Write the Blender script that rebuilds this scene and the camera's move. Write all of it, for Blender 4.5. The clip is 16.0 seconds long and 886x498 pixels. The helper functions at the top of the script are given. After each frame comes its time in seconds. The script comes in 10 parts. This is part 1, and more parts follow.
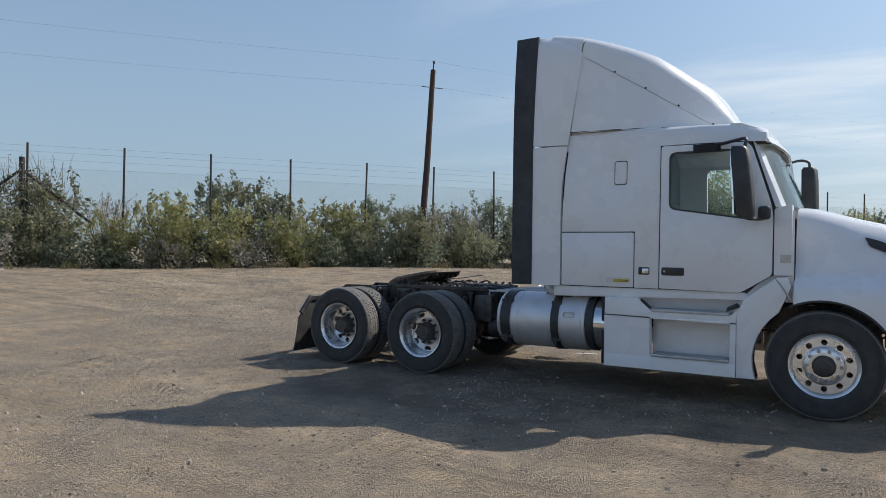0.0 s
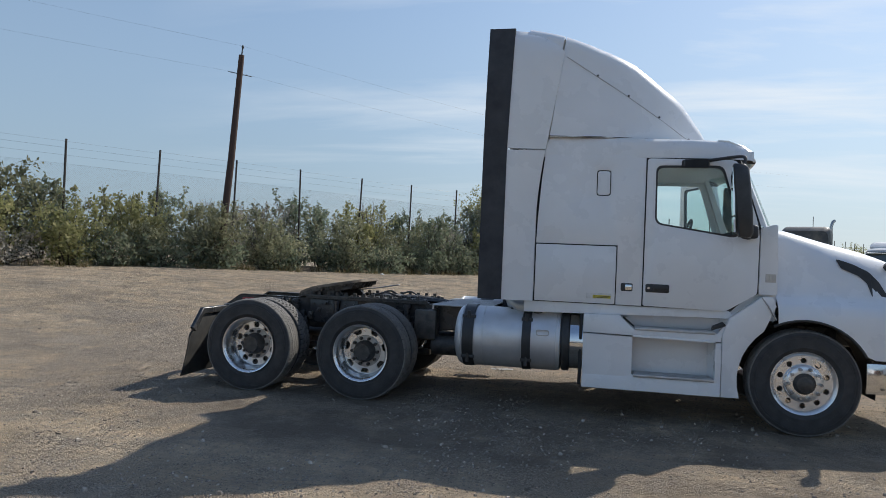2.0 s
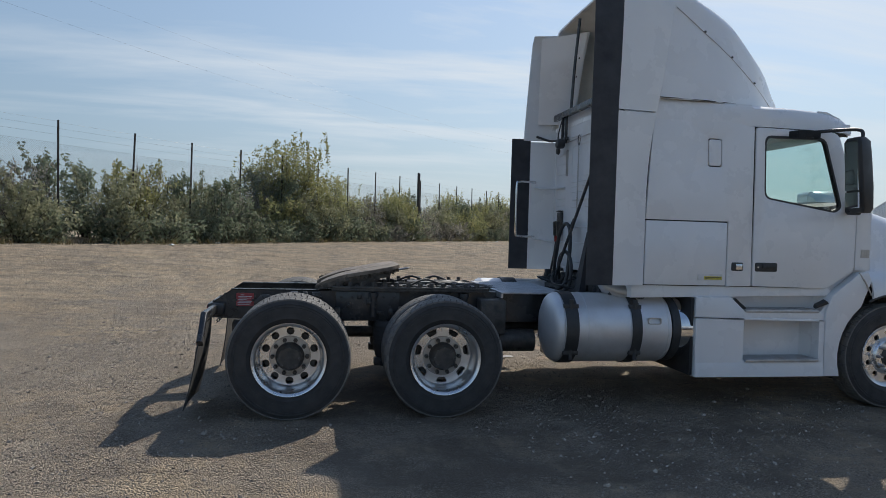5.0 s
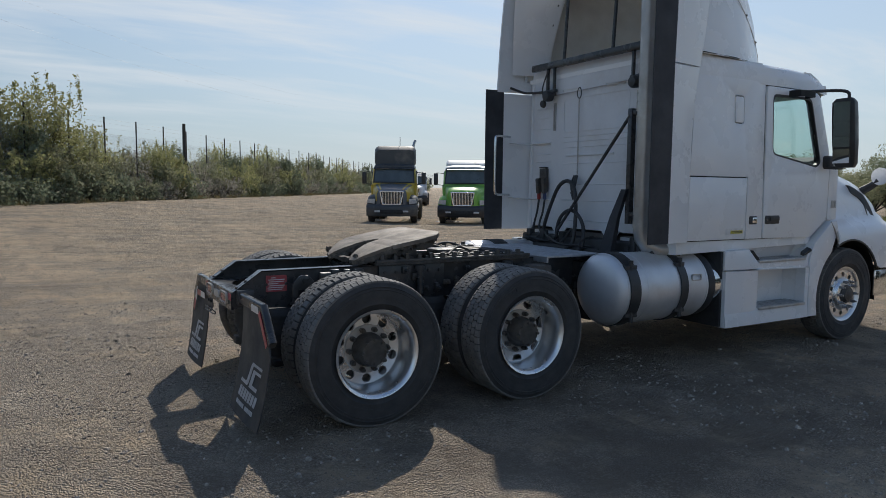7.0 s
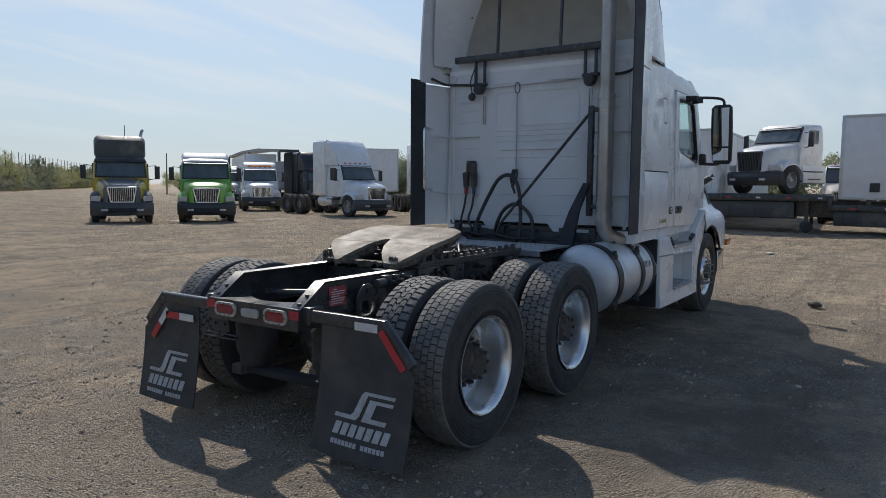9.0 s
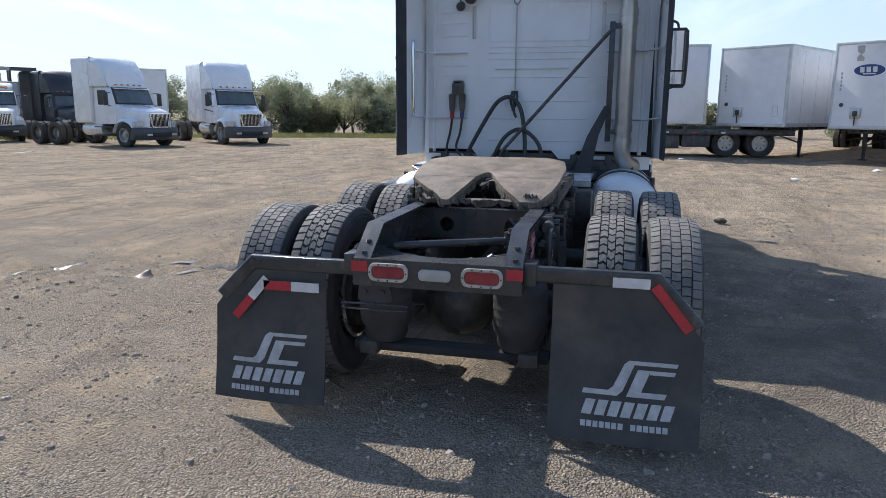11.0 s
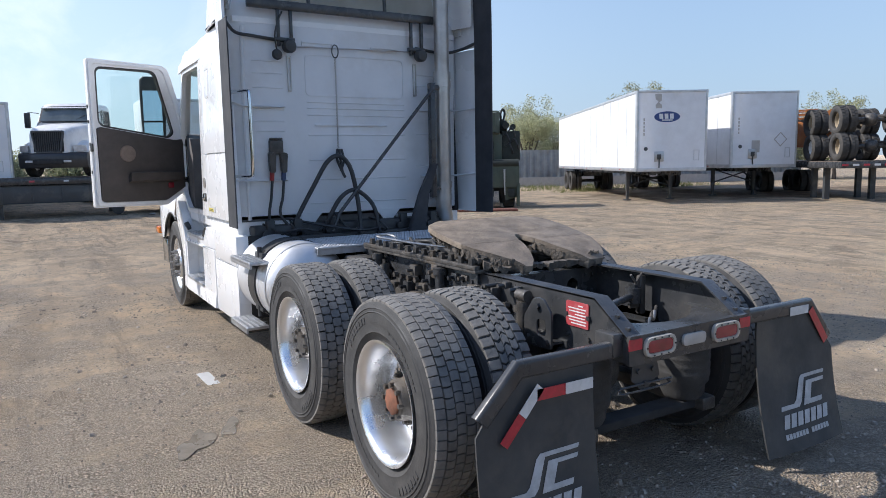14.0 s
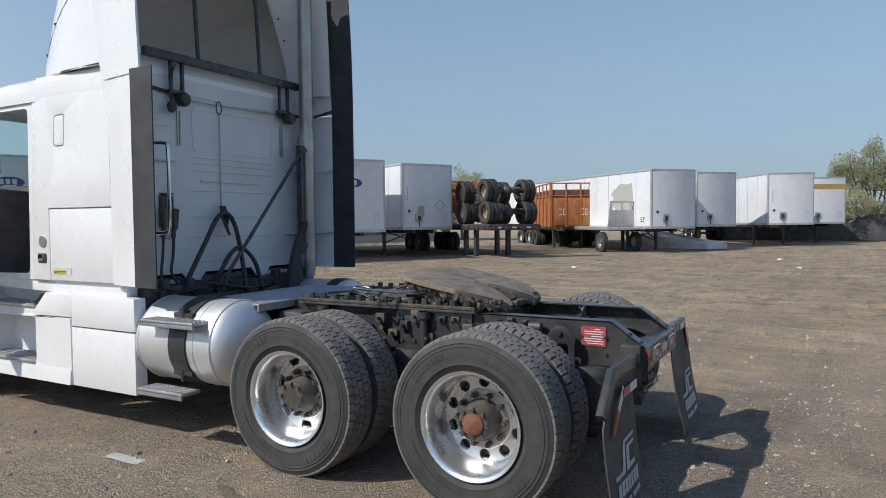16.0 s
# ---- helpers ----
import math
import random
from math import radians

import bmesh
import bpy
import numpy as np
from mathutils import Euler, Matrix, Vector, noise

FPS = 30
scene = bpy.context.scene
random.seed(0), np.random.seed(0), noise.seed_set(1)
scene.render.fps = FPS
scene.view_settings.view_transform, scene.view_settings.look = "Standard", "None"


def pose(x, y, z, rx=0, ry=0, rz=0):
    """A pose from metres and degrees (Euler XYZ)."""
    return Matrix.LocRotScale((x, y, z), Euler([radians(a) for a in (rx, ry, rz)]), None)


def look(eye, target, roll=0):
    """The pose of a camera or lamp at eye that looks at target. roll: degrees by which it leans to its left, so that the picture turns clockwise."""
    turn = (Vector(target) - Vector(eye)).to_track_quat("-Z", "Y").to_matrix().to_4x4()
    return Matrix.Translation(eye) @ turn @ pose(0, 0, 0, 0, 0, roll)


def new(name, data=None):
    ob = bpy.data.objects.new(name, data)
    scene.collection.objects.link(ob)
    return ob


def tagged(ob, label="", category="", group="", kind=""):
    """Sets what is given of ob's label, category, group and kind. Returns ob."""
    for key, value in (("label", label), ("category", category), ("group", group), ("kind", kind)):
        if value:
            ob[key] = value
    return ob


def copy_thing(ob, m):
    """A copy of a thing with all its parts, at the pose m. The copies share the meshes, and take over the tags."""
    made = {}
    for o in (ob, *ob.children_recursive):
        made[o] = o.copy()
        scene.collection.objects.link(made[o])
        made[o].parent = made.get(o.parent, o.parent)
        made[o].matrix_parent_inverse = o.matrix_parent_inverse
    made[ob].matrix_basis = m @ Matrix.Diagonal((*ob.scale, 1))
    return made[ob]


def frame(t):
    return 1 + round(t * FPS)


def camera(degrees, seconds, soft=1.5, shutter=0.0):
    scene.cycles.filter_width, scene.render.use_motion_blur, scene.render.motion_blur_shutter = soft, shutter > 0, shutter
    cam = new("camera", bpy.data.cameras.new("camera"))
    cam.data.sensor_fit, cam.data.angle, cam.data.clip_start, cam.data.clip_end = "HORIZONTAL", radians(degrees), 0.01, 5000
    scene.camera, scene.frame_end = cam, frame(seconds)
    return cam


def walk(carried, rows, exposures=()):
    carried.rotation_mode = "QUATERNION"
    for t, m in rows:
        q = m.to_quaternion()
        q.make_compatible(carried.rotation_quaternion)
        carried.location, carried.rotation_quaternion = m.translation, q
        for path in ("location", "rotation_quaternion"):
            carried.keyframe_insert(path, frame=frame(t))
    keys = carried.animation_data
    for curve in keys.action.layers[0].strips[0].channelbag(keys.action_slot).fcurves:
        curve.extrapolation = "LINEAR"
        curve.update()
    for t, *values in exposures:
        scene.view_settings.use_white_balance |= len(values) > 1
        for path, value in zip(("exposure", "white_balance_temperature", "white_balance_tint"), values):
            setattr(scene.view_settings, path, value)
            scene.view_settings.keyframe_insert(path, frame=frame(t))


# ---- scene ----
cam = camera(65.3, 16.0, soft=0.7)
PATH = [
    (0, (6.002, -8.416, 1.536), (4.965, -6.706, 1.537), 0.7),
    (0.5, (5.442, -8.459, 1.535), (4.492, -6.699, 1.516), 1.0),
    (1, (4.855, -8.401, 1.561), (4.155, -6.528, 1.573), 1.2),
    (1.5, (4.268, -8.393, 1.569), (3.764, -6.458, 1.61), 2.8),
    (2, (3.669, -8.279, 1.553), (3.255, -6.322, 1.578), 2.4),
    (2.5, (3.064, -8.169, 1.54), (2.708, -6.201, 1.552), 1.4),
    (3, (2.503, -8.045, 1.548), (2.272, -6.059, 1.504), 1.1),
    (3.5, (1.956, -7.813, 1.58), (1.839, -5.818, 1.5), 0.5),
    (3.7, (1.725, -7.726, 1.558), (1.652, -5.728, 1.488), 0.9),
    (5.8, (-0.623, -6.364, 1.619), (-0.123, -4.428, 1.559), 1.4),
    (6, (-0.851, -6.214, 1.616), (-0.334, -4.283, 1.555), 1.4),
    (6.5, (-1.366, -5.868, 1.593), (-0.634, -4.009, 1.499), 1.0),
    (7, (-1.928, -5.37, 1.619), (-0.916, -3.654, 1.442), 0.6),
    (7.5, (-2.461, -5.006, 1.663), (-1.201, -3.453, 1.619), 1.2),
    (8, (-2.833, -4.467, 1.661), (-1.379, -3.093, 1.667), 0.1),
    (8.5, (-3.24, -3.934, 1.636), (-1.68, -2.686, 1.55), 0.7),
    (9, (-3.543, -3.326, 1.587), (-1.898, -2.204, 1.404), 0.4),
    (9.5, (-3.801, -2.686, 1.573), (-2.098, -1.665, 1.329), -0.0),
    (9.7, (-3.867, -2.434, 1.605), (-2.122, -1.504, 1.302), 0.6),
    (11.8, (-3.756, 0.232, 1.522), (-1.784, 0.33, 1.207), 1.9),
    (12, (-3.741, 0.483, 1.574), (-1.764, 0.449, 1.277), 2.9),
    (12.5, (-3.556, 0.935, 1.537), (-1.596, 0.645, 1.266), 0.6),
    (13, (-3.37, 1.507, 1.566), (-1.485, 0.868, 1.369), -0.0),
    (13.5, (-3.18, 2.059, 1.588), (-1.397, 1.178, 1.375), 0.3),
    (14, (-2.847, 2.596, 1.63), (-1.144, 1.578, 1.381), -1.0),
    (14.5, (-2.594, 3.154, 1.652), (-0.978, 1.981, 1.555), 0.3),
    (15, (-2.277, 3.652, 1.622), (-0.834, 2.271, 1.523), -0.3),
    (15.5, (-1.997, 4.137, 1.621), (-0.861, 2.492, 1.563), -1.0),
    (16, (-1.671, 4.528, 1.621), (-0.697, 2.783, 1.538), -0.5),
]
walk(cam, [(t, look(eye, target, roll)) for t, eye, target, roll in PATH],
     exposures=((0.0,0.13,6600,10),(3.7,0.05,6600,10),(5.8,-0.1,6600,10),(7.0,-0.14,6600,10),(7.5,-0.04,6600,10),(8.5,-0.14,6550,10),(9.7,0.08,6550,12),(11.8,0.74,6150,13),(13.0,0.75,6150,15),(14.5,0.4,6300,12),(16.0,0.06,6400,10)))

# ---- world, sun, exposure ----
SUN_AZ, SUN_EL = radians(54.7), radians(41.8)
world = bpy.data.worlds.new("world")
scene.world = world
world.use_nodes = True
wn, wl = world.node_tree.nodes, world.node_tree.links
wn.clear()
sky = wn.new("ShaderNodeTexSky")
sky.sky_type = "NISHITA"
sky.sun_disc = False
sky.sun_elevation = SUN_EL
sky.sun_rotation = math.pi / 2 - SUN_AZ
sky.air_density, sky.dust_density, sky.ozone_density = 1.0, 0.35, 2.0
# thin high cloud, streaked along one way
wtex = wn.new("ShaderNodeTexCoord")
wsep = wn.new("ShaderNodeSeparateXYZ")
wl.new(wtex.outputs["Generated"], wsep.inputs[0])
wmax = wn.new("ShaderNodeMath")
wmax.operation, wmax.inputs[1].default_value = "MAXIMUM", 0.04
wl.new(wsep.outputs["Z"], wmax.inputs[0])
wadd = wn.new("ShaderNodeMath")
wadd.operation, wadd.inputs[1].default_value = "ADD", 0.12
wl.new(wmax.outputs[0], wadd.inputs[0])
wdiv = wn.new("ShaderNodeVectorMath")
wdiv.operation = "DIVIDE"
wcomb = wn.new("ShaderNodeCombineXYZ")
for k in range(3):
    wl.new(wadd.outputs[0], wcomb.inputs[k])
wl.new(wtex.outputs["Generated"], wdiv.inputs[0])
wl.new(wcomb.outputs[0], wdiv.inputs[1])
wmap = wn.new("ShaderNodeMapping")
wmap.inputs["Rotation"].default_value = (0, 0, radians(-38))
wmap.inputs["Scale"].default_value = (0.45, 1.5, 0.0)
wl.new(wdiv.outputs[0], wmap.inputs[0])
wnoise = wn.new("ShaderNodeTexNoise")
wnoise.inputs["Scale"].default_value = 1.3
wnoise.inputs["Detail"].default_value = 9
wnoise.inputs["Roughness"].default_value = 0.58
wnoise.inputs["Distortion"].default_value = 0.35
wl.new(wmap.outputs[0], wnoise.inputs["Vector"])
wramp = wn.new("ShaderNodeMapRange")
wramp.inputs["From Min"].default_value, wramp.inputs["From Max"].default_value = 0.45, 0.74
wramp.inputs["To Min"].default_value, wramp.inputs["To Max"].default_value = 0.0, 1.0
wl.new(wnoise.outputs["Fac"], wramp.inputs["Value"])
# the cloud lies in one quarter of the sky
wdot = wn.new("ShaderNodeVectorMath")
wdot.operation = "DOT_PRODUCT"
wdot.inputs[1].default_value = (math.cos(radians(48)), math.sin(radians(48)), 0.0)
wl.new(wtex.outputs["Generated"], wdot.inputs[0])
wside = wn.new("ShaderNodeMapRange")
wside.inputs["From Min"].default_value, wside.inputs["From Max"].default_value = 0.2, 0.85
wl.new(wdot.outputs["Value"], wside.inputs["Value"])
# the cloud thins out towards the horizon
wfade = wn.new("ShaderNodeMapRange")
wfade.inputs["From Min"].default_value, wfade.inputs["From Max"].default_value = 0.03, 0.16
wl.new(wsep.outputs["Z"], wfade.inputs["Value"])
wmul = wn.new("ShaderNodeMath")
wmul.operation = "MULTIPLY"
wl.new(wramp.outputs[0], wmul.inputs[0])
wl.new(wfade.outputs[0], wmul.inputs[1])
wmul2 = wn.new("ShaderNodeMath")
wmul2.operation = "MULTIPLY"
wl.new(wmul.outputs[0], wmul2.inputs[0])
wl.new(wside.outputs[0], wmul2.inputs[1])
# dusty haze low over the land, duller than the clear sky behind it
whaze = wn.new("ShaderNodeMapRange")
whaze.inputs["From Min"].default_value, whaze.inputs["From Max"].default_value = 0.05, 0.62
whaze.inputs["To Min"].default_value, whaze.inputs["To Max"].default_value = 0.86, 0.0
wl.new(wsep.outputs["Z"], whaze.inputs["Value"])
wveil = wn.new("ShaderNodeMix")
wveil.data_type = "RGBA"
wglow = wn.new("ShaderNodeMapRange")
wglow.interpolation_type = "SMOOTHSTEP"
wglow.inputs["From Min"].default_value, wglow.inputs["From Max"].default_value = 0.05, 1.05
wdot2 = wn.new("ShaderNodeVectorMath")
wdot2.operation = "DOT_PRODUCT"
wdot2.inputs[1].default_value = (math.cos(radians(33)), math.sin(radians(33)), 0.0)
wl.new(wtex.outputs["Generated"], wdot2.inputs[0])
wl.new(wdot2.outputs["Value"], wglow.inputs["Value"])
wdust = wn.new("ShaderNodeMix")
wdust.data_type = "RGBA"
wdust.inputs["A"].default_value = (1.8, 2.47, 3.2, 1)
wdust.inputs["B"].default_value = (3.5, 4.25, 4.9, 1)
wl.new(wglow.outputs[0], wdust.inputs["Factor"])
wl.new(wdust.outputs["Result"], wveil.inputs["B"])
wl.new(whaze.outputs[0], wveil.inputs["Factor"])
wl.new(sky.outputs[0], wveil.inputs["A"])
wmix = wn.new("ShaderNodeMix")
wmix.data_type = "RGBA"
wmix.inputs["B"].default_value = (5.4, 5.8, 6.2, 1)
wl.new(wmul2.outputs[0], wmix.inputs["Factor"])
wl.new(wveil.outputs["Result"], wmix.inputs["A"])
wbg = wn.new("ShaderNodeBackground")
wbg.inputs["Strength"].default_value = 0.142
wl.new(wmix.outputs["Result"], wbg.inputs["Color"])
wout = wn.new("ShaderNodeOutputWorld")
wl.new(wbg.outputs[0], wout.inputs[0])

sun = new("sun", bpy.data.lights.new("sun", "SUN"))
sun.data.energy, sun.data.angle, sun.data.color = 3.75, radians(0.6), (1.0, 0.95, 0.86)
sun_way = Vector((math.cos(SUN_EL) * math.cos(SUN_AZ), math.cos(SUN_EL) * math.sin(SUN_AZ), math.sin(SUN_EL)))
sun.matrix_world = look(sun_way * 60, (0, 0, 0))

# ---- tools ----
def part(name, bm, material, parent=None, label="", smooth=40):
    """Links a bmesh as one mesh object, under a thing or a part."""
    bmesh.ops.recalc_face_normals(bm, faces=bm.faces[:])
    me = bpy.data.meshes.new(name)
    bm.to_mesh(me)
    bm.free()
    mats = material if isinstance(material, (list, tuple)) else [material]
    for m in mats:
        me.materials.append(m)
    if smooth:
        me.shade_smooth()
        me.set_sharp_from_angle(angle=radians(smooth))
    ob = new(name, me)
    if parent is not None:
        ob.parent = parent
    if label:
        tagged(ob, label)
    return ob


def thing(name, label, category, m=None, group="", kind=""):
    ob = new(name)
    ob.empty_display_size = 0.1
    if m is not None:
        ob.matrix_world = m
    return tagged(ob, label, category, group, kind)


def B():
    return bmesh.new()


def bevel(bm, geom, w, seg=2):
    if w > 0:
        bmesh.ops.bevel(bm, geom=geom, offset=w, segments=seg, affect="EDGES", profile=0.5, clamp_overlap=True)


def box(bm, x0, x1, y0, y1, z0, z1, bev=0.0, seg=2, m=None):
    r = bmesh.ops.create_cube(bm, size=1.0)
    vs = r["verts"]
    for v in vs:
        v.co = Vector((x0 + (v.co.x + 0.5) * (x1 - x0), y0 + (v.co.y + 0.5) * (y1 - y0), z0 + (v.co.z + 0.5) * (z1 - z0)))
        if m is not None:
            v.co = m @ v.co
    if bev > 0:
        bevel(bm, list({e for v in vs for e in v.link_edges}), bev, seg)
    return bm


AX = {"x": lambda u, v, w: Vector((w, u, v)), "y": lambda u, v, w: Vector((u, w, v)), "z": lambda u, v, w: Vector((u, v, w))}


def rounded(poly, r, n=4):
    """The outline poly with its corners rounded by r (one number, or one for each corner)."""
    out, k = [], len(poly)
    rs = r if isinstance(r, (list, tuple)) else [r] * k
    for i, p in enumerate(poly):
        p, a, b = Vector(p), Vector(poly[i - 1]), Vector(poly[(i + 1) % k])
        da, db = (a - p), (b - p)
        q = min(rs[i], da.length * 0.45, db.length * 0.45)
        if q <= 0:
            out.append(p)
            continue
        s, e = p + da.normalized() * q, p + db.normalized() * q
        for j in range(n + 1):
            t = j / n
            out.append((1 - t) ** 2 * s + 2 * t * (1 - t) * p + t * t * e)
    return out


def rect(u0, u1, v0, v1):
    return [(u0, v0), (u1, v0), (u1, v1), (u0, v1)]


def plate(bm, outer, holes, axis, a, b, bev=0.0, bend=None):
    """A flat plate with holes: outlines in the plane across axis, from a to b along it."""
    f = AX[axis]
    loops = []
    edges = []
    for loop in [outer] + list(holes):
        vs = [bm.verts.new(f(p[0], p[1], a)) for p in loop]
        loops.append(vs)
        edges += [bm.edges.new((vs[i], vs[(i + 1) % len(vs)])) for i in range(len(vs))]
    r = bmesh.ops.triangle_fill(bm, use_beauty=True, use_dissolve=False, edges=edges)
    faces = [g for g in r["geom"] if isinstance(g, bmesh.types.BMFace)]
    ext = bmesh.ops.extrude_face_region(bm, geom=faces)
    d = f(0, 0, b) - f(0, 0, a)
    nv = [g for g in ext["geom"] if isinstance(g, bmesh.types.BMVert)]
    for v in nv:
        v.co += d
    if bev > 0:
        rim = []
        nvs = set(nv)
        for v in nv:
            for e in v.link_edges:
                o = e.other_vert(v)
                if o in nvs and len(e.link_faces) == 2 and abs(e.calc_face_angle(0)) > 1.0:
                    rim.append(e)
        bevel(bm, list(set(rim)), bev, 2)
    if bend:
        for v in bm.verts:
            v.co = bend(v.co)
    return bm


def tube(bm, pts, r, seg=10, caps=True, flat=1.0):
    pts = [Vector(p) for p in pts]
    n = len(pts)
    rs = r if isinstance(r, (list, tuple)) else [r] * n
    prev = None
    rings = []
    for i, p in enumerate(pts):
        d = (pts[min(i + 1, n - 1)] - pts[max(i - 1, 0)]).normalized()
        if prev is None:
            u = d.cross(Vector((0, 0, 1)))
            if u.length < 1e-3:
                u = d.cross(Vector((1, 0, 0)))
        else:
            u = prev - d * prev.dot(d)
        u.normalize()
        prev = u
        w = d.cross(u)
        rings.append([bm.verts.new(p + rs[i] * (math.cos(2 * math.pi * k / seg) * u + flat * math.sin(2 * math.pi * k / seg) * w)) for k in range(seg)])
    for a, b in zip(rings, rings[1:]):
        for k in range(seg):
            bm.faces.new((a[k], a[(k + 1) % seg], b[(k + 1) % seg], b[k]))
    if caps:
        bm.faces.new(rings[0][::-1])
        bm.faces.new(rings[-1])
    return bm


def smooth_path(pts, n=6):
    """A Catmull-Rom curve through the points."""
    p = [Vector(q) for q in pts]
    p = [2 * p[0] - p[1]] + p + [2 * p[-1] - p[-2]]
    out = []
    for i in range(1, len(p) - 2):
        for j in range(n):
            t = j / n
            out.append(0.5 * ((2 * p[i]) + (p[i + 1] - p[i - 1]) * t + (2 * p[i - 1] - 5 * p[i] + 4 * p[i + 1] - p[i + 2]) * t * t + (3 * p[i] - p[i - 1] - 3 * p[i + 1] + p[i + 2]) * t ** 3))
    out.append(p[-2])
    return out


def lathe(bm, prof, axis="y", c=(0, 0, 0), seg=40, closed=False):
    """Turns the profile of (radius, place along axis) about the axis through c."""
    c = Vector(c)
    rings = []
    for r, a in prof:
        ring = []
        for k in range(seg):
            t = 2 * math.pi * k / seg
            q = {"y": Vector((r * math.cos(t), a, r * math.sin(t))), "x": Vector((a, r * math.cos(t), r * math.sin(t))), "z": Vector((r * math.cos(t), r * math.sin(t), a))}[axis]
            ring.append(bm.verts.new(c + q))
        rings.append(ring)
    pairs = list(zip(rings, rings[1:])) + ([(rings[-1], rings[0])] if closed else [])
    for a, b in pairs:
        for k in range(seg):
            bm.faces.new((a[k], a[(k + 1) % seg], b[(k + 1) % seg], b[k]))
    if not closed:
        for ring, rr in ((rings[0], prof[0][0]), (rings[-1], prof[-1][0])):
            if rr > 1e-4:
                bm.faces.new(ring)
    return bm


def cyl(bm, p, q, r, seg=16, r2=None):
    return tube(bm, [p, q], [r, r if r2 is None else r2], seg)


def loft(bm, secs, close=True, caps=True):
    rings = [[bm.verts.new(Vector(p)) for p in s] for s in secs]
    n = len(rings[0])
    for a, b in zip(rings, rings[1:]):
        for k in range(n if close else n - 1):
            bm.faces.new((a[k], a[(k + 1) % n], b[(k + 1) % n], b[k]))
    if caps and close:
        bm.faces.new(rings[0][::-1])
        bm.faces.new(rings[-1])
    return bm


def mirrored(bm):
    """Turns a part for the right-hand side into the one for the left."""
    for v in bm.verts:
        v.co.y = -v.co.y
    return bm


def dots(bm, pts, r, h, axis, seg=8):
    for p in pts:
        d = AX[axis](0, 0, h)
        cyl(bm, Vector(p), Vector(p) + d, r, seg)
    return bm

# ---- materials ----
def surface(name, c1, c2, scale=6.0, rough=0.6, rough2=None, metal=0.0, bump=0.0, bump_scale=60.0, coat=0.0, big=0.0, bigc=None, big_scale=0.8, spec=0.5, island=0.0, objrand=0.0, contrast=(0.35, 0.65), stretch=None):
    """A surface whose colour goes from c1 to c2 by fine noise, with stains bigc by a coarse one."""
    m = bpy.data.materials.new(name)
    m.use_nodes = True
    n, l = m.node_tree.nodes, m.node_tree.links
    b = n["Principled BSDF"]
    tc = n.new("ShaderNodeTexCoord")
    vec = tc.outputs["Object"]
    if stretch:
        mp = n.new("ShaderNodeMapping")
        mp.inputs["Scale"].default_value = stretch
        l.new(vec, mp.inputs[0])
        vec = mp.outputs[0]

    def tex(s, detail=6, rgh=0.6):
        t = n.new("ShaderNodeTexNoise")
        t.inputs["Scale"].default_value = s
        t.inputs["Detail"].default_value = detail
        t.inputs["Roughness"].default_value = rgh
        l.new(vec, t.inputs["Vector"])
        return t.outputs["Fac"]

    def span(v, a, c, lo=0.0, hi=1.0):
        r = n.new("ShaderNodeMapRange")
        for key, val in (("From Min", a), ("From Max", c), ("To Min", lo), ("To Max", hi)):
            r.inputs[key].default_value = val
        l.new(v, r.inputs["Value"])
        return r.outputs[0]

    def mix(f, a, c):
        x = n.new("ShaderNodeMix")
        x.data_type = "RGBA"
        for sock, val in (("Factor", f), ("A", a), ("B", c)):
            if isinstance(val, (tuple, list)):
                x.inputs[sock].default_value = (*val[:3], 1)
            elif isinstance(val, (int, float)):
                x.inputs[sock].default_value = val
            else:
                l.new(val, x.inputs[sock])
        return x.outputs["Result"]

    fine = span(tex(scale), *contrast)
    col = mix(fine, c1, c2)
    if bigc is not None:
        col = mix(span(tex(big_scale, 8, 0.65), 0.5, 0.72, 0, big), col, bigc)
    if island or objrand:
        rnd = n.new("ShaderNodeNewGeometry").outputs["Random Per Island"] if island else n.new("ShaderNodeObjectInfo").outputs["Random"]
        k = island or objrand
        hs = n.new("ShaderNodeHueSaturation")
        l.new(col, hs.inputs["Color"])
        l.new(span(rnd, 0, 1, 1 - k, 1 + k), hs.inputs["Value"])
        col = hs.outputs[0]
    l.new(col, b.inputs["Base Color"])
    b.inputs["Metallic"].default_value = metal
    if rough2 is None:
        b.inputs["Roughness"].default_value = rough
    else:
        l.new(span(tex(scale * 0.6), 0.35, 0.65, rough, rough2), b.inputs["Roughness"])
    b.inputs["Specular IOR Level"].default_value = spec
    b.inputs["Coat Weight"].default_value = coat
    b.inputs["Coat Roughness"].default_value = 0.08
    if bump:
        bp = n.new("ShaderNodeBump")
        bp.inputs["Strength"].default_value = bump
        bp.inputs["Distance"].default_value = 0.01
        l.new(tex(bump_scale, 4), bp.inputs["Height"])
        l.new(bp.outputs[0], b.inputs["Normal"])
    return m


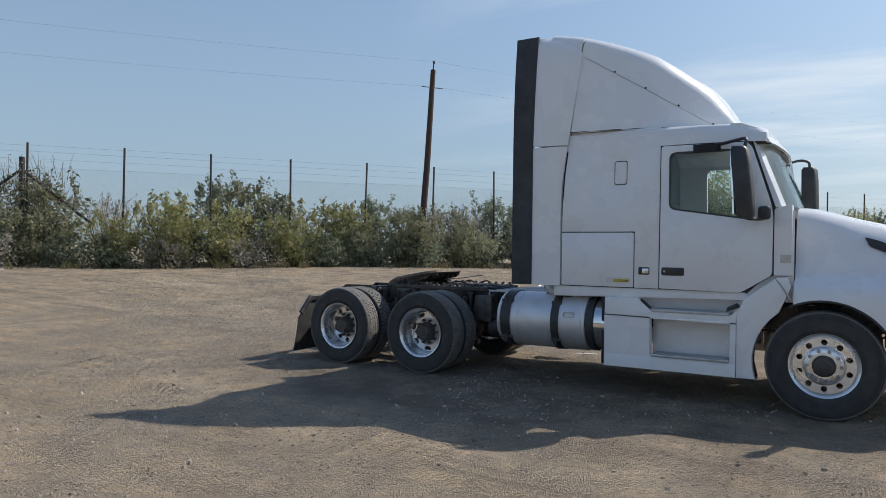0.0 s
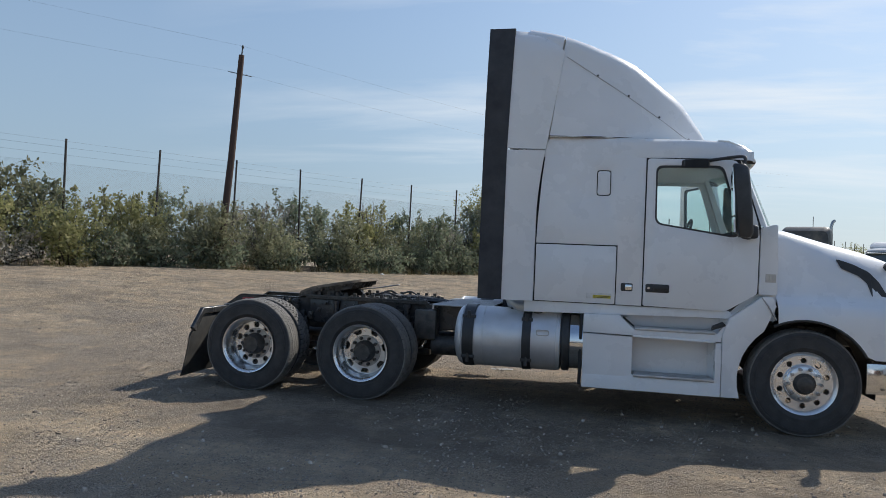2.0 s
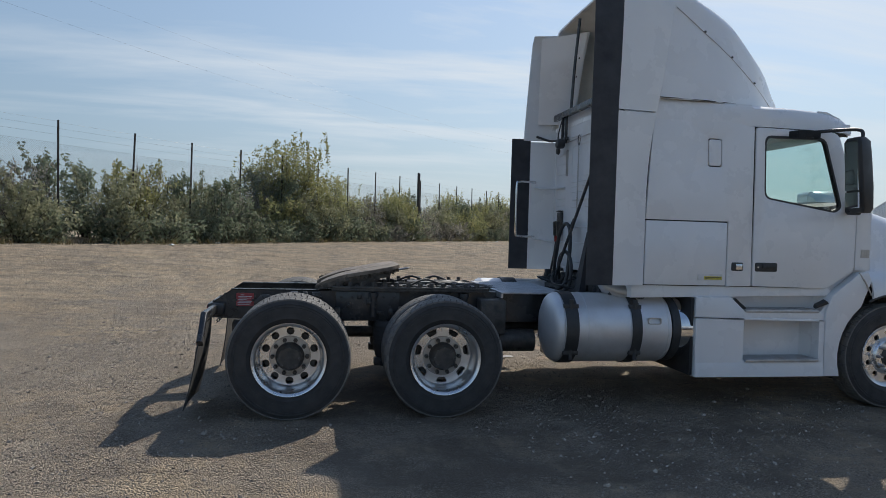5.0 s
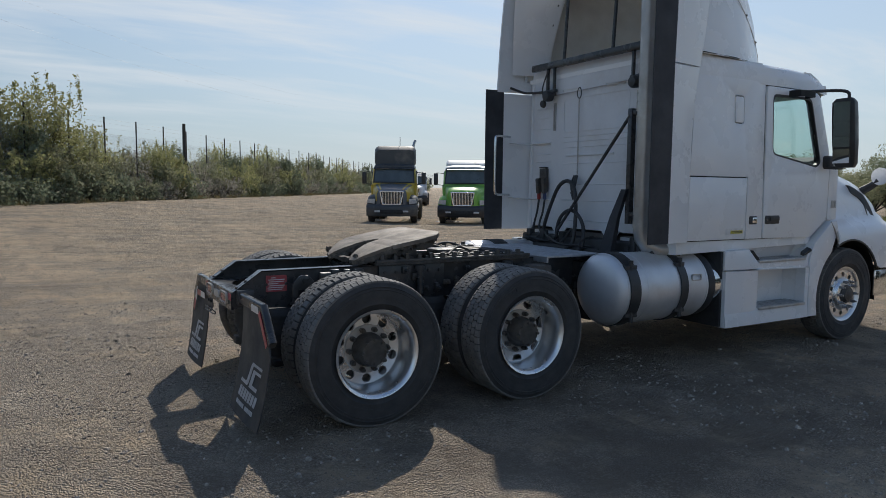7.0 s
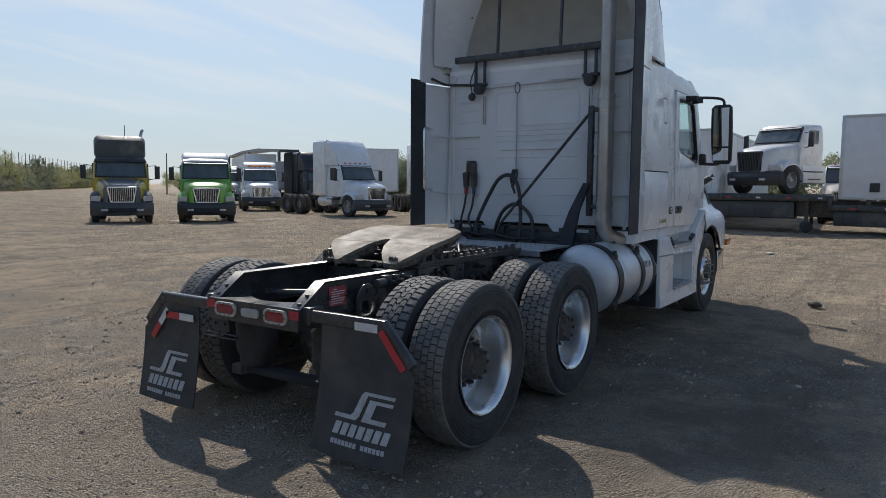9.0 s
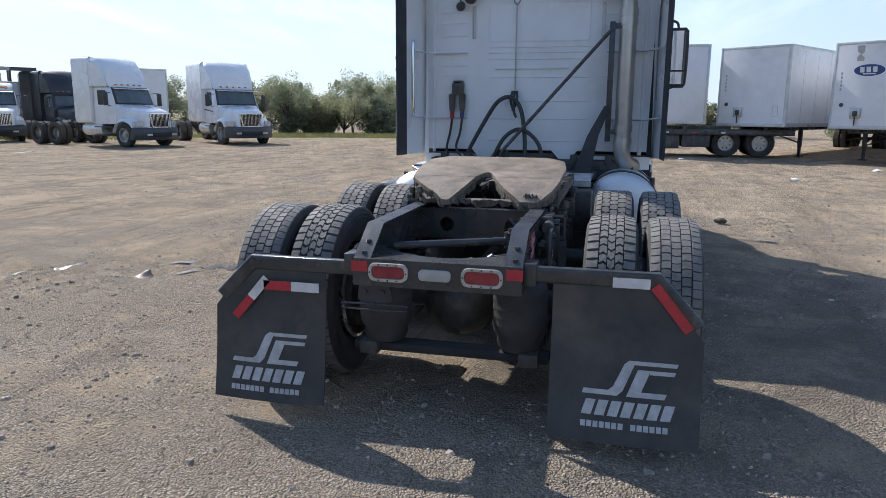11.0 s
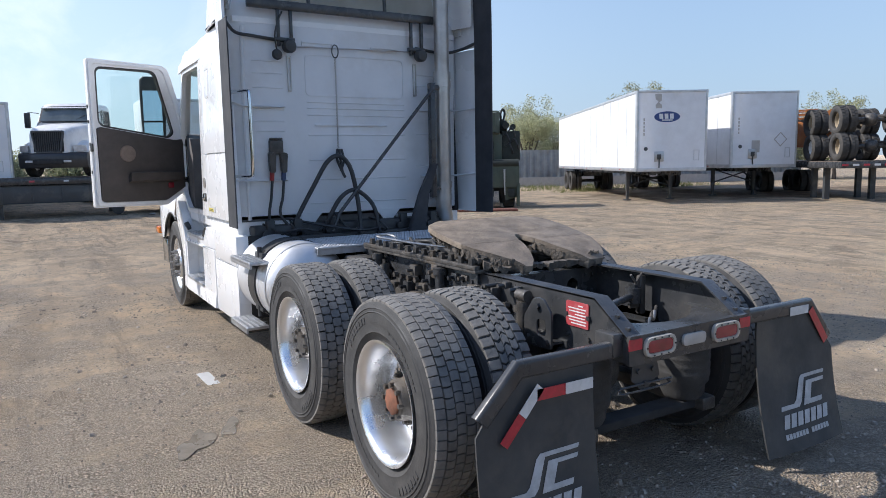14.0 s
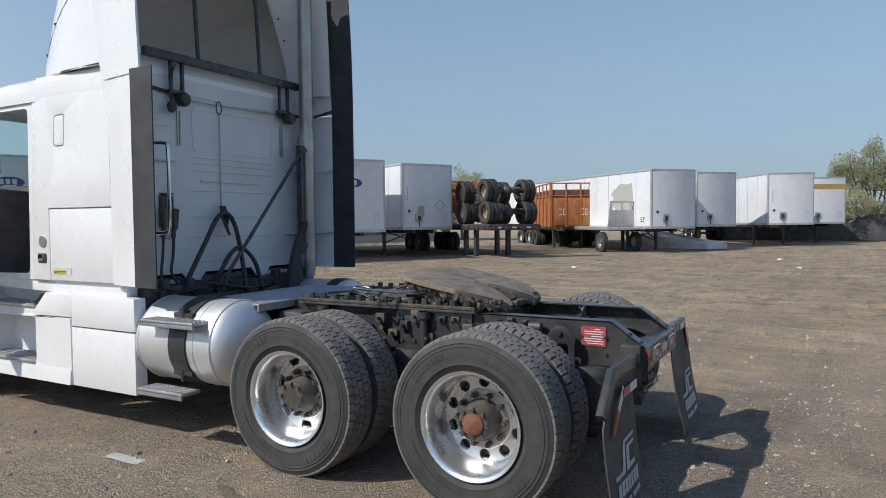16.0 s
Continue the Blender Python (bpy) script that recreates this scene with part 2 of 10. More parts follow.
def clear_glass(name, tint=(0.86, 0.93, 0.92), rough=0.02):
    m = bpy.data.materials.new(name)
    m.use_nodes = True
    n, l = m.node_tree.nodes, m.node_tree.links
    n.clear()
    out = n.new("ShaderNodeOutputMaterial")
    mx = n.new("ShaderNodeMixShader")
    tr = n.new("ShaderNodeBsdfTransparent")
    tr.inputs[0].default_value = (*tint, 1)
    gl = n.new("ShaderNodeBsdfGlossy")
    gl.inputs["Roughness"].default_value = rough
    lw = n.new("ShaderNodeLayerWeight")
    pw = n.new("ShaderNodeMath")
    pw.operation, pw.inputs[1].default_value = "POWER", 4.0
    l.new(lw.outputs["Facing"], pw.inputs[0])
    fr = n.new("ShaderNodeMath")
    fr.operation, fr.inputs[1].default_value, fr.inputs[2].default_value = "MULTIPLY_ADD", 0.5, 0.045
    l.new(pw.outputs[0], fr.inputs[0])
    l.new(fr.outputs[0], mx.inputs[0])
    l.new(tr.outputs[0], mx.inputs[1])
    l.new(gl.outputs[0], mx.inputs[2])
    l.new(mx.outputs[0], out.inputs[0])
    return m


WHITE = surface("white_paint", (0.81, 0.815, 0.82), (0.785, 0.79, 0.795), 3, 0.22, 0.34, coat=0.35, bigc=(0.68, 0.665, 0.635), big=0.08, big_scale=0.9, bump=0.02, bump_scale=2.2)
WHITE_WALL = surface("white_rear_wall_paint", (0.74, 0.75, 0.76), (0.68, 0.69, 0.70), 2.5, 0.38, 0.5, bigc=(0.52, 0.50, 0.47), big=0.5, big_scale=1.8, bump=0.05, bump_scale=3)
LINER = surface("grey_beige_fibreglass", (0.70, 0.675, 0.62), (0.62, 0.595, 0.54), 5, 0.75, bigc=(0.46, 0.43, 0.38), big=0.35, bump=0.2, bump_scale=40)
DUSTYTREAD = surface("dusty_worn_tread", (0.125, 0.12, 0.113), (0.195, 0.186, 0.172), 16, 0.7, 0.9, bigc=(0.27, 0.245, 0.212), big=0.55, big_scale=5, bump=0.3, bump_scale=70)
RUBBER = surface("tyre_rubber", (0.036, 0.036, 0.037), (0.056, 0.055, 0.054), 9, 0.6, 0.85, bigc=(0.13, 0.115, 0.098), big=0.2, big_scale=3, bump=0.25, bump_scale=90)
STRIP = surface("black_rubber_strip", (0.028, 0.03, 0.036), (0.05, 0.052, 0.058), 5, 0.6, 0.75, bump=0.1, bump_scale=30)
BLACK = surface("black_plastic", (0.028, 0.029, 0.03), (0.045, 0.046, 0.048), 8, 0.4, 0.6, bump=0.05)
SEAM = surface("dark_seam", (0.02, 0.02, 0.022), (0.035, 0.035, 0.035), 8, 0.8)
FRAME = surface("black_frame_paint", (0.035, 0.037, 0.04), (0.056, 0.057, 0.059), 7, 0.16, 0.36, bigc=(0.14, 0.125, 0.108), big=0.28, big_scale=3.5, bump=0.12, bump_scale=30)
GREASE = surface("greasy_steel", (0.042, 0.04, 0.038), (0.095, 0.087, 0.078), 14, 0.3, 0.6, bigc=(0.16, 0.125, 0.09), big=0.55, big_scale=5, bump=0.5, bump_scale=50)
PLATE = surface("worn_plate_steel", (0.27, 0.218, 0.165), (0.15, 0.12, 0.092), 9, 0.55, 0.75, metal=0.0, spec=0.45, bigc=(0.07, 0.057, 0.046), big=0.55, big_scale=5.5, bump=0.6, bump_scale=40)
ALU = surface("polished_aluminium", (0.88, 0.885, 0.89), (0.80, 0.805, 0.81), 5, 0.22, 0.36, metal=0.9, bigc=(0.62, 0.6, 0.57), big=0.4, big_scale=7)
TANK = surface("brushed_tank_aluminium", (0.74, 0.745, 0.755), (0.66, 0.665, 0.68), 3, 0.42, 0.55, metal=0.6, bigc=(0.45, 0.44, 0.42), big=0.45, big_scale=2.5, bump=0.04, bump_scale=8)
TREAD = surface("diamond_tread_aluminium", (0.56, 0.57, 0.59), (0.42, 0.43, 0.44), 12, 0.34, 0.52, metal=0.75, bigc=(0.3, 0.28, 0.25), big=0.4, big_scale=6)
CHROME = surface("chrome", (0.75, 0.76, 0.77), (0.68, 0.69, 0.7), 5, 0.07, 0.16, metal=1.0)
PIPE = surface("exhaust_steel", (0.56, 0.55, 0.53), (0.44, 0.42, 0.40), 4, 0.34, 0.5, metal=0.75, bigc=(0.30, 0.24, 0.18), big=0.5, big_scale=3)
RUST = surface("rusty_hub", (0.26, 0.10, 0.055), (0.14, 0.065, 0.04), 16, 0.85, bump=0.3, bump_scale=70)
REDREF = surface("red_reflector", (0.52, 0.022, 0.045), (0.38, 0.02, 0.035), 30, 0.3, coat=0.3, bigc=(0.22, 0.03, 0.035), big=0.5, big_scale=14)
DULLRED = surface("faded_red_plate", (0.42, 0.055, 0.065), (0.33, 0.05, 0.055), 18, 0.45, bigc=(0.42, 0.28, 0.27), big=0.4, big_scale=22)
REDLENS = surface("red_lens", (0.30, 0.02, 0.035), (0.20, 0.014, 0.024), 12, 0.2, coat=0.5)
WHITEREF = surface("white_reflector", (0.72, 0.72, 0.72), (0.58, 0.58, 0.57), 20, 0.3, coat=0.3)
CREAM = surface("cream_plastic", (0.56, 0.51, 0.44), (0.40, 0.36, 0.305), 14, 0.55, bigc=(0.22, 0.19, 0.155), big=0.5, big_scale=16)
CRUST = surface("crusted_grease", (0.17, 0.145, 0.118), (0.07, 0.06, 0.05), 22, 0.7, 0.9, bigc=(0.03, 0.027, 0.025), big=0.6, big_scale=9, bump=0.7, bump_scale=60)
CLEARLENS = surface("clear_lens", (0.46, 0.45, 0.43), (0.36, 0.355, 0.34), 12, 0.3, coat=0.4)
AMBER = surface("amber_lens", (0.72, 0.20, 0.02), (0.55, 0.15, 0.02), 12, 0.2, coat=0.5)
YELLOWTAG = surface("yellow_tag", (0.70, 0.58, 0.05), (0.60, 0.50, 0.06), 20, 0.5)
FLAP = surface("mud_flap_rubber", (0.04, 0.041, 0.042), (0.06, 0.059, 0.057), 6, 0.5, 0.75, bigc=(0.13, 0.115, 0.095), big=0.55, big_scale=2.6, bump=0.15, bump_scale=25)
FLAPINK = surface("flap_mark_silver", (0.52, 0.53, 0.54), (0.40, 0.405, 0.41), 25, 0.5, bigc=(0.2, 0.19, 0.18), big=0.4, big_scale=9)
DOORTRIM = surface("brown_door_trim", (0.075, 0.062, 0.055), (0.055, 0.046, 0.041), 9, 0.7, bigc=(0.12, 0.1, 0.09), big=0.3, big_scale=3, bump=0.1)
CABIN = surface("cab_interior_grey", (0.16, 0.15, 0.145), (0.11, 0.105, 0.10), 6, 0.8)
REDHOSE = surface("red_gladhand", (0.38, 0.03, 0.03), (0.26, 0.03, 0.028), 12, 0.5)
BLUEHOSE = surface("blue_gladhand", (0.05, 0.08, 0.2), (0.05, 0.07, 0.14), 12, 0.5)
PAPER = surface("white_paper", (0.78, 0.77, 0.75), (0.70, 0.69, 0.67), 10, 0.8)
GLASS = clear_glass("window_glass")
DARKGLASS = clear_glass("dark_glass", (0.16, 0.19, 0.19))
MIRROR = surface("mirror_glass", (0.86, 0.88, 0.9), (0.84, 0.86, 0.88), 3, 0.02, metal=1.0)
BRIGHT = surface("lug_nut_steel", (0.5, 0.5, 0.5), (0.3, 0.29, 0.28), 20, 0.3, 0.5, metal=0.9)

# ---- ground ----
FX, FY, FT = -14.86, 18.49, 0.945          # a fence post and the fence's direction
FUX, FUY = math.cos(FT), math.sin(FT)


def off_fence(x, y):
    """Metres from the fence line towards the yard."""
    return (x - FX) * FUY - (y - FY) * FUX


def ground_z(x, y):
    """The lie of the land: level under the truck, rising towards the fence."""
    d = off_fence(x, y)
    t = min(max((22.0 - d) / 21.0, 0.0), 1.0)
    z = 0.62 * t * t * (3 - 2 * t)
    if -6 < d < 2.0:
        z += 0.28 * math.exp(-((d + 0.6) / 1.1) ** 2) * (0.7 + 0.5 * noise.noise((x * 0.4, y * 0.4, 3.0)))
    r = math.hypot(x - 2.5, y + 1.0)
    far = min(max((r - 9.0) / 12.0, 0.0), 1.0)
    z += far * 0.12 * noise.noise((x * 0.07, y * 0.07, 0.5))
    return z


LEFT_TRACKS = (((1.6, 5.3), (2.2, 4.9), (2.75, 4.45), (3.35, 3.95), (4.33, 3.35), (5.2, 2.9), (5.9, 2.3)), ((1.5, 4.5), (2.3, 3.95), (2.95, 3.5), (4.0, 2.95), (4.9, 2.45)), ((1.5, 3.75), (1.95, 3.38), (2.45, 3.2), (2.9, 2.8)), ((2.0, 2.95), (2.4, 2.68), (3.12, 2.14)))


def ground_detail(x, y):
    """Ruts and lumps on top of the lie of the land; sinks away far off."""
    r = math.hypot(x - 1.5, y + 1.5)
    k = 1.0 / (1.0 + (r / 22.0) ** 4)
    z = 0.016 * noise.noise((x * 0.9, y * 0.9, 1.0)) + 0.016 * noise.noise((x * 2.7, y * 2.7, 2.0)) + 0.022 * noise.noise((x * 5.5, y * 5.5, 4.0)) * max(0.0, 0.35 + noise.noise((x * 0.5, y * 0.5, 6.0)))
    # two shallow wheel ruts past the right of the truck and one past its left
    for a, b, w in ((-3.9, 0.05, 0.28), (-5.9, 0.05, 0.3), (2.9, -0.12, 0.22), (4.9, -0.12, 0.25), (6.6, 0.10, 0.2), (8.3, 0.10, 0.2), (-8.5, 0.16, 0.22), (-10.4, 0.16, 0.22)):
        q = (y - a - b * x - 0.25 * math.sin(x * 0.35)) / w
        if abs(q) < 3:
            z += -0.026 * math.exp(-q * q) + 0.016 * math.exp(-(abs(q) - 1.5) ** 2 * 3)
    # tracks of trucks that turned in the yard
    for cx, cy, rad, w in ((-9.0, 16.0, 13.0, 0.2), (-9.0, 16.0, 15.0, 0.2), (16.0, 22.0, 20.5, 0.22), (16.0, 22.0, 18.4, 0.22), (14.0, -20.0, 15.0, 0.22), (14.0, -20.0, 17.1, 0.22), (-16.0, -8.0, 12.0, 0.22), (-16.0, -8.0, 14.0, 0.22)):
        q = (math.hypot(x - cx, y - cy) - rad - 0.15 * math.sin(x * 0.8)) / w
        if abs(q) < 3:
            z += (-0.03 * math.exp(-q * q) + 0.024 * math.exp(-(abs(q) - 1.4) ** 2 * 3)) * (0.7 + 0.6 * noise.noise((x * 1.3, y * 1.3, 8.0)))
    # crumbled tyre tracks past the left of the truck
    if 1.0 < x < 6.5 and 1.2 < y < 5.6:
        for track in LEFT_TRACKS:
            for (ax, ay), (bx, by) in zip(track, track[1:]):
                t = ((x - ax) * (bx - ax) + (y - ay) * (by - ay)) / ((bx - ax) ** 2 + (by - ay) ** 2)
                if 0 <= t < 1:
                    q = ((x - ax) * (by - ay) - (y - ay) * (bx - ax)) / math.hypot(bx - ax, by - ay) + 0.04 * noise.noise((x * 3, y * 3, 5.0))
                    if abs(q) < 0.4:
                        z += (0.062 * math.exp(-(q / 0.075) ** 2) - 0.05 * math.exp(-((q + 0.17) / 0.085) ** 2)) * (0.75 + 1.1 * noise.noise((x * 4.5, y * 4.5, 11.0)))
    # the small heap of loose soil
    z += 0.055 * math.exp(-(((x - 2.58) / 0.3) ** 2 + ((y + 3.72) / 0.12) ** 2)) * (1 + 0.8 * noise.noise((x * 9, y * 9, 7)))
    return k * z


def build_ground():
    n = 520
    s = np.linspace(-1, 1, n)
    a = 8.2
    g = np.sinh(a * s) / np.sinh(a)
    gx, gy = 1.5 + 3200 * g, -1.5 + 3200 * g
    vs = []
    for yy in gy:
        for xx in gx:
            x, y = float(xx), float(yy)
            vs.append((x, y, (ground_z(x, y) + ground_detail(x, y)) if abs(x) < 260 and abs(y) < 260 else (0.62 if off_fence(x, y) < 0 else 0.0)))
    fs = [(j * n + i, j * n + i + 1, (j + 1) * n + i + 1, (j + 1) * n + i) for j in range(n - 1) for i in range(n - 1)]
    me = bpy.data.meshes.new("ground")
    me.from_pydata(vs, [], fs)
    me.shade_smooth()
    me.materials.append(DIRT)
    return tagged(new("ground", me), "bare tan dirt and gravel truck yard with ruts", "ground", kind="structure")


def dirt_material():
    m = bpy.data.materials.new("yard_dirt")
    m.use_nodes = True
    n, l = m.node_tree.nodes, m.node_tree.links
    b = n["Principled BSDF"]
    tc = n.new("ShaderNodeTexCoord").outputs["Object"]

    def tex(s, detail=8, rgh=0.62, stretch=None, rot=0.0):
        v = tc
        if stretch:
            mp = n.new("ShaderNodeMapping")
            mp.inputs["Scale"].default_value = stretch
            mp.inputs["Rotation"].default_value = (0, 0, rot)
            l.new(tc, mp.inputs[0])
            v = mp.outputs[0]
        t = n.new("ShaderNodeTexNoise")
        t.inputs["Scale"].default_value, t.inputs["Detail"].default_value, t.inputs["Roughness"].default_value = s, detail, rgh
        l.new(v, t.inputs["Vector"])
        return t.outputs["Fac"]

    def span(v, a, c, lo=0.0, hi=1.0):
        r = n.new("ShaderNodeMapRange")
        for key, val in (("From Min", a), ("From Max", c), ("To Min", lo), ("To Max", hi)):
            r.inputs[key].default_value = val
        l.new(v, r.inputs["Value"])
        return r.outputs[0]

    def mix(f, a, c, mode="MIX"):
        x = n.new("ShaderNodeMix")
        x.data_type, x.blend_type = "RGBA", mode
        for sock, val in (("Factor", f), ("A", a), ("B", c)):
            if isinstance(val, tuple):
                x.inputs[sock].default_value = (*val, 1)
            elif isinstance(val, float):
                x.inputs[sock].default_value = val
            else:
                l.new(val, x.inputs[sock])
        return x.outputs["Result"]

    def where(f, g):
        x = n.new("ShaderNodeMath")
        x.operation = "MULTIPLY"
        l.new(f, x.inputs[0])
        l.new(g, x.inputs[1])
        return x.outputs[0]

    # dry tan soil, browner where it is packed
    col = mix(span(tex(0.13, 9, 0.6), 0.38, 0.62), (0.70, 0.535, 0.36), (0.60, 0.47, 0.325))
    col = mix(span(tex(0.8, 9, 0.65), 0.42, 0.64, 0, 0.6), col, (0.48, 0.39, 0.29))
    # pale scraped swaths and darker wheel tracks, in several directions
    col = mix(span(tex(0.24, 10, 0.7, (1, 3.5, 1), 0.35), 0.48, 0.60, 0, 0.8), col, (0.76, 0.61, 0.44))
    col = mix(span(tex(0.34, 10, 0.72, (0.6, 3.6, 1), -0.12), 0.51, 0.60, 0, 0.6), col, (0.36, 0.285, 0.21))
    col = mix(span(tex(0.4, 10, 0.72, (3.2, 0.6, 1), -0.5), 0.52, 0.61, 0, 0.5), col, (0.37, 0.295, 0.22))
    col = mix(span(tex(0.55, 9, 0.72), 0.58, 0.67, 0, 0.5), col, (0.235, 0.185, 0.138))
    col = mix(span(tex(1.3, 10, 0.78, (0.2, 2.2, 1), 0.04), 0.55, 0.60, 0, 0.55), col, (0.24, 0.19, 0.148))
    col = mix(span(tex(1.5, 10, 0.78, (2.2, 0.22, 1), -0.6), 0.56, 0.61, 0, 0.45), col, (0.25, 0.2, 0.155))
    # sharper churned marks where the gravel gives out
    near = n.new("ShaderNodeMapping")
    near.inputs["Location"].default_value = (0.0, -0.18, 0.0)
    near.inputs["Scale"].default_value = (0.15, 0.19, 0.0)
    l.new(tc, near.inputs[0])
    far = n.new("ShaderNodeVectorMath")
    far.operation = "LENGTH"
    l.new(near.outputs[0], far.inputs[0])
    open_ground = span(far.outputs["Value"], 0.9, 2.0, 0.15, 1.0)
    col = mix(where(span(tex(1.1, 11, 0.76), 0.52, 0.58, 0, 0.6), open_ground), col, (0.27, 0.215, 0.165))
    col = mix(where(span(tex(1.9, 11, 0.76, (1, 1.4, 1), 0.9), 0.54, 0.60, 0, 0.6), open_ground), col, (0.78, 0.64, 0.47))
    # clods and crumbs
    lump = tex(7, 4, 0.6)
    crowd = span(tex(0.7, 6, 0.65), 0.40, 0.60, 0.2, 1.0)
    col = mix(where(span(lump, 0.57, 0.64, 0, 0.28), crowd), col, (0.22, 0.172, 0.128))
    col = mix(where(span(tex(17, 5, 0.7), 0.57, 0.63, 0, 0.45), crowd), col, (0.70, 0.585, 0.45))
    col = mix(where(span(tex(27, 4, 0.65), 0.56, 0.63, 0, 0.5), crowd), col, (0.18, 0.14, 0.105))
    # grey crushed stone, laid thickest where the trucks are parked
    bed = span(far.outputs["Value"], 0.45, 1.7, 0.19, -0.03)

    def plus(f, g):
        x = n.new("ShaderNodeMath")
        x.operation = "ADD"
        l.new(f, x.inputs[0])
        l.new(g, x.inputs[1])
        return x.outputs[0]

    patch = plus(plus(tex(0.42, 8, 0.68), span(tex(2.3, 6, 0.65), 0.3, 0.7, -0.13, 0.13)), bed)
    vo = n.new("ShaderNodeTexVoronoi")
    vo.inputs["Scale"].default_value = 72
    l.new(tc, vo.inputs["Vector"])
    vb = n.new("ShaderNodeTexVoronoi")
    vb.inputs["Scale"].default_value = 125
    l.new(tc, vb.inputs["Vector"])

    def stones(v, lo, hi):
        bw = n.new("ShaderNodeSeparateColor")
        l.new(v.outputs["Color"], bw.inputs[0])
        c = mix(bw.outputs[0], lo, hi)
        c = mix(span(bw.outputs[1], 0.6, 1.0, 0, 0.5), c, (0.52, 0.39, 0.275))
        return mix(span(v.outputs["Distance"], 0.38, 0.72, 0, 0.75), c, (0.15, 0.12, 0.095))

    grit = mix(span(tex(3.5, 5, 0.6), 0.42, 0.58), stones(vo, (0.25, 0.21, 0.168), (0.78, 0.675, 0.55)), stones(vb, (0.29, 0.243, 0.195), (0.72, 0.62, 0.505)))
    # damp brown and pale dusty stretches lie over stone and soil alike
    grit = mix(span(tex(0.9, 8, 0.7, (1, 1.8, 1), 0.5), 0.52, 0.66, 0, 0.4), grit, (0.30, 0.235, 0.175))
    grit = mix(span(tex(0.6, 8, 0.7, (1.6, 1, 1), 1.1), 0.52, 0.66, 0, 0.4), grit, (0.68, 0.59, 0.49))
    col = mix(span(patch, 0.50, 0.68, 0.06, 0.8), col, grit)
    # damp, oily soil plus painted-in shade, under the parked trailers and round the truck

    def stain_and_shade(cx, cy, rx, ry, turn):
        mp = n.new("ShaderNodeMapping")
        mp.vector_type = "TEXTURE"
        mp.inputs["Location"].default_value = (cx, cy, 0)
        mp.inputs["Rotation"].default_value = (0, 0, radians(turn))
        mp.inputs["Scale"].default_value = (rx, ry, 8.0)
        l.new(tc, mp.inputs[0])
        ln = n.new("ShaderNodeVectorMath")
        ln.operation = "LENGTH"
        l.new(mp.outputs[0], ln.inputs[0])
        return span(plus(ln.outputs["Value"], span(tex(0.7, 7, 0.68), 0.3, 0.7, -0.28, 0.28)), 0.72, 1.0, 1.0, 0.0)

    # dark brown tone that deepens the trailers' shadow on the soil
    col = mix(where(stain_and_shade(15.3, -27.5, 12.0, 5.6, 60), span(tex(0.9, 8, 0.7), 0.36, 0.52, 0.35, 0.8)), col, (0.17, 0.135, 0.105))
    # oil blotches that also darken the truck's own shadow
    col = mix(where(stain_and_shade(2.4, -1.3, 4.6, 2.1, 0), span(tex(1.0, 9, 0.72), 0.44, 0.55, 0.1, 0.62)), col, (0.20, 0.165, 0.132))
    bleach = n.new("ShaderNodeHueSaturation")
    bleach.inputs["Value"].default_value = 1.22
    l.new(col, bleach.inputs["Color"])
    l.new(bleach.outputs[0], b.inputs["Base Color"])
    b.inputs["Roughness"].default_value = 0.95
    b.inputs["Diffuse Roughness"].default_value = 0.1
    b.inputs["Specular IOR Level"].default_value = 0.2

    def madd(v, k, w):
        x = n.new("ShaderNodeMath")
        x.operation = "MULTIPLY_ADD"
        l.new(v, x.inputs[0])
        x.inputs[1].default_value = k
        l.new(w, x.inputs[2])
        return x.outputs[0]

    h3 = madd(vb.outputs["Distance"], -0.8, madd(vo.outputs["Distance"], -1.6, madd(tex(5, 9, 0.7), 3.2, madd(lump, 1.5, madd(tex(34, 5, 0.7), 1.0, lump)))))
    bp = n.new("ShaderNodeBump")
    bp.inputs["Strength"].default_value, bp.inputs["Distance"].default_value = 1.0, 0.05
    l.new(h3, bp.inputs["Height"])
    l.new(bp.outputs[0], b.inputs["Normal"])
    return m


DIRT = dirt_material()
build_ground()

# a small puddle in the gravel
def puddle(x, y, a, b, seed, turn=0.0):
    r = np.random.default_rng(seed)
    bm = bmesh.new()
    n = 40
    ph = r.uniform(0, 6.28, 4)
    rings = []
    for f in (1.0, 0.8, 0.6, 0.4, 0.2):
        ring = []
        for k in range(n):
            t = 2 * math.pi * k / n
            q = f * (1 + sum(0.2 / (i + 1) ** 0.5 * math.sin((i + 2) * t + ph[i]) for i in range(4)))
            u, v = a * q * math.cos(t), b * q * math.sin(t)
            px, py = x + u * math.cos(turn) - v * math.sin(turn), y + u * math.sin(turn) + v * math.cos(turn)
            ring.append(bm.verts.new((px, py, ground_z(px, py) + ground_detail(px, py) + 0.005)))
        rings.append(ring)
    for ra, rb in zip(rings, rings[1:]):
        for k in range(n):
            bm.faces.new((ra[k], ra[(k + 1) % n], rb[(k + 1) % n], rb[k]))
    bm.faces.new(rings[-1])
    me = bpy.data.meshes.new("puddle")
    bm.to_mesh(me)
    bm.free()
    me.materials.append(WET)
    return tagged(new("puddle", me), "shallow muddy puddle in the gravel", "puddle", kind="structure")


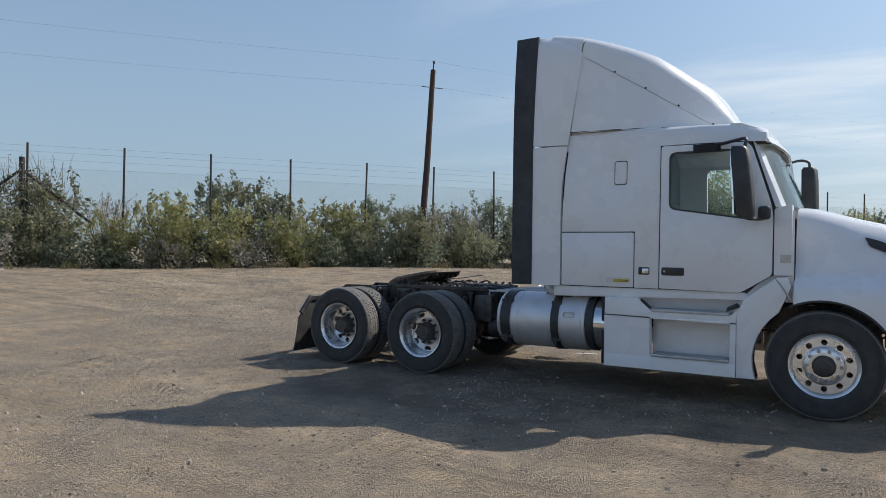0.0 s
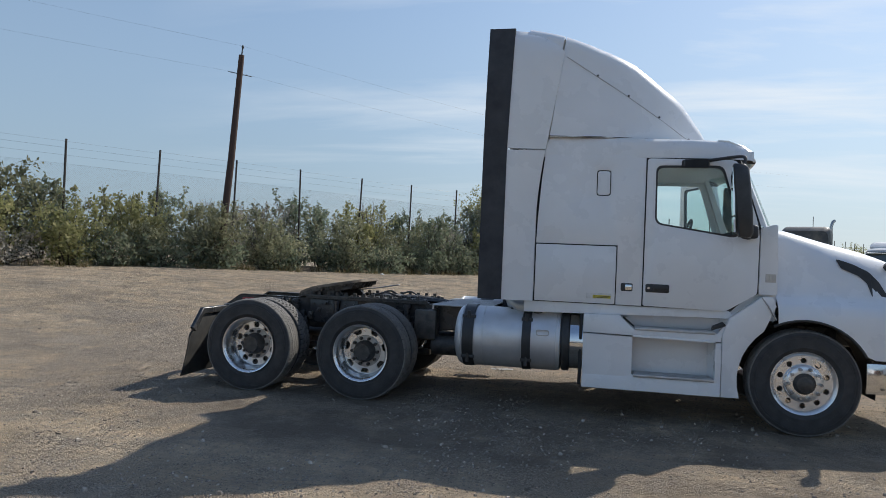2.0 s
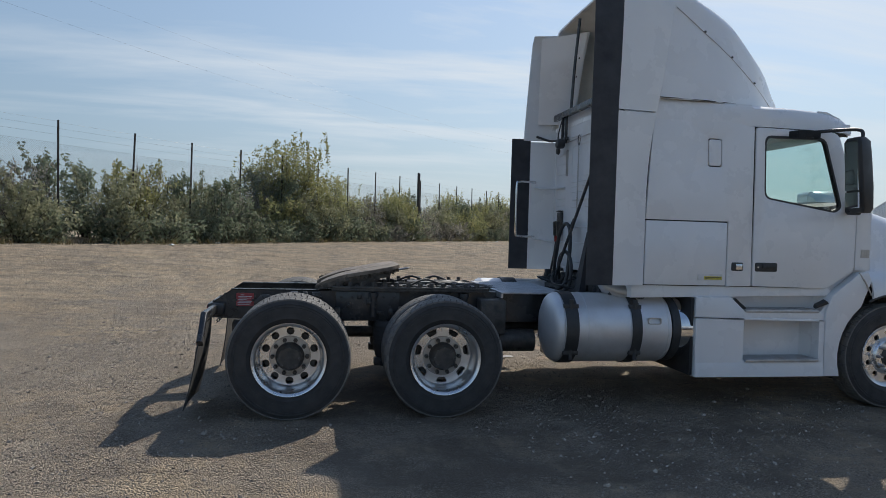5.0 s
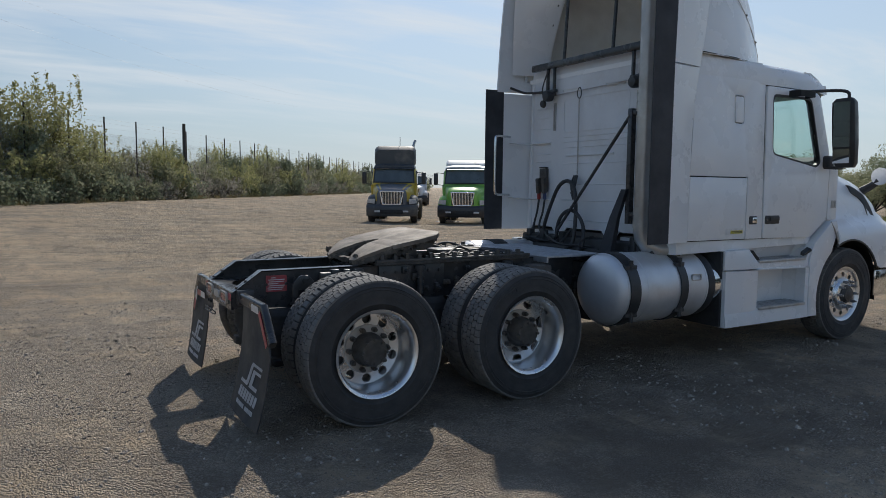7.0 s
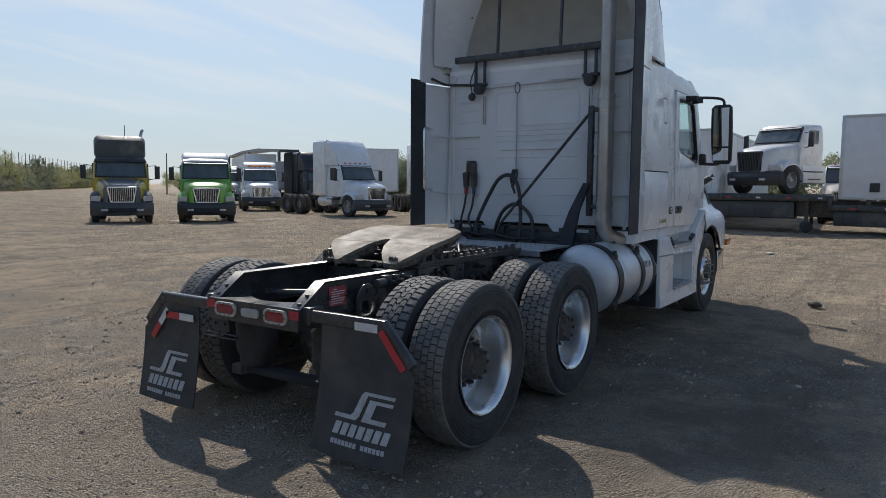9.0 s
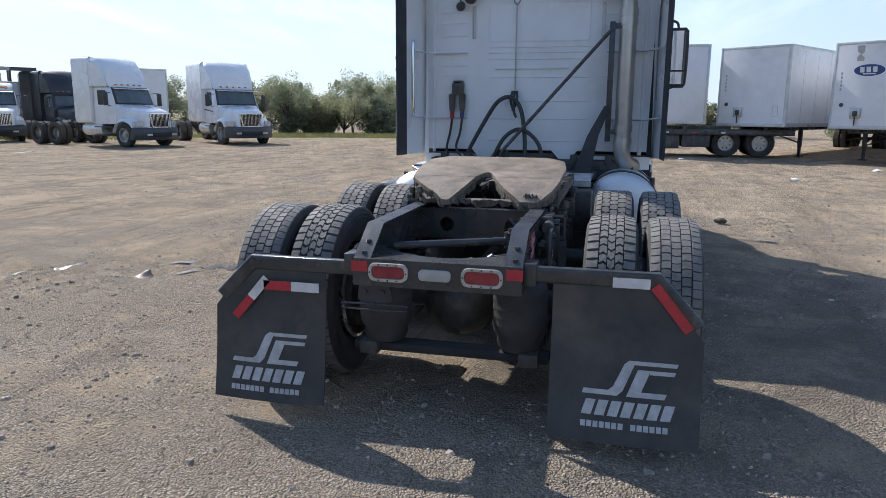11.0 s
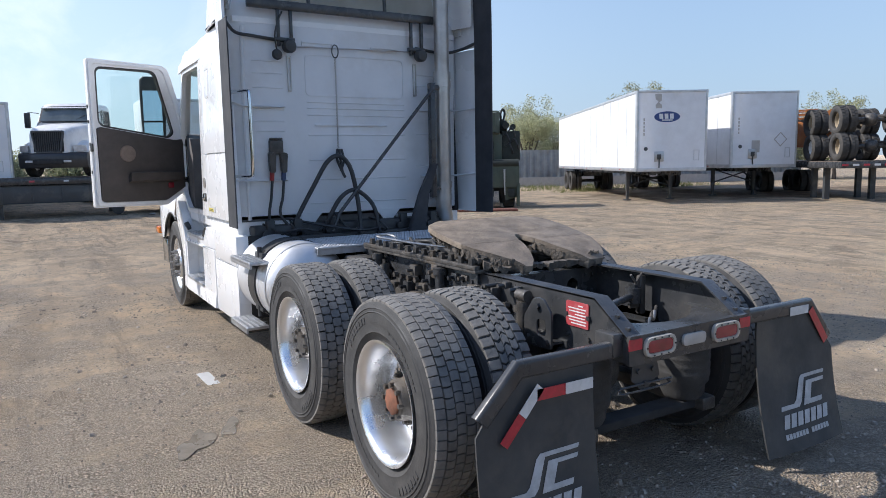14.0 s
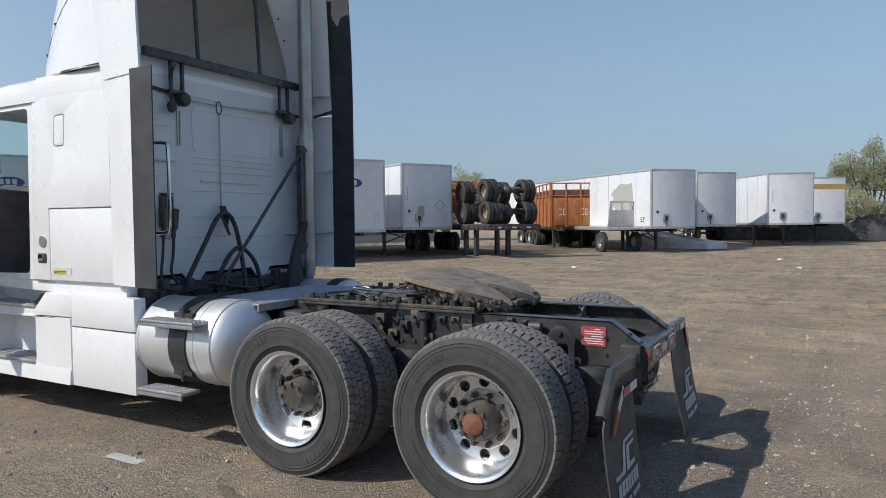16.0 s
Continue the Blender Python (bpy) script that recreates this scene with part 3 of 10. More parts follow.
WET = surface("muddy_water", (0.12, 0.098, 0.072), (0.20, 0.165, 0.12), 11, 0.10, 0.5, bump=0.12, bump_scale=14, bigc=(0.2, 0.165, 0.12), big=0.6, big_scale=5)
for x, y, a, b, seed, turn in ((1.27, 1.86, 0.20, 0.085, 1, -0.4), (1.42, 1.62, 0.12, 0.05, 2, -0.4), (2.43, 3.5, 0.26, 0.05, 4, -0.75), (2.32, 3.06, 0.24, 0.045, 5, -0.5), (1.95, 3.2, 0.2, 0.04, 6, -0.6), (1.70, 3.52, 0.12, 0.04, 7, -0.6), (2.62, 3.24, 0.12, 0.03, 12, -0.7), (1.7, 4.62, 0.35, 0.05, 8, -0.5), (15.1, 23.0, 0.9, 0.35, 9, 0.0), (17.7, 20.6, 0.8, 0.3, 10, 0.0), (16.4, 21.6, 0.5, 0.25, 11, 0.0)):
    puddle(x, y, a, b, seed, turn)

# ---- the truck: x forward from its rear axle, y to its left ----
truck = thing("semi_truck", "white sleeper-cab semi truck tractor, driver door open, no trailer", "truck")
AXLES = (0.02, 1.32)
FRONT_AXLE = 5.71


def arc(cx, cz, r, a0, a1, n):
    return [(cx + r * math.cos(radians(a0 + (a1 - a0) * i / n)), cz + r * math.sin(radians(a0 + (a1 - a0) * i / n))) for i in range(n + 1)]


# wheels -----------------------------------------------------------------
def tyre_profile(w, r=0.508, rim=0.292):
    """Cross-section of a truck tyre of width w about its middle plane."""
    h = w / 2
    return [(rim, -h * 0.72), (rim + 0.03, -h * 0.86), (rim + 0.045, -h * 0.94), (rim + 0.049, -h * 0.94 - 0.003), (rim + 0.053, -h * 0.95), (rim + 0.09, -h), (r - 0.09, -h * 0.99), (r - 0.075, -h * 0.98), (r - 0.071, -h * 0.98 - 0.003), (r - 0.067, -h * 0.97), (r - 0.055, -h * 0.96), (r - 0.051, -h * 0.96 - 0.003), (r - 0.047, -h * 0.95), (r - 0.035, -h * 0.93), (r - 0.018, -h * 0.86), (r - 0.016, 0.0), (r - 0.018, h * 0.86), (r - 0.035, h * 0.93), (r - 0.047, h * 0.95), (r - 0.051, h * 0.96 + 0.003), (r - 0.055, h * 0.96), (r - 0.067, h * 0.97), (r - 0.071, h * 0.98 + 0.003), (r - 0.075, h * 0.98), (r - 0.09, h * 0.99), (rim + 0.09, h), (rim + 0.053, h * 0.95), (rim + 0.049, h * 0.94 + 0.003), (rim + 0.045, h * 0.94), (rim + 0.03, h * 0.86), (rim, h * 0.72)]


# across the running face, in parts of its half width: from, to, how far the ends point, shift along, share of the pitch filled
TREADS = {"rib": (70, 0.010, ((-1.0, -0.62, 0.0, 0.0, 0.93), (-0.58, -0.21, 0.08, 0.3, 0.9), (-0.18, 0.19, -0.08, 0.05, 0.9), (0.22, 0.59, 0.08, 0.4, 0.9), (0.63, 1.0, 0.0, 0.2, 0.93))),
          "hex": (60, 0.012, ((-1.0, -0.69, 0.0, 0.0, 0.90), (-0.66, -0.235, 0.09, 0.5, 0.93), (-0.215, 0.215, 0.09, 0.0, 0.93), (0.235, 0.66, 0.09, 0.5, 0.93), (0.69, 1.0, 0.0, 0.3, 0.90))),
          "lug": (58, 0.012, ((-1.0, -0.52, 0.0, 0.0, 0.80), (-0.48, -0.17, 0.2, 0.5, 0.80), (-0.14, 0.15, -0.26, 0.1, 0.82), (0.18, 0.49, 0.2, 0.5, 0.80), (0.53, 1.0, 0.0, 0.0, 0.80)))}


def tread_blocks(w, r=0.508, style="rib"):
    """The blocks round the tyre's running face."""
    bm = B()
    h = w * 0.44
    n, deep, rows = TREADS[style]
    st = 2 * math.pi / n
    rnd = random.Random(n)
    for q, (a, b, p, sh, fill) in enumerate(rows):
        edge = q in (0, len(rows) - 1)
        m = (a + b) / 2
        for k in range(n):
            t0 = st * (k + sh + rnd.uniform(-0.03, 0.03))
            t1 = t0 + st * fill
            if style == "hex" and not edge:
                o = ((t0 + st * p, a), (t0 - st * 0.04, m), (t0 + st * p, b), (t1 - st * p, b), (t1 + st * 0.04, m), (t1 - st * p, a))
            else:
                o = ((t0, a), (t0 + st * p, m), (t0, b), (t1, b), (t1 + st * p, m), (t1, a))
            rings = []
            for rr, ins in ((r - 0.02, 0.0), (r - 0.004, 0.0), (r, 0.04)):
                tm = (t0 + t1) / 2
                ring = []
                for t, y in o:
                    drop = 0.011 if edge and abs(y) > 0.99 else 0.004 if edge and y == m else 0.0
                    t, y = t + (tm - t) * ins * 1.6, y + (m - y) * ins * 1.6
                    ring.append(bm.verts.new(((rr - drop) * math.cos(t), y * h, (rr - drop) * math.sin(t))))
                rings.append(ring)
            for u, v in zip(rings, rings[1:]):
                for c in range(6):
                    bm.faces.new((u[c], u[(c + 1) % 6], v[(c + 1) % 6], v[c]))
            bm.faces.new(rings[-1])
    return bm


def tyre_mesh(parent, w=0.275, style="rib", name="tyre"):
    bm = B()
    lathe(bm, tyre_profile(w), "y", seg=64, closed=True)
    deep = TREADS[style][1]
    lathe(bm, [(0.47, -w * 0.42), (0.508 - deep - 0.004, -w * 0.41), (0.508 - deep, 0.0), (0.508 - deep - 0.004, w * 0.41), (0.47, w * 0.42), (0.46, 0.0)], "y", seg=64, closed=True)
    # raised maker's marks on the side wall, as plain bars
    for a0, n, r0, r1 in ((20, 7, 0.388, 0.420), (200, 7, 0.388, 0.420), (108, 12, 0.372, 0.384), (292, 10, 0.372, 0.384)):
        for k in range(n):
            q = radians(a0 + k * 5.4)
            box(bm, -0.010 - 0.003 * (k % 3), 0.010, w / 2 - 0.008, w / 2 + 0.0025, r0, r1, m=Matrix.Rotation(q, 4, "Y"))
    t = part(name, bm, RUBBER, parent)
    part("tread", tread_blocks(w, style=style), DUSTYTREAD, t, smooth=0)
    return t


def hole_ring(r0, r1, holes, rh, n=80, rs=None):
    """Flat ring in x-z with round holes at radius rs."""
    outer = [(r1 * math.cos(2 * math.pi * i / n), r1 * math.sin(2 * math.pi * i / n)) for i in range(n)]
    inner = [(r0 * math.cos(-2 * math.pi * i / 40), r0 * math.sin(-2 * math.pi * i / 40)) for i in range(40)] if r0 > 0 else None
    hs = [inner] if inner else []
    for k in range(holes):
        a = 2 * math.pi * (k + 0.5) / holes
        hs.append([(rs * math.cos(a) + rh * math.cos(2 * math.pi * i / 16), rs * math.sin(a) + rh * math.sin(2 * math.pi * i / 16)) for i in range(16)])
    return outer, hs


def front_wheel(side):
    """Steer wheel: y points outwards in its own frame before it is turned to its side."""
    w = new("front_wheel")
    w.parent = truck
    w.location = (FRONT_AXLE, side * 1.01, 0.5)
    w.rotation_euler = (0, 0, 0 if side > 0 else math.pi)
    tyre_mesh(w, 0.285)
    bm = B()
    o, hs = hole_ring(0.176, 0.262, 10, 0.027, rs=0.215)
    plate(bm, o, hs, "y", 0.06, 0.085)
    lathe(bm, [(0.182, 0.06), (0.182, 0.085), (0.172, 0.098), (0.165, 0.118), (0.155, 0.124), (0.10, 0.124), (0.095, 0.11), (0.095, 0.06)], "y", seg=48, closed=True)
    lathe(bm, [(0.255, 0.06), (0.262, 0.085), (0.283, 0.105), (0.300, 0.112), (0.303, 0.104), (0.290, 0.085), (0.272, 0.05), (0.27, -0.1), (0.255, -0.1)], "y", seg=64, closed=True)
    part("rim", bm, ALU, w, "polished aluminium rim with ten round hand holes")
    bm = B()
    lathe(bm, [(0.10, 0.08), (0.10, 0.135), (0.082, 0.15), (0.075, 0.165), (0.05, 0.17), (0.035, 0.178), (0.0, 0.178)], "y", seg=32)
    part("hub", bm, GREASE, w)
    for k in range(10):
        a = 2 * math.pi * k / 10
        bm = B()
        cyl(bm, (0.143 * math.cos(a), 0.1, 0.143 * math.sin(a)), (0.143 * math.cos(a), 0.162, 0.143 * math.sin(a)), 0.0165, 6)
        cyl(bm, (0.143 * math.cos(a), 0.16, 0.143 * math.sin(a)), (0.143 * math.cos(a), 0.185, 0.143 * math.sin(a)), 0.010, 8)
        part("lug_nut", bm, BRIGHT, w)
    bm = B()
    lathe(bm, [(0.05, -0.12), (0.21, -0.12), (0.21, 0.03), (0.05, 0.03)], "y", seg=32, closed=True)
    part("brake_drum", bm, GREASE, w)
    return w


def drive_wheel(side, x, rusty=False):
    """A pair of tyres on one hub, the outer rim dished inwards."""
    w = new("dual_wheel")
    w.parent = truck
    w.location = (x, side * 0.96, 0.5)
    w.rotation_euler = (0, 0, 0 if side > 0 else math.pi)
    for dy, nm in ((0.145, "outer_tyre"), (-0.165, "inner_tyre")):
        t = tyre_mesh(w, 0.27, "hex" if x > 1 else "rib" if nm == "outer_tyre" else "lug", nm)
        t.location = (0, dy, 0)
        t.rotation_euler = (0, 0.07 if dy > 0 else 0, 0)
    bm = B()
    lathe(bm, [(0.30, 0.262), (0.304, 0.272), (0.290, 0.268), (0.276, 0.25), (0.266, 0.20), (0.262, 0.13), (0.258, 0.085), (0.235, 0.06), (0.235, 0.045), (0.27, 0.045), (0.285, 0.2), (0.295, 0.255)], "y", seg=72, closed=True)
    if x > 1:                                    # the forward axle has seven broad slots, the rear one ten round holes
        o, hs = hole_ring(0.10, 0.248, 0, 0.0)
        for k in range(7):
            a = 2 * math.pi * (k + 0.25) / 7
            ca, sa = math.cos(a), math.sin(a)
            hs.append([(u * ca - v * sa, u * sa + v * ca) for u, v in rounded([(0.19, -0.034), (0.238, -0.05), (0.238, 0.05), (0.19, 0.034)], 0.016, 3)])
    else:
        o, hs = hole_ring(0.10, 0.248, 10, 0.033, rs=0.209)
    plate(bm, o, hs, "y", 0.055, 0.075)
    part("outer_rim", bm, ALU, w, "polished aluminium dished rim with hand slots" if x > 1 else "polished aluminium dished rim with round hand holes")
    bm = B()
    lathe(bm, [(0.10, 0.074), (0.172, 0.074), (0.172, 0.082), (0.166, 0.088), (0.10, 0.09)], "y", seg=40, closed=True)
    part("hub_flange", bm, PIPE, w, "dull brown steel flange under the nuts")
    bm = B()
    lathe(bm, [(0.262, 0.04), (0.285, 0.0), (0.27, -0.25), (0.29, -0.29), (0.27, -0.30), (0.25, -0.1), (0.24, 0.03)], "y", seg=40, closed=True)
    part("inner_rim", bm, ALU, w)
    bm = B()
    lathe(bm, [(0.12, 0.06), (0.118, 0.12), (0.105, 0.135), (0.10, 0.20), (0.088, 0.215), (0.0, 0.217)], "y", seg=28)
    for k in range(8):
        a = 2 * math.pi * k / 8
        cyl(bm, (0.084 * math.cos(a), 0.20, 0.084 * math.sin(a)), (0.084 * math.cos(a), 0.232, 0.084 * math.sin(a)), 0.012, 6)
    part("hub", bm, GREASE, w)
    if rusty:
        bm = B()
        lathe(bm, [(0.066, 0.21), (0.066, 0.224), (0.058, 0.23), (0.0, 0.231)], "y", seg=8)
        part("hub_cap", bm, RUST, w, "rusty hub cap")
    for k in range(10):
        a = 2 * math.pi * k / 10
        bm = B()
        cyl(bm, (0.143 * math.cos(a), 0.07, 0.143 * math.sin(a)), (0.143 * math.cos(a), 0.125, 0.143 * math.sin(a)), 0.0185, 6)
        cyl(bm, (0.143 * math.cos(a), 0.12, 0.143 * math.sin(a)), (0.143 * math.cos(a), 0.142, 0.143 * math.sin(a)), 0.011, 8)
        part("lug_nut", bm, GREASE, w)
    bm = B()
    lathe(bm, [(0.05, -0.32), (0.22, -0.32), (0.22, 0.03), (0.05, 0.03)], "y", seg=32, closed=True)
    part("brake_drum", bm, GREASE, w)
    return w


for side in (-1, 1):
    front_wheel(side)
    for x in AXLES:
        drive_wheel(side, x, rusty=side > 0 and x < 1)

# chassis -----------------------------------------------------------------
for s in (-1, 1):
    bm = B()
    top = [(-0.735, 0.855), (-0.53, 1.0), (6.2, 1.0), (6.2, 0.76), (2.0, 0.72), (-0.3, 0.72), (-0.735, 0.74)]
    y0, y1 = s * 0.405, s * 0.415
    plate(bm, top, [], "y", s * 0.40, s * 0.41)
    # top and bottom flanges turned inwards
    loft(bm, [[(-0.735, s * 0.41, 0.85), (-0.735, s * 0.41, 0.86), (-0.735, s * 0.325, 0.86), (-0.735, s * 0.325, 0.85)], [(-0.53, s * 0.41, 0.993), (-0.53, s * 0.41, 1.003), (-0.53, s * 0.325, 1.003), (-0.53, s * 0.325, 0.993)], [(6.2, s * 0.41, 0.993), (6.2, s * 0.41, 1.003), (6.2, s * 0.325, 1.003), (6.2, s * 0.325, 0.993)]])
    box(bm, -0.3, 6.2, min(s * 0.325, s * 0.41), max(s * 0.325, s * 0.41), 0.715, 0.727)
    dots(bm, [(x, s * 0.41, z) for x in (-0.5, -0.35, 0.25, 0.42, 0.6, 0.95, 1.62, 1.8) for z in (0.8, 0.9)], 0.012, s * 0.012, "y", 6)
    part("frame_rail", bm, FRAME, truck)
bm = B()
# rear cross member: a plate with lamps, with a scooped gusset in front of it
plate(bm, rounded(rect(-0.41, 0.41, 0.73, 0.862), 0.01, 2), [], "x", -0.752, -0.732, 0.004)
scoop = [(-0.75, -0.40), (-0.75, 0.40), (-0.40, 0.40), (-0.40, 0.355)] + [(-0.47 - 0.17 * math.sin(math.pi * i / 12), 0.33 - 0.66 * i / 12) for i in range(13)] + [(-0.40, -0.355), (-0.40, -0.40)]
plate(bm, scoop, [], "z", 0.850, 0.863)
dots(bm, [(x, s * 0.368, z) for s in (-1, 1) for x, z in ((-0.70, 0.878), (-0.635, 0.924))], 0.014, 0.012, "z", 6)
crossmember = part("rear_crossmember", bm, FRAME, truck, "black steel tail plate with lamps")
for yc, nm in ((0.228, "tail_light"), (-0.225, "tail_light")):
    bm = B()
    o = rounded(rect(yc - 0.098, yc + 0.098, 0.758, 0.848), 0.044, 6)
    h = rounded(rect(yc - 0.082, yc + 0.082, 0.773, 0.833), 0.029, 6)
    plate(bm, o, [h[::-1]], "x", -0.752, -0.769, 0.003)
    ring = part("tail_light", bm, CREAM, truck, "oval red tail lamp with cream bezel")
    for a, z in ((-0.09, 0.803), (0.09, 0.803), (-0.045, 0.841), (0.045, 0.841), (-0.045, 0.765), (0.045, 0.765), (0.0, 0.841), (0.0, 0.765)):
        bm = B()
        dots(bm, [(-0.769, yc + a, z)], 0.0042, -0.003, "x", 6)
        part("bezel_rivet", bm, SEAM, ring)
    bm = B()
    plate(bm, rounded(rect(yc - 0.080, yc + 0.080, 0.775, 0.831), 0.027, 6), [], "x", -0.747, -0.764, 0.007)
    part("lens", bm, REDLENS, ring)
bm = B()
plate(bm, rounded(rect(-0.078, 0.078, 0.774, 0.828), 0.024, 6), [], "x", -0.752, -0.764, 0.004)
part("reverse_light", bm, CLEARLENS, truck)
for yc in (-0.375, 0.375):
    bm = B()
    plate(bm, rect(yc - 0.04, yc + 0.04, 0.80, 0.85), [], "x", -0.752, -0.755)
    part("reflector_tape", bm, REDREF, truck)
for x in (0.25, 0.66, 1.75, 2.6, 4.0, 5.5):
    bm = B()
    x = 0.31 if x == 0.25 else x
    plate(bm, rect(-0.40, 0.40, 0.79, 0.965), [arc(y, 0.875, 0.045, 360, 0, 14)[:-1] for y in (-0.2, 0.2)], "x", x - 0.006, x + 0.006)
    for z in (0.784, 0.965):
        box(bm, x - 0.006, x + 0.07, -0.40, 0.40, z, z + 0.009)
    dots(bm, [(x - 0.006, y, z) for y in (-0.36, -0.30, 0.30, 0.36) for z in (0.83, 0.93)], 0.013, -0.012, "x", 6)
    part("crossmember", bm, FRAME, truck)
# warning plate on the outside of the left rail, and a red one on the right
for s in (-1, 1):
    bm = B()
    plate(bm, rounded(rect(-0.50, -0.345, 0.845, 0.965), 0.008, 2), [], "y", s * 0.412, s * 0.416)
    tag = part("warning_plate", bm, DULLRED, truck, "faded red warning plate with white lettering bars")
    bm = B()
    for k, (a, b) in enumerate(((0.2, 0.45), (0.05, 0.95), (0.1, 0.9), (0.05, 0.6), (0.1, 0.95), (0.02, 0.9), (0.05, 0.8))):
        z = 0.948 - k * 0.0145
        plate(bm, rect(-0.49 + 0.135 * a, -0.49 + 0.135 * b, z - 0.003, z + 0.0025), [], "y", s * 0.416, s * 0.4175)
    part("lettering", bm, WHITEREF, tag)

# mud flaps, each hung from a bent bar -------------------------------------
for s in (-1, 1):
    # the driver's side sits a little lower and further in
    yin, yc, yt, zt, zh = (0.40, 0.98, 1.18, 0.61, 0.838) if s > 0 else (0.43, 1.015, 1.21, 0.62, 0.862)
    bm = B()
    prof = rounded([(0.0, 0.0), (0.05, 0.0), (0.05, -0.075), (0.0, -0.075)], 0.017, 4)
    secs = []
    for (y, z) in ((yin, zh), (yc, zh), (yt, zt)):
        if y == yt:
            secs.append([(-0.66 - p[0], s * (y + p[1] * 0.75 + 0.0), z + p[1] * 0.65 + 0.03) for p in prof])
        elif y == yc:
            secs.append([(-0.66 - p[0], s * (y + p[1] * 0.35), z + p[1]) for p in prof])
        else:
            secs.append([(-0.66 - p[0], s * y, z + p[1]) for p in prof])
    loft(bm, secs)
    hanger = part("flap_hanger", bm, FRAME, truck, "bent black steel mud flap hanger")
    bm = B()
    box(bm, -0.715, -0.60, min(s * 0.41, s * 0.47), max(s * 0.41, s * 0.47), 0.77, 0.875, 0.006)
    part("hanger_bracket", bm, FRAME, hanger)
    # reflective strips on the bar
    for mat_, a, b in ((WHITEREF, 0.60, 0.75), (REDREF, 0.752, 0.90)) if s > 0 else ((WHITEREF, 0.81, 0.972),):
        bm = B()
        plate(bm, rect(s * a, s * b, 0.668, 0.716) if s > 0 else rect(s * b, s * a, 0.79, 0.836), [], "x", *((-0.728, -0.7305) if s > 0 else (-0.712, -0.7145)))
        part("reflector_tape", bm, mat_, hanger)
    dirv = Vector((yt - yc, zt - zh)).normalized()
    nrm = Vector((dirv.y, -dirv.x))
    for mat_, a, b in ((WHITEREF, 0.02, 0.16), (REDREF, 0.162, 0.30)) if s > 0 else ((REDREF, 0.03, 0.28),):
        bm = B()
        off = 0.03 if s < 0 else 0.125
        p = [Vector((yc, zh)) + dirv * a + nrm * -off * -1, Vector((yc, zh)) + dirv * b + nrm * off, Vector((yc, zh)) + dirv * b + nrm * (off + 0.045), Vector((yc, zh)) + dirv * a + nrm * (off + 0.045)]
        q = [(s * u.x, u.y) for u in p]
        plate(bm, q, [], "x", *((-0.728, -0.7305) if s > 0 else (-0.713, -0.7155)))
        part("reflector_tape", bm, mat_, hanger)
    # the flap itself, slightly curled at its foot
    ya, yb = (0.575, 1.185) if s > 0 else (0.548, 1.215)
    zb = 0.09
    nz, ny = 12, 8
    bm = B()
    secs = []
    for i in range(nz + 1):
        t = i / nz
        z = 0.80 + (zb - 0.80) * t
        ye = min(yb, yb - 0.20 + (0.80 - z) / 0.23 * 0.2)
        row = []
        for j in range(ny + 1):
            y = ya + (ye - ya) * j / ny
            c = -0.03 * t * t * math.sin(math.pi * (0.15 + 0.7 * j / ny)) - (0.09 if s < 0 else 0.06) * t * t
            row.append((-0.70 + c, s * y, z))
        secs.append(row)
    front = [[bm.verts.new(Vector(p)) for p in r] for r in secs]
    back = [[bm.verts.new(Vector(p) + Vector((0.009, 0, 0))) for p in r] for r in secs]
    for g in (front, back):
        for a, b in zip(g, g[1:]):
            for j in range(ny):
                bm.faces.new((a[j], a[j + 1], b[j + 1], b[j]))
    for j in range(ny):
        bm.faces.new((front[0][j], front[0][j + 1], back[0][j + 1], back[0][j]))
        bm.faces.new((front[-1][j], front[-1][j + 1], back[-1][j + 1], back[-1][j]))
    for i in range(nz):
        for j in (0, ny):
            bm.faces.new((front[i][j], front[i + 1][j], back[i + 1][j], back[i][j]))
    flap = part("mud_flap", bm, FLAP, truck, "black rubber mud flap with a worn silver mark", smooth=60)
    # its mark: bent bars, a row of slanted blocks and a thin line, as plain shapes

    def on_flap(u, v):
        """u across from the flap's middle as seen from behind, v up."""
        y = -u * 1.15 + (0.89 if s > 0 else -0.895)
        z = v - (0.055 if s > 0 else 0.035)
        t = (0.80 - z) / (0.80 - zb)
        ye = min(yb, yb - 0.20 + (0.80 - z) / 0.23 * 0.2)
        fr = (abs(y) - ya) / (ye - ya)
        c = -0.03 * t * t * math.sin(math.pi * (0.15 + 0.7 * fr)) - (0.09 if s < 0 else 0.06) * t * t
        return (-0.7015 + c - 0.0015, y, z)

    def ink(polys, name):
        for pl in polys:
            bm2 = B()
            bm2.faces.new([bm2.verts.new(on_flap(*p)) for p in pl])
            r2 = bmesh.ops.extrude_face_region(bm2, geom=bm2.faces[:])
            for v in [g for g in r2["geom"] if isinstance(g, bmesh.types.BMVert)]:
                v.co.x -= 0.0015
            part(name, bm2, FLAPINK, flap, smooth=0)

    ink([[(-0.17, 0.336), (-0.165, 0.358), (-0.07, 0.358), (-0.06, 0.336)], [(-0.06, 0.336), (-0.07, 0.358), (-0.052, 0.375), (-0.012, 0.478), (0.026, 0.478), (-0.014, 0.36), (-0.036, 0.336)],
         [(-0.012, 0.478), (0.006, 0.496), (0.19, 0.496), (0.184, 0.478)], [(0.0, 0.336), (0.04, 0.458), (0.088, 0.458), (0.048, 0.336)], [(0.084, 0.44), (0.088, 0.458), (0.182, 0.458), (0.176, 0.44)], [(0.048, 0.336), (0.056, 0.36), (0.152, 0.36), (0.144, 0.336)]], "emblem_bar")
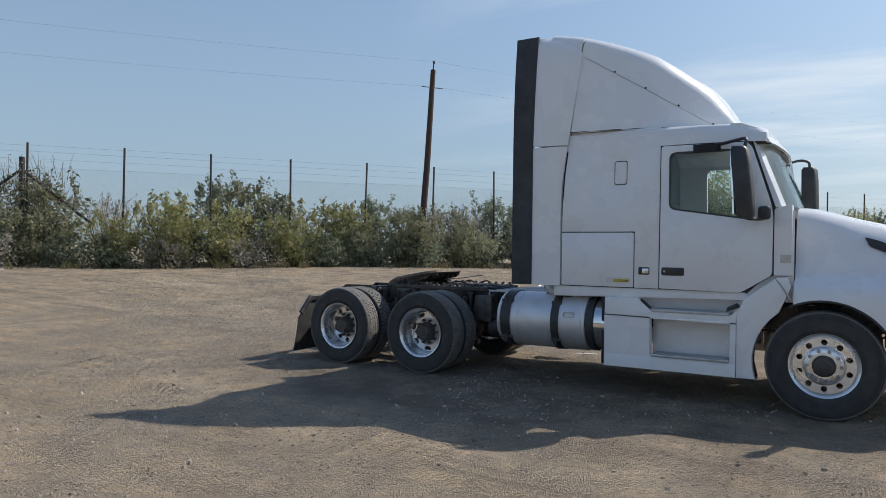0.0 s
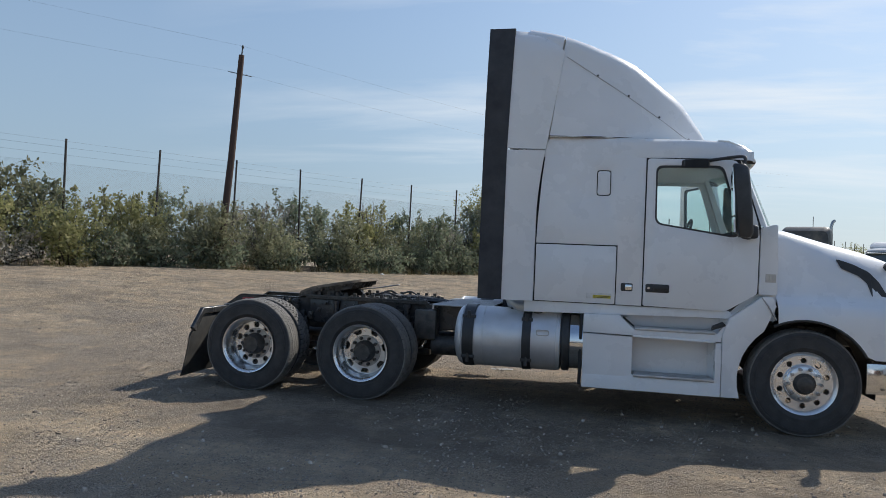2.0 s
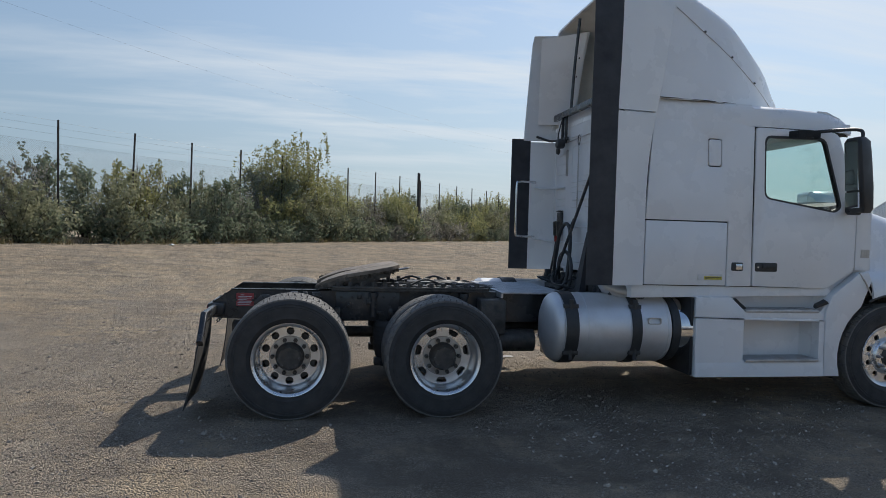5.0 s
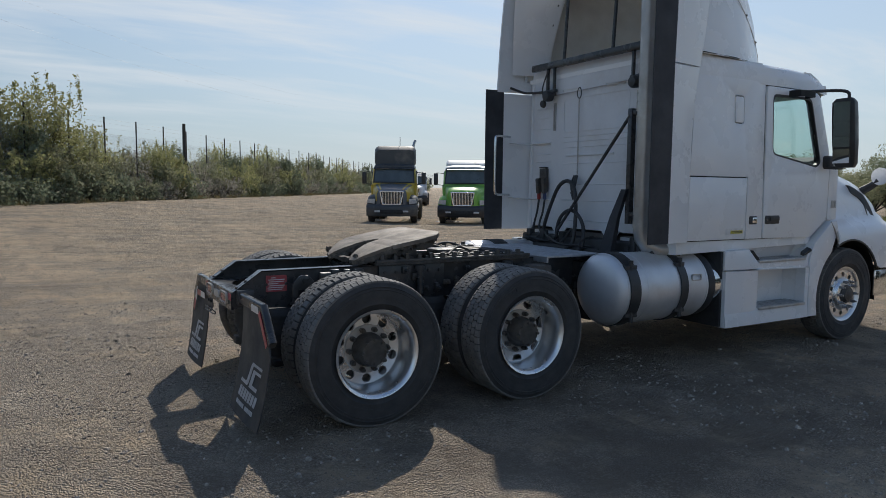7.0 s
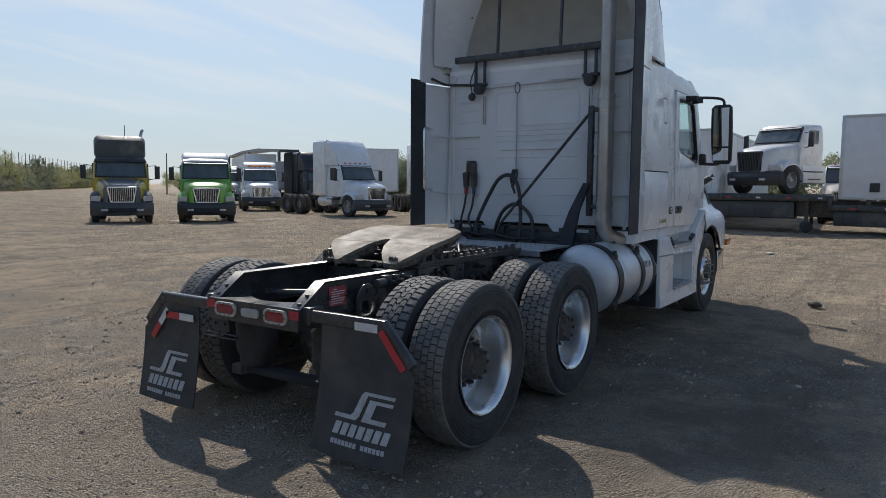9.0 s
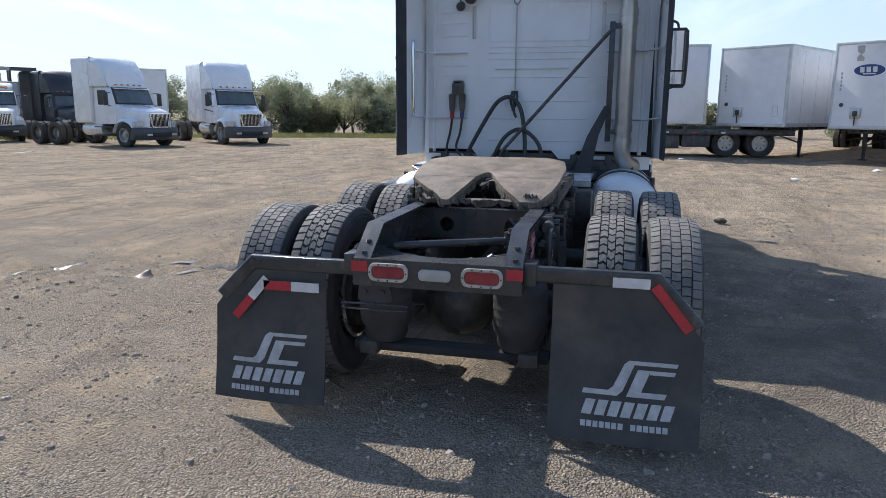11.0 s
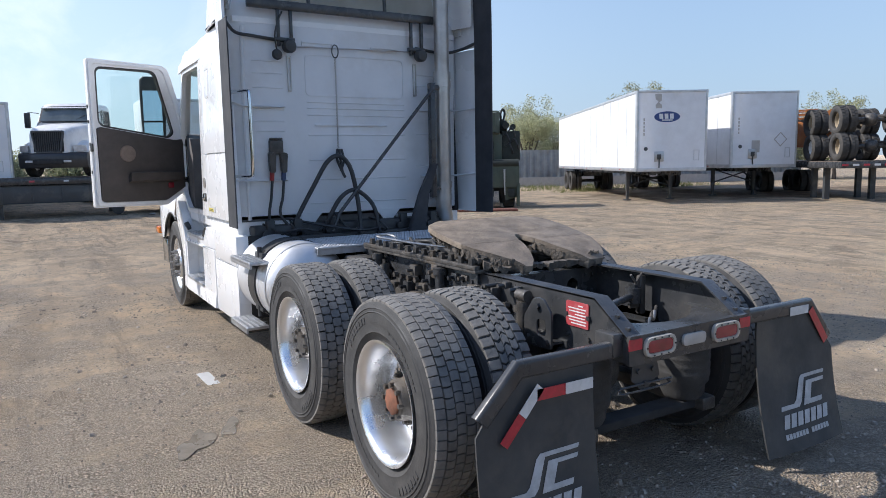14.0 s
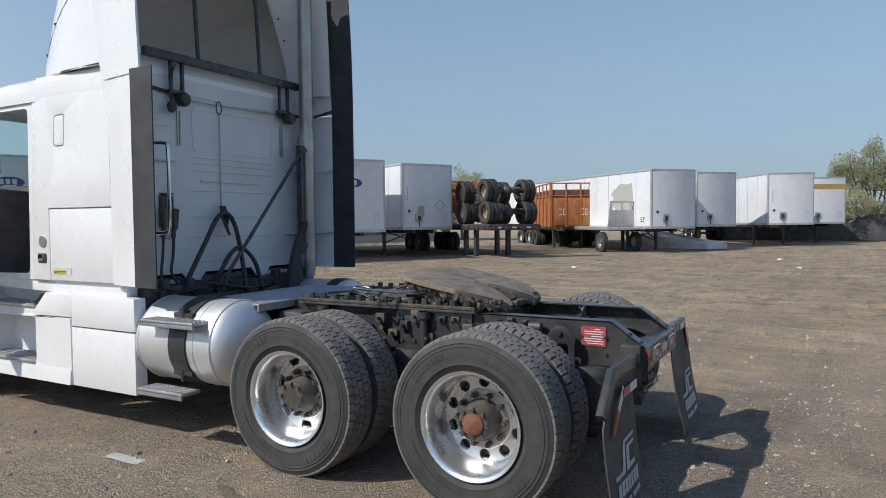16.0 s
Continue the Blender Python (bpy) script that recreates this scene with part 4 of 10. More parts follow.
    ink([[(-0.17 + k * 0.05, 0.245), (-0.153 + k * 0.05, 0.312), (-0.115 + k * 0.05, 0.312), (-0.132 + k * 0.05, 0.245)] for k in range(7)], "word_block")
    ink([[(-0.17 + k * 0.024, 0.192), (-0.17 + k * 0.024, 0.218), (-0.151 + k * 0.024, 0.218), (-0.151 + k * 0.024, 0.192)] for k in range(14) if k != 7], "print_block")

# axles, air bags, drive shaft ------------------------------------------------
for x in AXLES:
    bm = B()
    cyl(bm, (x, -0.75, 0.5), (x, 0.75, 0.5), 0.07, 16)
    lathe(bm, [(0.0, -0.26), (0.1, -0.24), (0.19, -0.14), (0.22, 0.0), (0.19, 0.12), (0.1, 0.2), (0.0, 0.22)], "x", (x, 0.03, 0.5), 20)
    axle = part("drive_axle", bm, GREASE, truck)
    for s in (-1, 1):
        bm = B()
        prof = [(0.0, 0.36), (0.10, 0.36), (0.115, 0.39), (0.115, 0.43), (0.135, 0.46)]
        for k in range(5):
            prof += [(0.136, 0.48 + 0.042 * k), (0.14, 0.495 + 0.042 * k), (0.14, 0.508 + 0.042 * k)]
        prof += [(0.13, 0.70), (0.12, 0.72), (0.0, 0.72)]
        lathe(bm, prof, "z", (x - 0.42, s * 0.36, 0), 24)
        part("air_spring", bm, RUBBER, truck, "ribbed rubber air spring")
        bm = B()
        box(bm, x - 0.55, x + 0.4, s * 0.42 - 0.05, s * 0.42 + 0.05, 0.3, 0.37, 0.01)
        part("spring_beam", bm, GREASE, truck)
        bm = B()
        cyl(bm, (x + 0.16, s * 0.47, 0.48), (x + 0.22, s * 0.46, 0.92), 0.035, 12)
        part("shock_absorber", bm, GREASE, truck)
        bm = B()
        # plate lengthened fore and aft to keep sun off the ground below
        box(bm, x - 0.22, x + 0.36, s * 0.43 - 0.03, s * 0.43 + 0.03, 0.52, 0.78, 0.015)
        dots(bm, [(x - 0.2 + 0.1 * k, s * 0.42, 0.86) for k in range(5)], 0.02, s * 0.03, "y", 6)
        part("axle_bracket", bm, GREASE, truck)
        bm = B()
        lathe(bm, [(0.0, -0.1), (0.075, -0.09), (0.085, 0.0), (0.075, 0.09), (0.0, 0.1)], "x", (x - 0.2, s * 0.33, 0.62), 16)
        part("brake_chamber", bm, GREASE, truck)
for x in AXLES:
    bm = B()
    box(bm, x - 0.50, x - 0.38, -0.52, 0.52, 0.305, 0.355, 0.015)
    part("suspension_channel", bm, SEAM, truck)
bm = B()
cyl(bm, (0.2, 0.03, 0.55), (1.1, 0.03, 0.55), 0.055, 14)
cyl(bm, (1.55, 0.0, 0.58), (4.6, 0.0, 0.72), 0.055, 14)
part("drive_shaft", bm, GREASE, truck)
bm = B()
cyl(bm, (-0.33, 0.34, 0.85), (-0.12, -0.27, 0.87), 0.021, 12)
cyl(bm, (-0.12, -0.27, 0.83), (-0.12, -0.27, 0.915), 0.045, 14)
cyl(bm, (-0.12, -0.27, 0.915), (-0.12, -0.27, 0.935), 0.026, 6)
part("torque_rod", bm, FRAME, truck)
bm = B()
box(bm, -0.14, -0.10, -0.35, -0.31, 0.76, 0.98, 0.008)
box(bm, -0.13, -0.11, -0.33, -0.24, 0.80, 0.83, 0.004)
cyl(bm, (-0.12, -0.30, 0.93), (-0.12, -0.25, 0.99), 0.007, 8)
cyl(bm, (-0.10, -0.28, 0.90), (-0.14, -0.32, 1.0), 0.007, 8)
part("leveling_valve", bm, GREASE, truck)
for k, (x, y, z) in enumerate(((-0.40, -0.10, 0.80), (-0.36, -0.15, 0.79), (-0.32, -0.20, 0.80))):
    bm = B()
    tube(bm, smooth_path([(x - 0.05, y + 0.06, z), (x, y, z + 0.015), (x + 0.02, y - 0.05, z + 0.01 * k), (x + 0.06, y - 0.10, z + 0.03)], 4), 0.008, 8)
    part("valve_pipe", bm, BRIGHT if k == 0 else GREASE, truck)
# damper mounts outside the rails, a lifting eye and studs along them
for s in (-1, 1):
    bm = B()
    plate(bm, rounded([(-0.33, 0.72), (-0.12, 0.72), (-0.12, 0.86), (-0.20, 0.965), (-0.27, 0.965), (-0.33, 0.90)], 0.02, 3), [rounded([(-0.29, 0.78), (-0.22, 0.78), (-0.22, 0.86), (-0.29, 0.86)], 0.025, 4)[::-1]], "y", s * 0.485, s * 0.497, 0.002)
    box(bm, -0.32, -0.13, min(s * 0.41, s * 0.49), max(s * 0.41, s * 0.49), 0.74, 0.755, 0.003)
    dots(bm, [(-0.235, s * 0.497, 0.925), (-0.155, s * 0.497, 0.76), (-0.30, s * 0.497, 0.755)], 0.017, s * 0.016, "y", 6)
    part("damper_mount", bm, FRAME, truck)
    bm = B()
    cyl(bm, (-0.10, s * 0.455, 0.945), (-0.02, s * 0.455, 0.945), 0.03, 14)
    cyl(bm, (-0.06, s * 0.455, 0.62), (-0.06, s * 0.455, 0.915), 0.036, 14)
    part("damper", bm, GREASE, truck)
    rk = random.Random(21 + s)
    for k in range(15):
        x, z = 0.02 + 0.10 * k, rk.uniform(0.78, 0.97)
        bm = B()
        dx, dz = rk.uniform(0.015, 0.04), rk.uniform(0.015, 0.045)
        box(bm, x - dx, x + dx, min(s * 0.41, s * (0.43 + dz)), max(s * 0.41, s * (0.43 + dz)), z - dz, z + dz, 0.006)
        cyl(bm, (x, s * 0.42, z), (x, s * (0.47 + dz), z), 0.012, 6)
        part("rail_bracket", bm, GREASE if k % 3 else FRAME, truck)
    for k in range(3):
        bm = B()
        cyl(bm, (0.20 + 0.03 * k, s * 0.40, 0.965 - 0.012 * k), (0.20 + 0.03 * k, s * 0.52, 0.962 - 0.012 * k), 0.010, 8)
        part("stud", bm, GREASE, truck)
# number plate bracket under the tail plate
bm = B()
plate(bm, rounded([(0.23, 0.735), (0.38, 0.735), (0.39, 0.66), (0.36, 0.645), (0.33, 0.61), (0.29, 0.61), (0.25, 0.645), (0.21, 0.66)], 0.01, 2), [], "x", -0.745, -0.738, 0.002)
dots(bm, [(-0.745, 0.26, 0.70), (-0.745, 0.35, 0.70), (-0.745, 0.31, 0.64)], 0.012, -0.012, "x", 6)
part("plate_bracket", bm, BLACK, truck)
# a thin handle bar under the tail plate
bm = B()
tube(bm, smooth_path([(-0.74, 0.45, 0.625), (-0.75, 0.45, 0.612), (-0.75, 0.16, 0.612), (-0.74, 0.155, 0.625), (-0.75, 0.16, 0.638), (-0.75, 0.45, 0.638), (-0.74, 0.45, 0.625)], 3), 0.005, 8)
part("pull_handle", bm, FRAME, truck)

# slider rails and fifth wheel ------------------------------------------------
for s in (-1, 1):
    bm = B()
    box(bm, 0.36, 1.86, min(s * 0.33, s * 0.47), max(s * 0.33, s * 0.47), 1.0, 1.02, 0.003)
    box(bm, 0.36, 1.86, min(s * 0.44, s * 0.475), max(s * 0.44, s * 0.475), 1.02, 1.045, 0.003)
    for k in range(18):
        x = 0.42 + 0.08 * k
        box(bm, x, x + 0.045, min(s * 0.39, s * 0.445), max(s * 0.39, s * 0.445), 1.02, 1.058, 0.006, 1)
    dots(bm, [(0.42 + 0.11 * k, s * 0.455, 1.045) for k in range(13)], 0.022, 0.04, "z", 6)
    dots(bm, [(0.47 + 0.11 * k, s * 0.36, 1.02) for k in range(12)], 0.018, 0.03, "z", 6)
    part("slider_rail", bm, GREASE, truck, "greasy toothed slider rail")
    bm = B()
    box(bm, 0.40, 1.0, min(s * 0.41, s * 0.43), max(s * 0.41, s * 0.43), 0.72, 1.0, 0.004)
    dots(bm, [(0.45 + 0.1 * k, s * 0.43, z) for k in range(6) for z in (0.78, 0.94)], 0.013, s * 0.012, "y", 6)
    part("angle_plate", bm, FRAME, truck)


fifth = new("fifth_wheel")
fifth.parent = truck
fifth.location = (0.64, 0.0, 1.164)
fifth.rotation_euler = (0, radians(-10.5), 0)
rf = random.Random(8)
# flat table with the end of the throat cut into it, and two ramps that fall away to the rear
table = rounded([(0.37, -0.34), (0.28, -0.46), (0.10, -0.485), (-0.15, -0.47), (-0.15, -0.06), (-0.06, -0.03), (-0.03, 0.0), (-0.06, 0.03), (-0.15, 0.06), (-0.15, 0.47), (0.10, 0.485), (0.28, 0.46), (0.37, 0.34)], 0.025, 3)
bm = B()
plate(bm, table, [], "z", -0.012, 0.02, 0.006)
top = part("top_plate", bm, PLATE, fifth, "worn greasy steel fifth wheel plate")
RAMPS = {1: ((-0.149, 0.06, 0.47, 0.019), (-0.22, 0.075, 0.435, 0.014), (-0.32, 0.105, 0.345, -0.002), (-0.40, 0.14, 0.255, -0.022), (-0.44, 0.175, 0.215, -0.045)),
         -1: ((-0.149, 0.06, 0.47, 0.019), (-0.22, 0.09, 0.465, 0.014), (-0.32, 0.15, 0.44, -0.002), (-0.40, 0.215, 0.40, -0.022), (-0.44, 0.26, 0.36, -0.045))}
for s in (-1, 1):
    bm = B()
    loft(bm, [[(x, s * a, z), (x, s * b, z), (x, s * b, z - 0.034), (x, s * a, z - 0.034)] for x, a, b, z in RAMPS[s]])
    part("plate_ramp", bm, PLATE, top)
# crusted grease hanging from the edge
rim_ = [(0.35, -0.30), (0.27, -0.43), (0.10, -0.46), (-0.15, -0.45), (-0.30, -0.41), (-0.40, -0.35)]
rim_ = rim_ + [(x, -y) for x, y in rim_[::-1]]
pts = []
for (x0, y0), (x1, y1) in zip(rim_, rim_[1:]):
    m = max(2, int(math.hypot(x1 - x0, y1 - y0) / 0.02))
    pts += [(x0 + (x1 - x0) * k / m, y0 + (y1 - y0) * k / m) for k in range(m)]
secs = []
for x, y in pts:
    z = -0.012 if x > -0.15 else -0.016 + (x + 0.15) * 0.16
    d, e = rf.uniform(0.012, 0.05), rf.uniform(-0.022, 0.012)
    k = 1 + e / max(math.hypot(x, y), 0.1)
    secs.append([(x * k, y * k, z), (x * k, y * k, z - d), (x * k * 0.9, y * k * 0.9, z - d * 0.8), (x * 0.9, y * 0.9, z)])
bm = B()
loft(bm, secs)
part("plate_skirt", bm, CRUST, fifth, smooth=15)
for s in (-1, 1):
    edge = [(x, b) for x, a, b, z in RAMPS[s]] + [(x, a) for x, a, b, z in RAMPS[s][::-1]]
    secs = []
    for (x0, y0), (x1, y1) in zip(edge, edge[1:]):
        m = max(2, int(math.hypot(x1 - x0, y1 - y0) / 0.008))
        for k in range(m):
            x, y = x0 + (x1 - x0) * k / m, s * (y0 + (y1 - y0) * k / m)
            z = 0.010 + min(0.0, (x + 0.15)) * 0.18
            d = 0.055 + 0.05 * noise.noise((x * 22, y * 22, 2.0)) + 0.022 * noise.noise((x * 75, y * 75, 4.0))
            e = 0.010 * noise.noise((x * 40, y * 40, 7.0))
            secs.append([(x - e, y + e, z - 0.006), (x - e * 1.8 - 0.004, y - e, z - max(0.02, d) * 0.5), (x - e * 0.5, y + e * 0.6, z - max(0.025, d)), (x + 0.035, y * 0.96, z - max(0.025, d) * 0.85), (x + 0.03, y * 0.97, z - 0.03)])
    bm = B()
    loft(bm, secs)
    part("grease_crust", bm, CRUST, fifth, smooth=30)
for k in range(46):
    q = pts[rf.randrange(len(pts))]
    if abs(q[1]) < 0.25:
        continue
    bm = B()
    r0 = rf.uniform(0.006, 0.016)
    bmesh.ops.create_icosphere(bm, subdivisions=2, radius=r0)
    for v in bm.verts:
        v.co = v.co * (1 + rf.uniform(-0.3, 0.3)) + Vector((q[0] * 1.0, q[1] * 1.0, rf.uniform(-0.045, -0.012)))
    part("grease_clump", bm, CRUST, fifth, smooth=20)
for x0_, x1_, yw in ((-0.30, 0.30, 0.40), (-0.24, 0.32, 0.24), (-0.10, 0.34, 0.08)):
    for s in (-1, 1):
        bm = B()
        loft(bm, [[(x0_, s * yw - 0.012, -0.018), (x1_, s * yw - 0.012, -0.014), (x1_ - 0.05, s * yw - 0.012, -0.075), (x0_ + 0.08, s * yw - 0.012, -0.085)], [(x0_, s * yw + 0.012, -0.018), (x1_, s * yw + 0.012, -0.014), (x1_ - 0.05, s * yw + 0.012, -0.075), (x0_ + 0.08, s * yw + 0.012, -0.085)]])
        part("plate_web", bm, GREASE, fifth)
for s in (-1, 1):
    bm = B()
    plate(bm, [(-0.16, -0.165), (0.16, -0.165), (0.07, -0.03), (-0.07, -0.03)], [], "y", s * 0.32, s * 0.38)
    cyl(bm, (0.0, s * 0.30, -0.07), (0.0, s * 0.42, -0.07), 0.045, 14)
    part("pivot_bracket", bm, GREASE, fifth)
bm = B()
tube(bm, smooth_path([(0.1, 0.3, -0.09), (0.3, 0.5, -0.1), (0.44, 0.62, -0.1), (0.53, 0.68, -0.1), (0.56, 0.60, -0.1), (0.48, 0.57, -0.1), (0.44, 0.62, -0.1)], 4), 0.008, 8)
part("release_handle", bm, BRIGHT, fifth)
bm = B()
pts = [(1.10 + 0.0096 * k, -0.24 + 0.018 * math.cos(k * 1.05), 1.05 + 0.018 * math.sin(k * 1.05)) for k in range(48)]
tube(bm, pts, 0.004, 6)
part("coil_spring", bm, GREASE, truck)
# lines lying between the rails
for (a, b, c) in ((0.12, 0.05, 0.012), (-0.05, -0.12, 0.012), (0.2, 0.22, 0.01), (0.28, 0.1, 0.014), (-0.2, -0.05, 0.011)):
    bm = B()
    tube(bm, smooth_path([(1.2, a, 1.02), (1.5, b, 1.06), (1.8, a, 1.03), (2.2, b * 0.5, 1.0), (2.7, a, 0.95)], 6), c, 8)
    part("air_line", bm, BLACK, truck)

for s in (-1, 1):
    bm = B()
    box(bm, 1.02, 1.78, s * 0.16 - 0.035, s * 0.16 + 0.035, 1.0, 1.045, 0.008)
    part("slider_guide", bm, GREASE, truck)
    for x in (0.75, 1.62):
        bm = B()
        cyl(bm, (x, s * 0.47, 0.76), (x, s * 0.47, 0.98), 0.03, 10)
        lathe(bm, [(0.0, 0.95), (0.045, 0.95), (0.045, 0.99), (0.0, 0.99)], "z", (x, s * 0.47, 0), 10)
        part("shock_mount", bm, FRAME, truck)
bm = B()
box(bm, 1.12, 1.42, -0.10, 0.10, 1.0, 1.075, 0.02)
cyl(bm, (1.42, 0.0, 1.04), (1.62, 0.0, 1.04), 0.035, 12)
part("slide_lock", bm, GREASE, truck)
for (xa, ya, xb, yb) in ((1.05, 0.30, 1.35, 0.16), (1.3, 0.33, 1.6, 0.2), (1.1, -0.32, 1.45, -0.14)):
    bm = B()
    tube(bm, smooth_path([(xa, ya, 1.05), ((xa + xb) / 2, (ya + yb) / 2 + 0.03, 1.10), (xb, yb, 1.05)], 5), 0.011, 8)
    part("slide_hose", bm, BLACK, truck)

# deck plate behind the cab -----------------------------------------------------
bm = B()
box(bm, 1.95, 2.62, -0.60, 0.80, 1.005, 1.022, 0.004)
box(bm, 1.95, 1.97, -0.60, 0.80, 0.965, 1.005)
for i in range(26):
    for j in range(54):
        x, y = 1.972 + i * 0.0245, -0.585 + j * 0.0255 + (0.0127 if i % 2 else 0.0)
        a = 0.79 if (i // 2 + j) % 2 else -0.79
        c, d = math.cos(a), math.sin(a)
        e, f = 0.0095, 0.004
        vs = [bm.verts.new((x + c * u - d * w, y + d * u + c * w, z)) for z, k in ((1.022, 1.0), (1.0255, 0.5)) for u, w in ((-e * k, -f * k), (e * k, -f * k), (e * k, f * k), (-e * k, f * k))]
        bm.faces.new(vs[4:8])
        for q in range(4):
            bm.faces.new((vs[q], vs[(q + 1) % 4], vs[4 + (q + 1) % 4], vs[4 + q]))
part("deck_plate", bm, TREAD, truck, "aluminium diamond tread deck plate")

# cab and sleeper --------------------------------------------------------------
SIDE = 1.13
WIN = rounded([(4.29, 2.562), (4.295, 1.975), (5.045, 1.862), (5.115, 1.915), (4.925, 2.568)], [0.07, 0.07, 0.06, 0.05, 0.07], 4)
DOOR = rounded([(4.207, 1.158), (4.985, 1.147), (5.265, 1.325), (5.272, 1.95), (5.06, 2.625), (4.21, 2.632)], [0.02, 0.03, 0.03, 0.12, 0.08, 0.03], 4)
L_PANEL = [(3.13, 1.748), (3.945, 1.748), (3.945, 1.155), (4.195, 1.155), (4.197, 2.80), (4.17, 2.822), (3.235, 2.842), (3.205, 2.815), (3.165, 2.4), (3.14, 2.0)]


def side_bow(s):
    """Sides draw in a little towards the roof."""
    def f(c):
        k = max(0.0, c.z - 2.0) / 0.85
        return Vector((c.x, c.y - s * 0.045 * k * k, c.z))
    return f


def panel(name, outline, holes, s, mat_=None, y0=1.108, y1=SIDE, label="", bev=0.006, parent=None):
    bm = B()
    plate(bm, outline, holes, "y", s * y0, s * y1, bev, side_bow(s))
    return part(name, bm, mat_ or WHITE, parent or truck, label)


def sleeper_side(s):
    sq = rounded(rect(3.718, 3.858, 2.246, 2.505), 0.03, 4)
    sqi = rounded(rect(3.727, 3.849, 2.255, 2.496), 0.026, 4)
    panel("sleeper_panel", L_PANEL, [sq[::-1]], s)
    panel("side_vent_cover", sqi, [], s)
    panel("luggage_door", rounded([(3.133, 1.158), (3.935, 1.158), (3.935, 1.738), (3.133, 1.738)], 0.012, 2), [], s)
    bm = B()
    plate(bm, rounded(rect(3.99, 4.105, 1.296, 1.375), 0.014, 3), [], "y", s * 1.125, s * 1.136, 0.003)
    latch = part("luggage_latch", bm, BLACK, truck)
    bm = B()
    plate(bm, rounded(rect(4.03, 4.098, 1.308, 1.363), 0.008, 2), [], "y", s * 1.134, s * 1.142, 0.003)
    part("latch_paddle", bm, CHROME, latch)
    if s > 0:
        bm = B()
        cyl(bm, (4.035, 1.128, 1.475), (4.035, 1.139, 1.475), 0.048, 24)
        part("round_badge", bm, PIPE, truck, "round grey badge over the latch")
    bm = B()
    plate(bm, rect(3.655, 3.90, 1.205, 1.262), [], "y", s * 1.128, s * 1.133)
    tag = part("info_label", bm, WHITEREF, truck, "yellow and white printed label")
    bm = B()
    plate(bm, rect(3.72, 3.895, 1.212, 1.242), [], "y", s * 1.132, s * 1.1345)
    part("yellow_band", bm, YELLOWTAG, tag)
    bm = B()
    for k in range(2):
        plate(bm, rect(3.73, 3.885, 1.217 + 0.012 * k, 1.222 + 0.012 * k), [], "y", s * 1.134, s * 1.1355)
    part("lettering", bm, BLACK, tag)


def closed_shell(s):
    """The dark skin behind the panels, open at the window, with the sill under it."""
    bm = B()
    o = [(3.03, 1.15), (5.0, 1.15), (5.28, 1.33), (5.285, 1.985), (5.07, 2.66), (4.20, 2.69), (4.19, 2.80), (3.05, 2.84)]
    hole = WIN if s < 0 else rounded([(4.27, 1.20), (4.98, 1.19), (5.22, 1.36), (5.22, 1.94), (5.02, 2.60), (4.27, 2.60)], 0.06, 4)
    plate(bm, o, [hole[::-1]], "y", s * 1.06, s * 1.106, 0, side_bow(s))
    part("cab_side_frame", bm, SEAM if s < 0 else WHITE, truck)
    bm = B()
    o = [(3.03, 1.033), (5.12, 1.075), (5.02, 1.148), (3.03, 1.152)]
    plate(bm, o, [], "y", s * 0.4, s * 1.095, 0.006)
    part("cab_sill", bm, WHITE, truck)
    # header over the door, drawn in towards the roof
    bm = B()
    secs = []
    for x, zt in ((3.10, 2.86), (4.20, 2.845), (4.6, 2.84), (4.95, 2.825), (5.12, 2.79), (5.2, 2.74)):
        k = 0.0 if x < 4.9 else (x - 4.9) / 0.3
        secs.append([(x, s * 1.10, 2.64 - 0.02 * k), (x, s * (1.104 - 0.02 * k), 2.71), (x, s * (1.088 - 0.03 * k), zt - 0.04), (x, s * (1.05 - 0.05 * k), zt - 0.008), (x, s * 0.88, zt + 0.015), (x, 0.0, zt + 0.035), (x, 0.0, zt - 0.03), (x, s * 0.8, zt - 0.06), (x, s * 1.03, 2.64)])
    loft(bm, secs)
    part("cab_roof", bm, WHITE, truck)


for s in (-1, 1):
    sleeper_side(s)
    closed_shell(s)
    # cowl between the door and the hood, with its badge
    panel("cowl_panel", rounded([(5.28, 1.325), (5.445, 1.325), (5.435, 2.0), (5.39, 2.0), (5.282, 1.96)], 0.012, 2), [], s, y0=1.0)
    bm = B()
    for k in range(3):
        box(bm, 5.34 + 0.03 * k, 5.363 + 0.03 * k, min(s * 1.13, s * 1.136), max(s * 1.13, s * 1.136), 1.455, 1.515)
    box(bm, 5.335, 5.43, min(s * 1.128, s * 1.132), max(s * 1.128, s * 1.132), 1.445, 1.525)
    part("side_badge", bm, PIPE, truck)

# seal lines on the front of the shell: windscreen pillars and the screen itself
for s in (-1, 1):
    bm = B()
    loft(bm, [[(5.06, s * 1.06, 2.66), (5.06, s * 0.98, 2.70), (5.12, s * 0.97, 2.66), (5.10, s * 1.05, 2.62)], [(5.285, s * 1.085, 1.99), (5.285, s * 0.99, 2.0), (5.375, s * 0.99, 1.99), (5.35, s * 1.08, 1.96)]])
    part("windscreen_pillar", bm, WHITE, truck)
bm = B()
secs = []
for k in range(13):
    y = -1.0 + 2.0 * k / 12
    b = 0.11 * (1 - (y / 1.0) ** 4)
    secs.append([(5.11 + b, y * 0.97, 2.68), (5.38 + b, y, 1.99), (5.374 + b, y, 1.99), (5.104 + b, y * 0.97, 2.68)])
loft(bm, secs)
ws = part("windscreen", bm, GLASS, truck)
ws.visible_shadow = False
bm = B()
secs = []
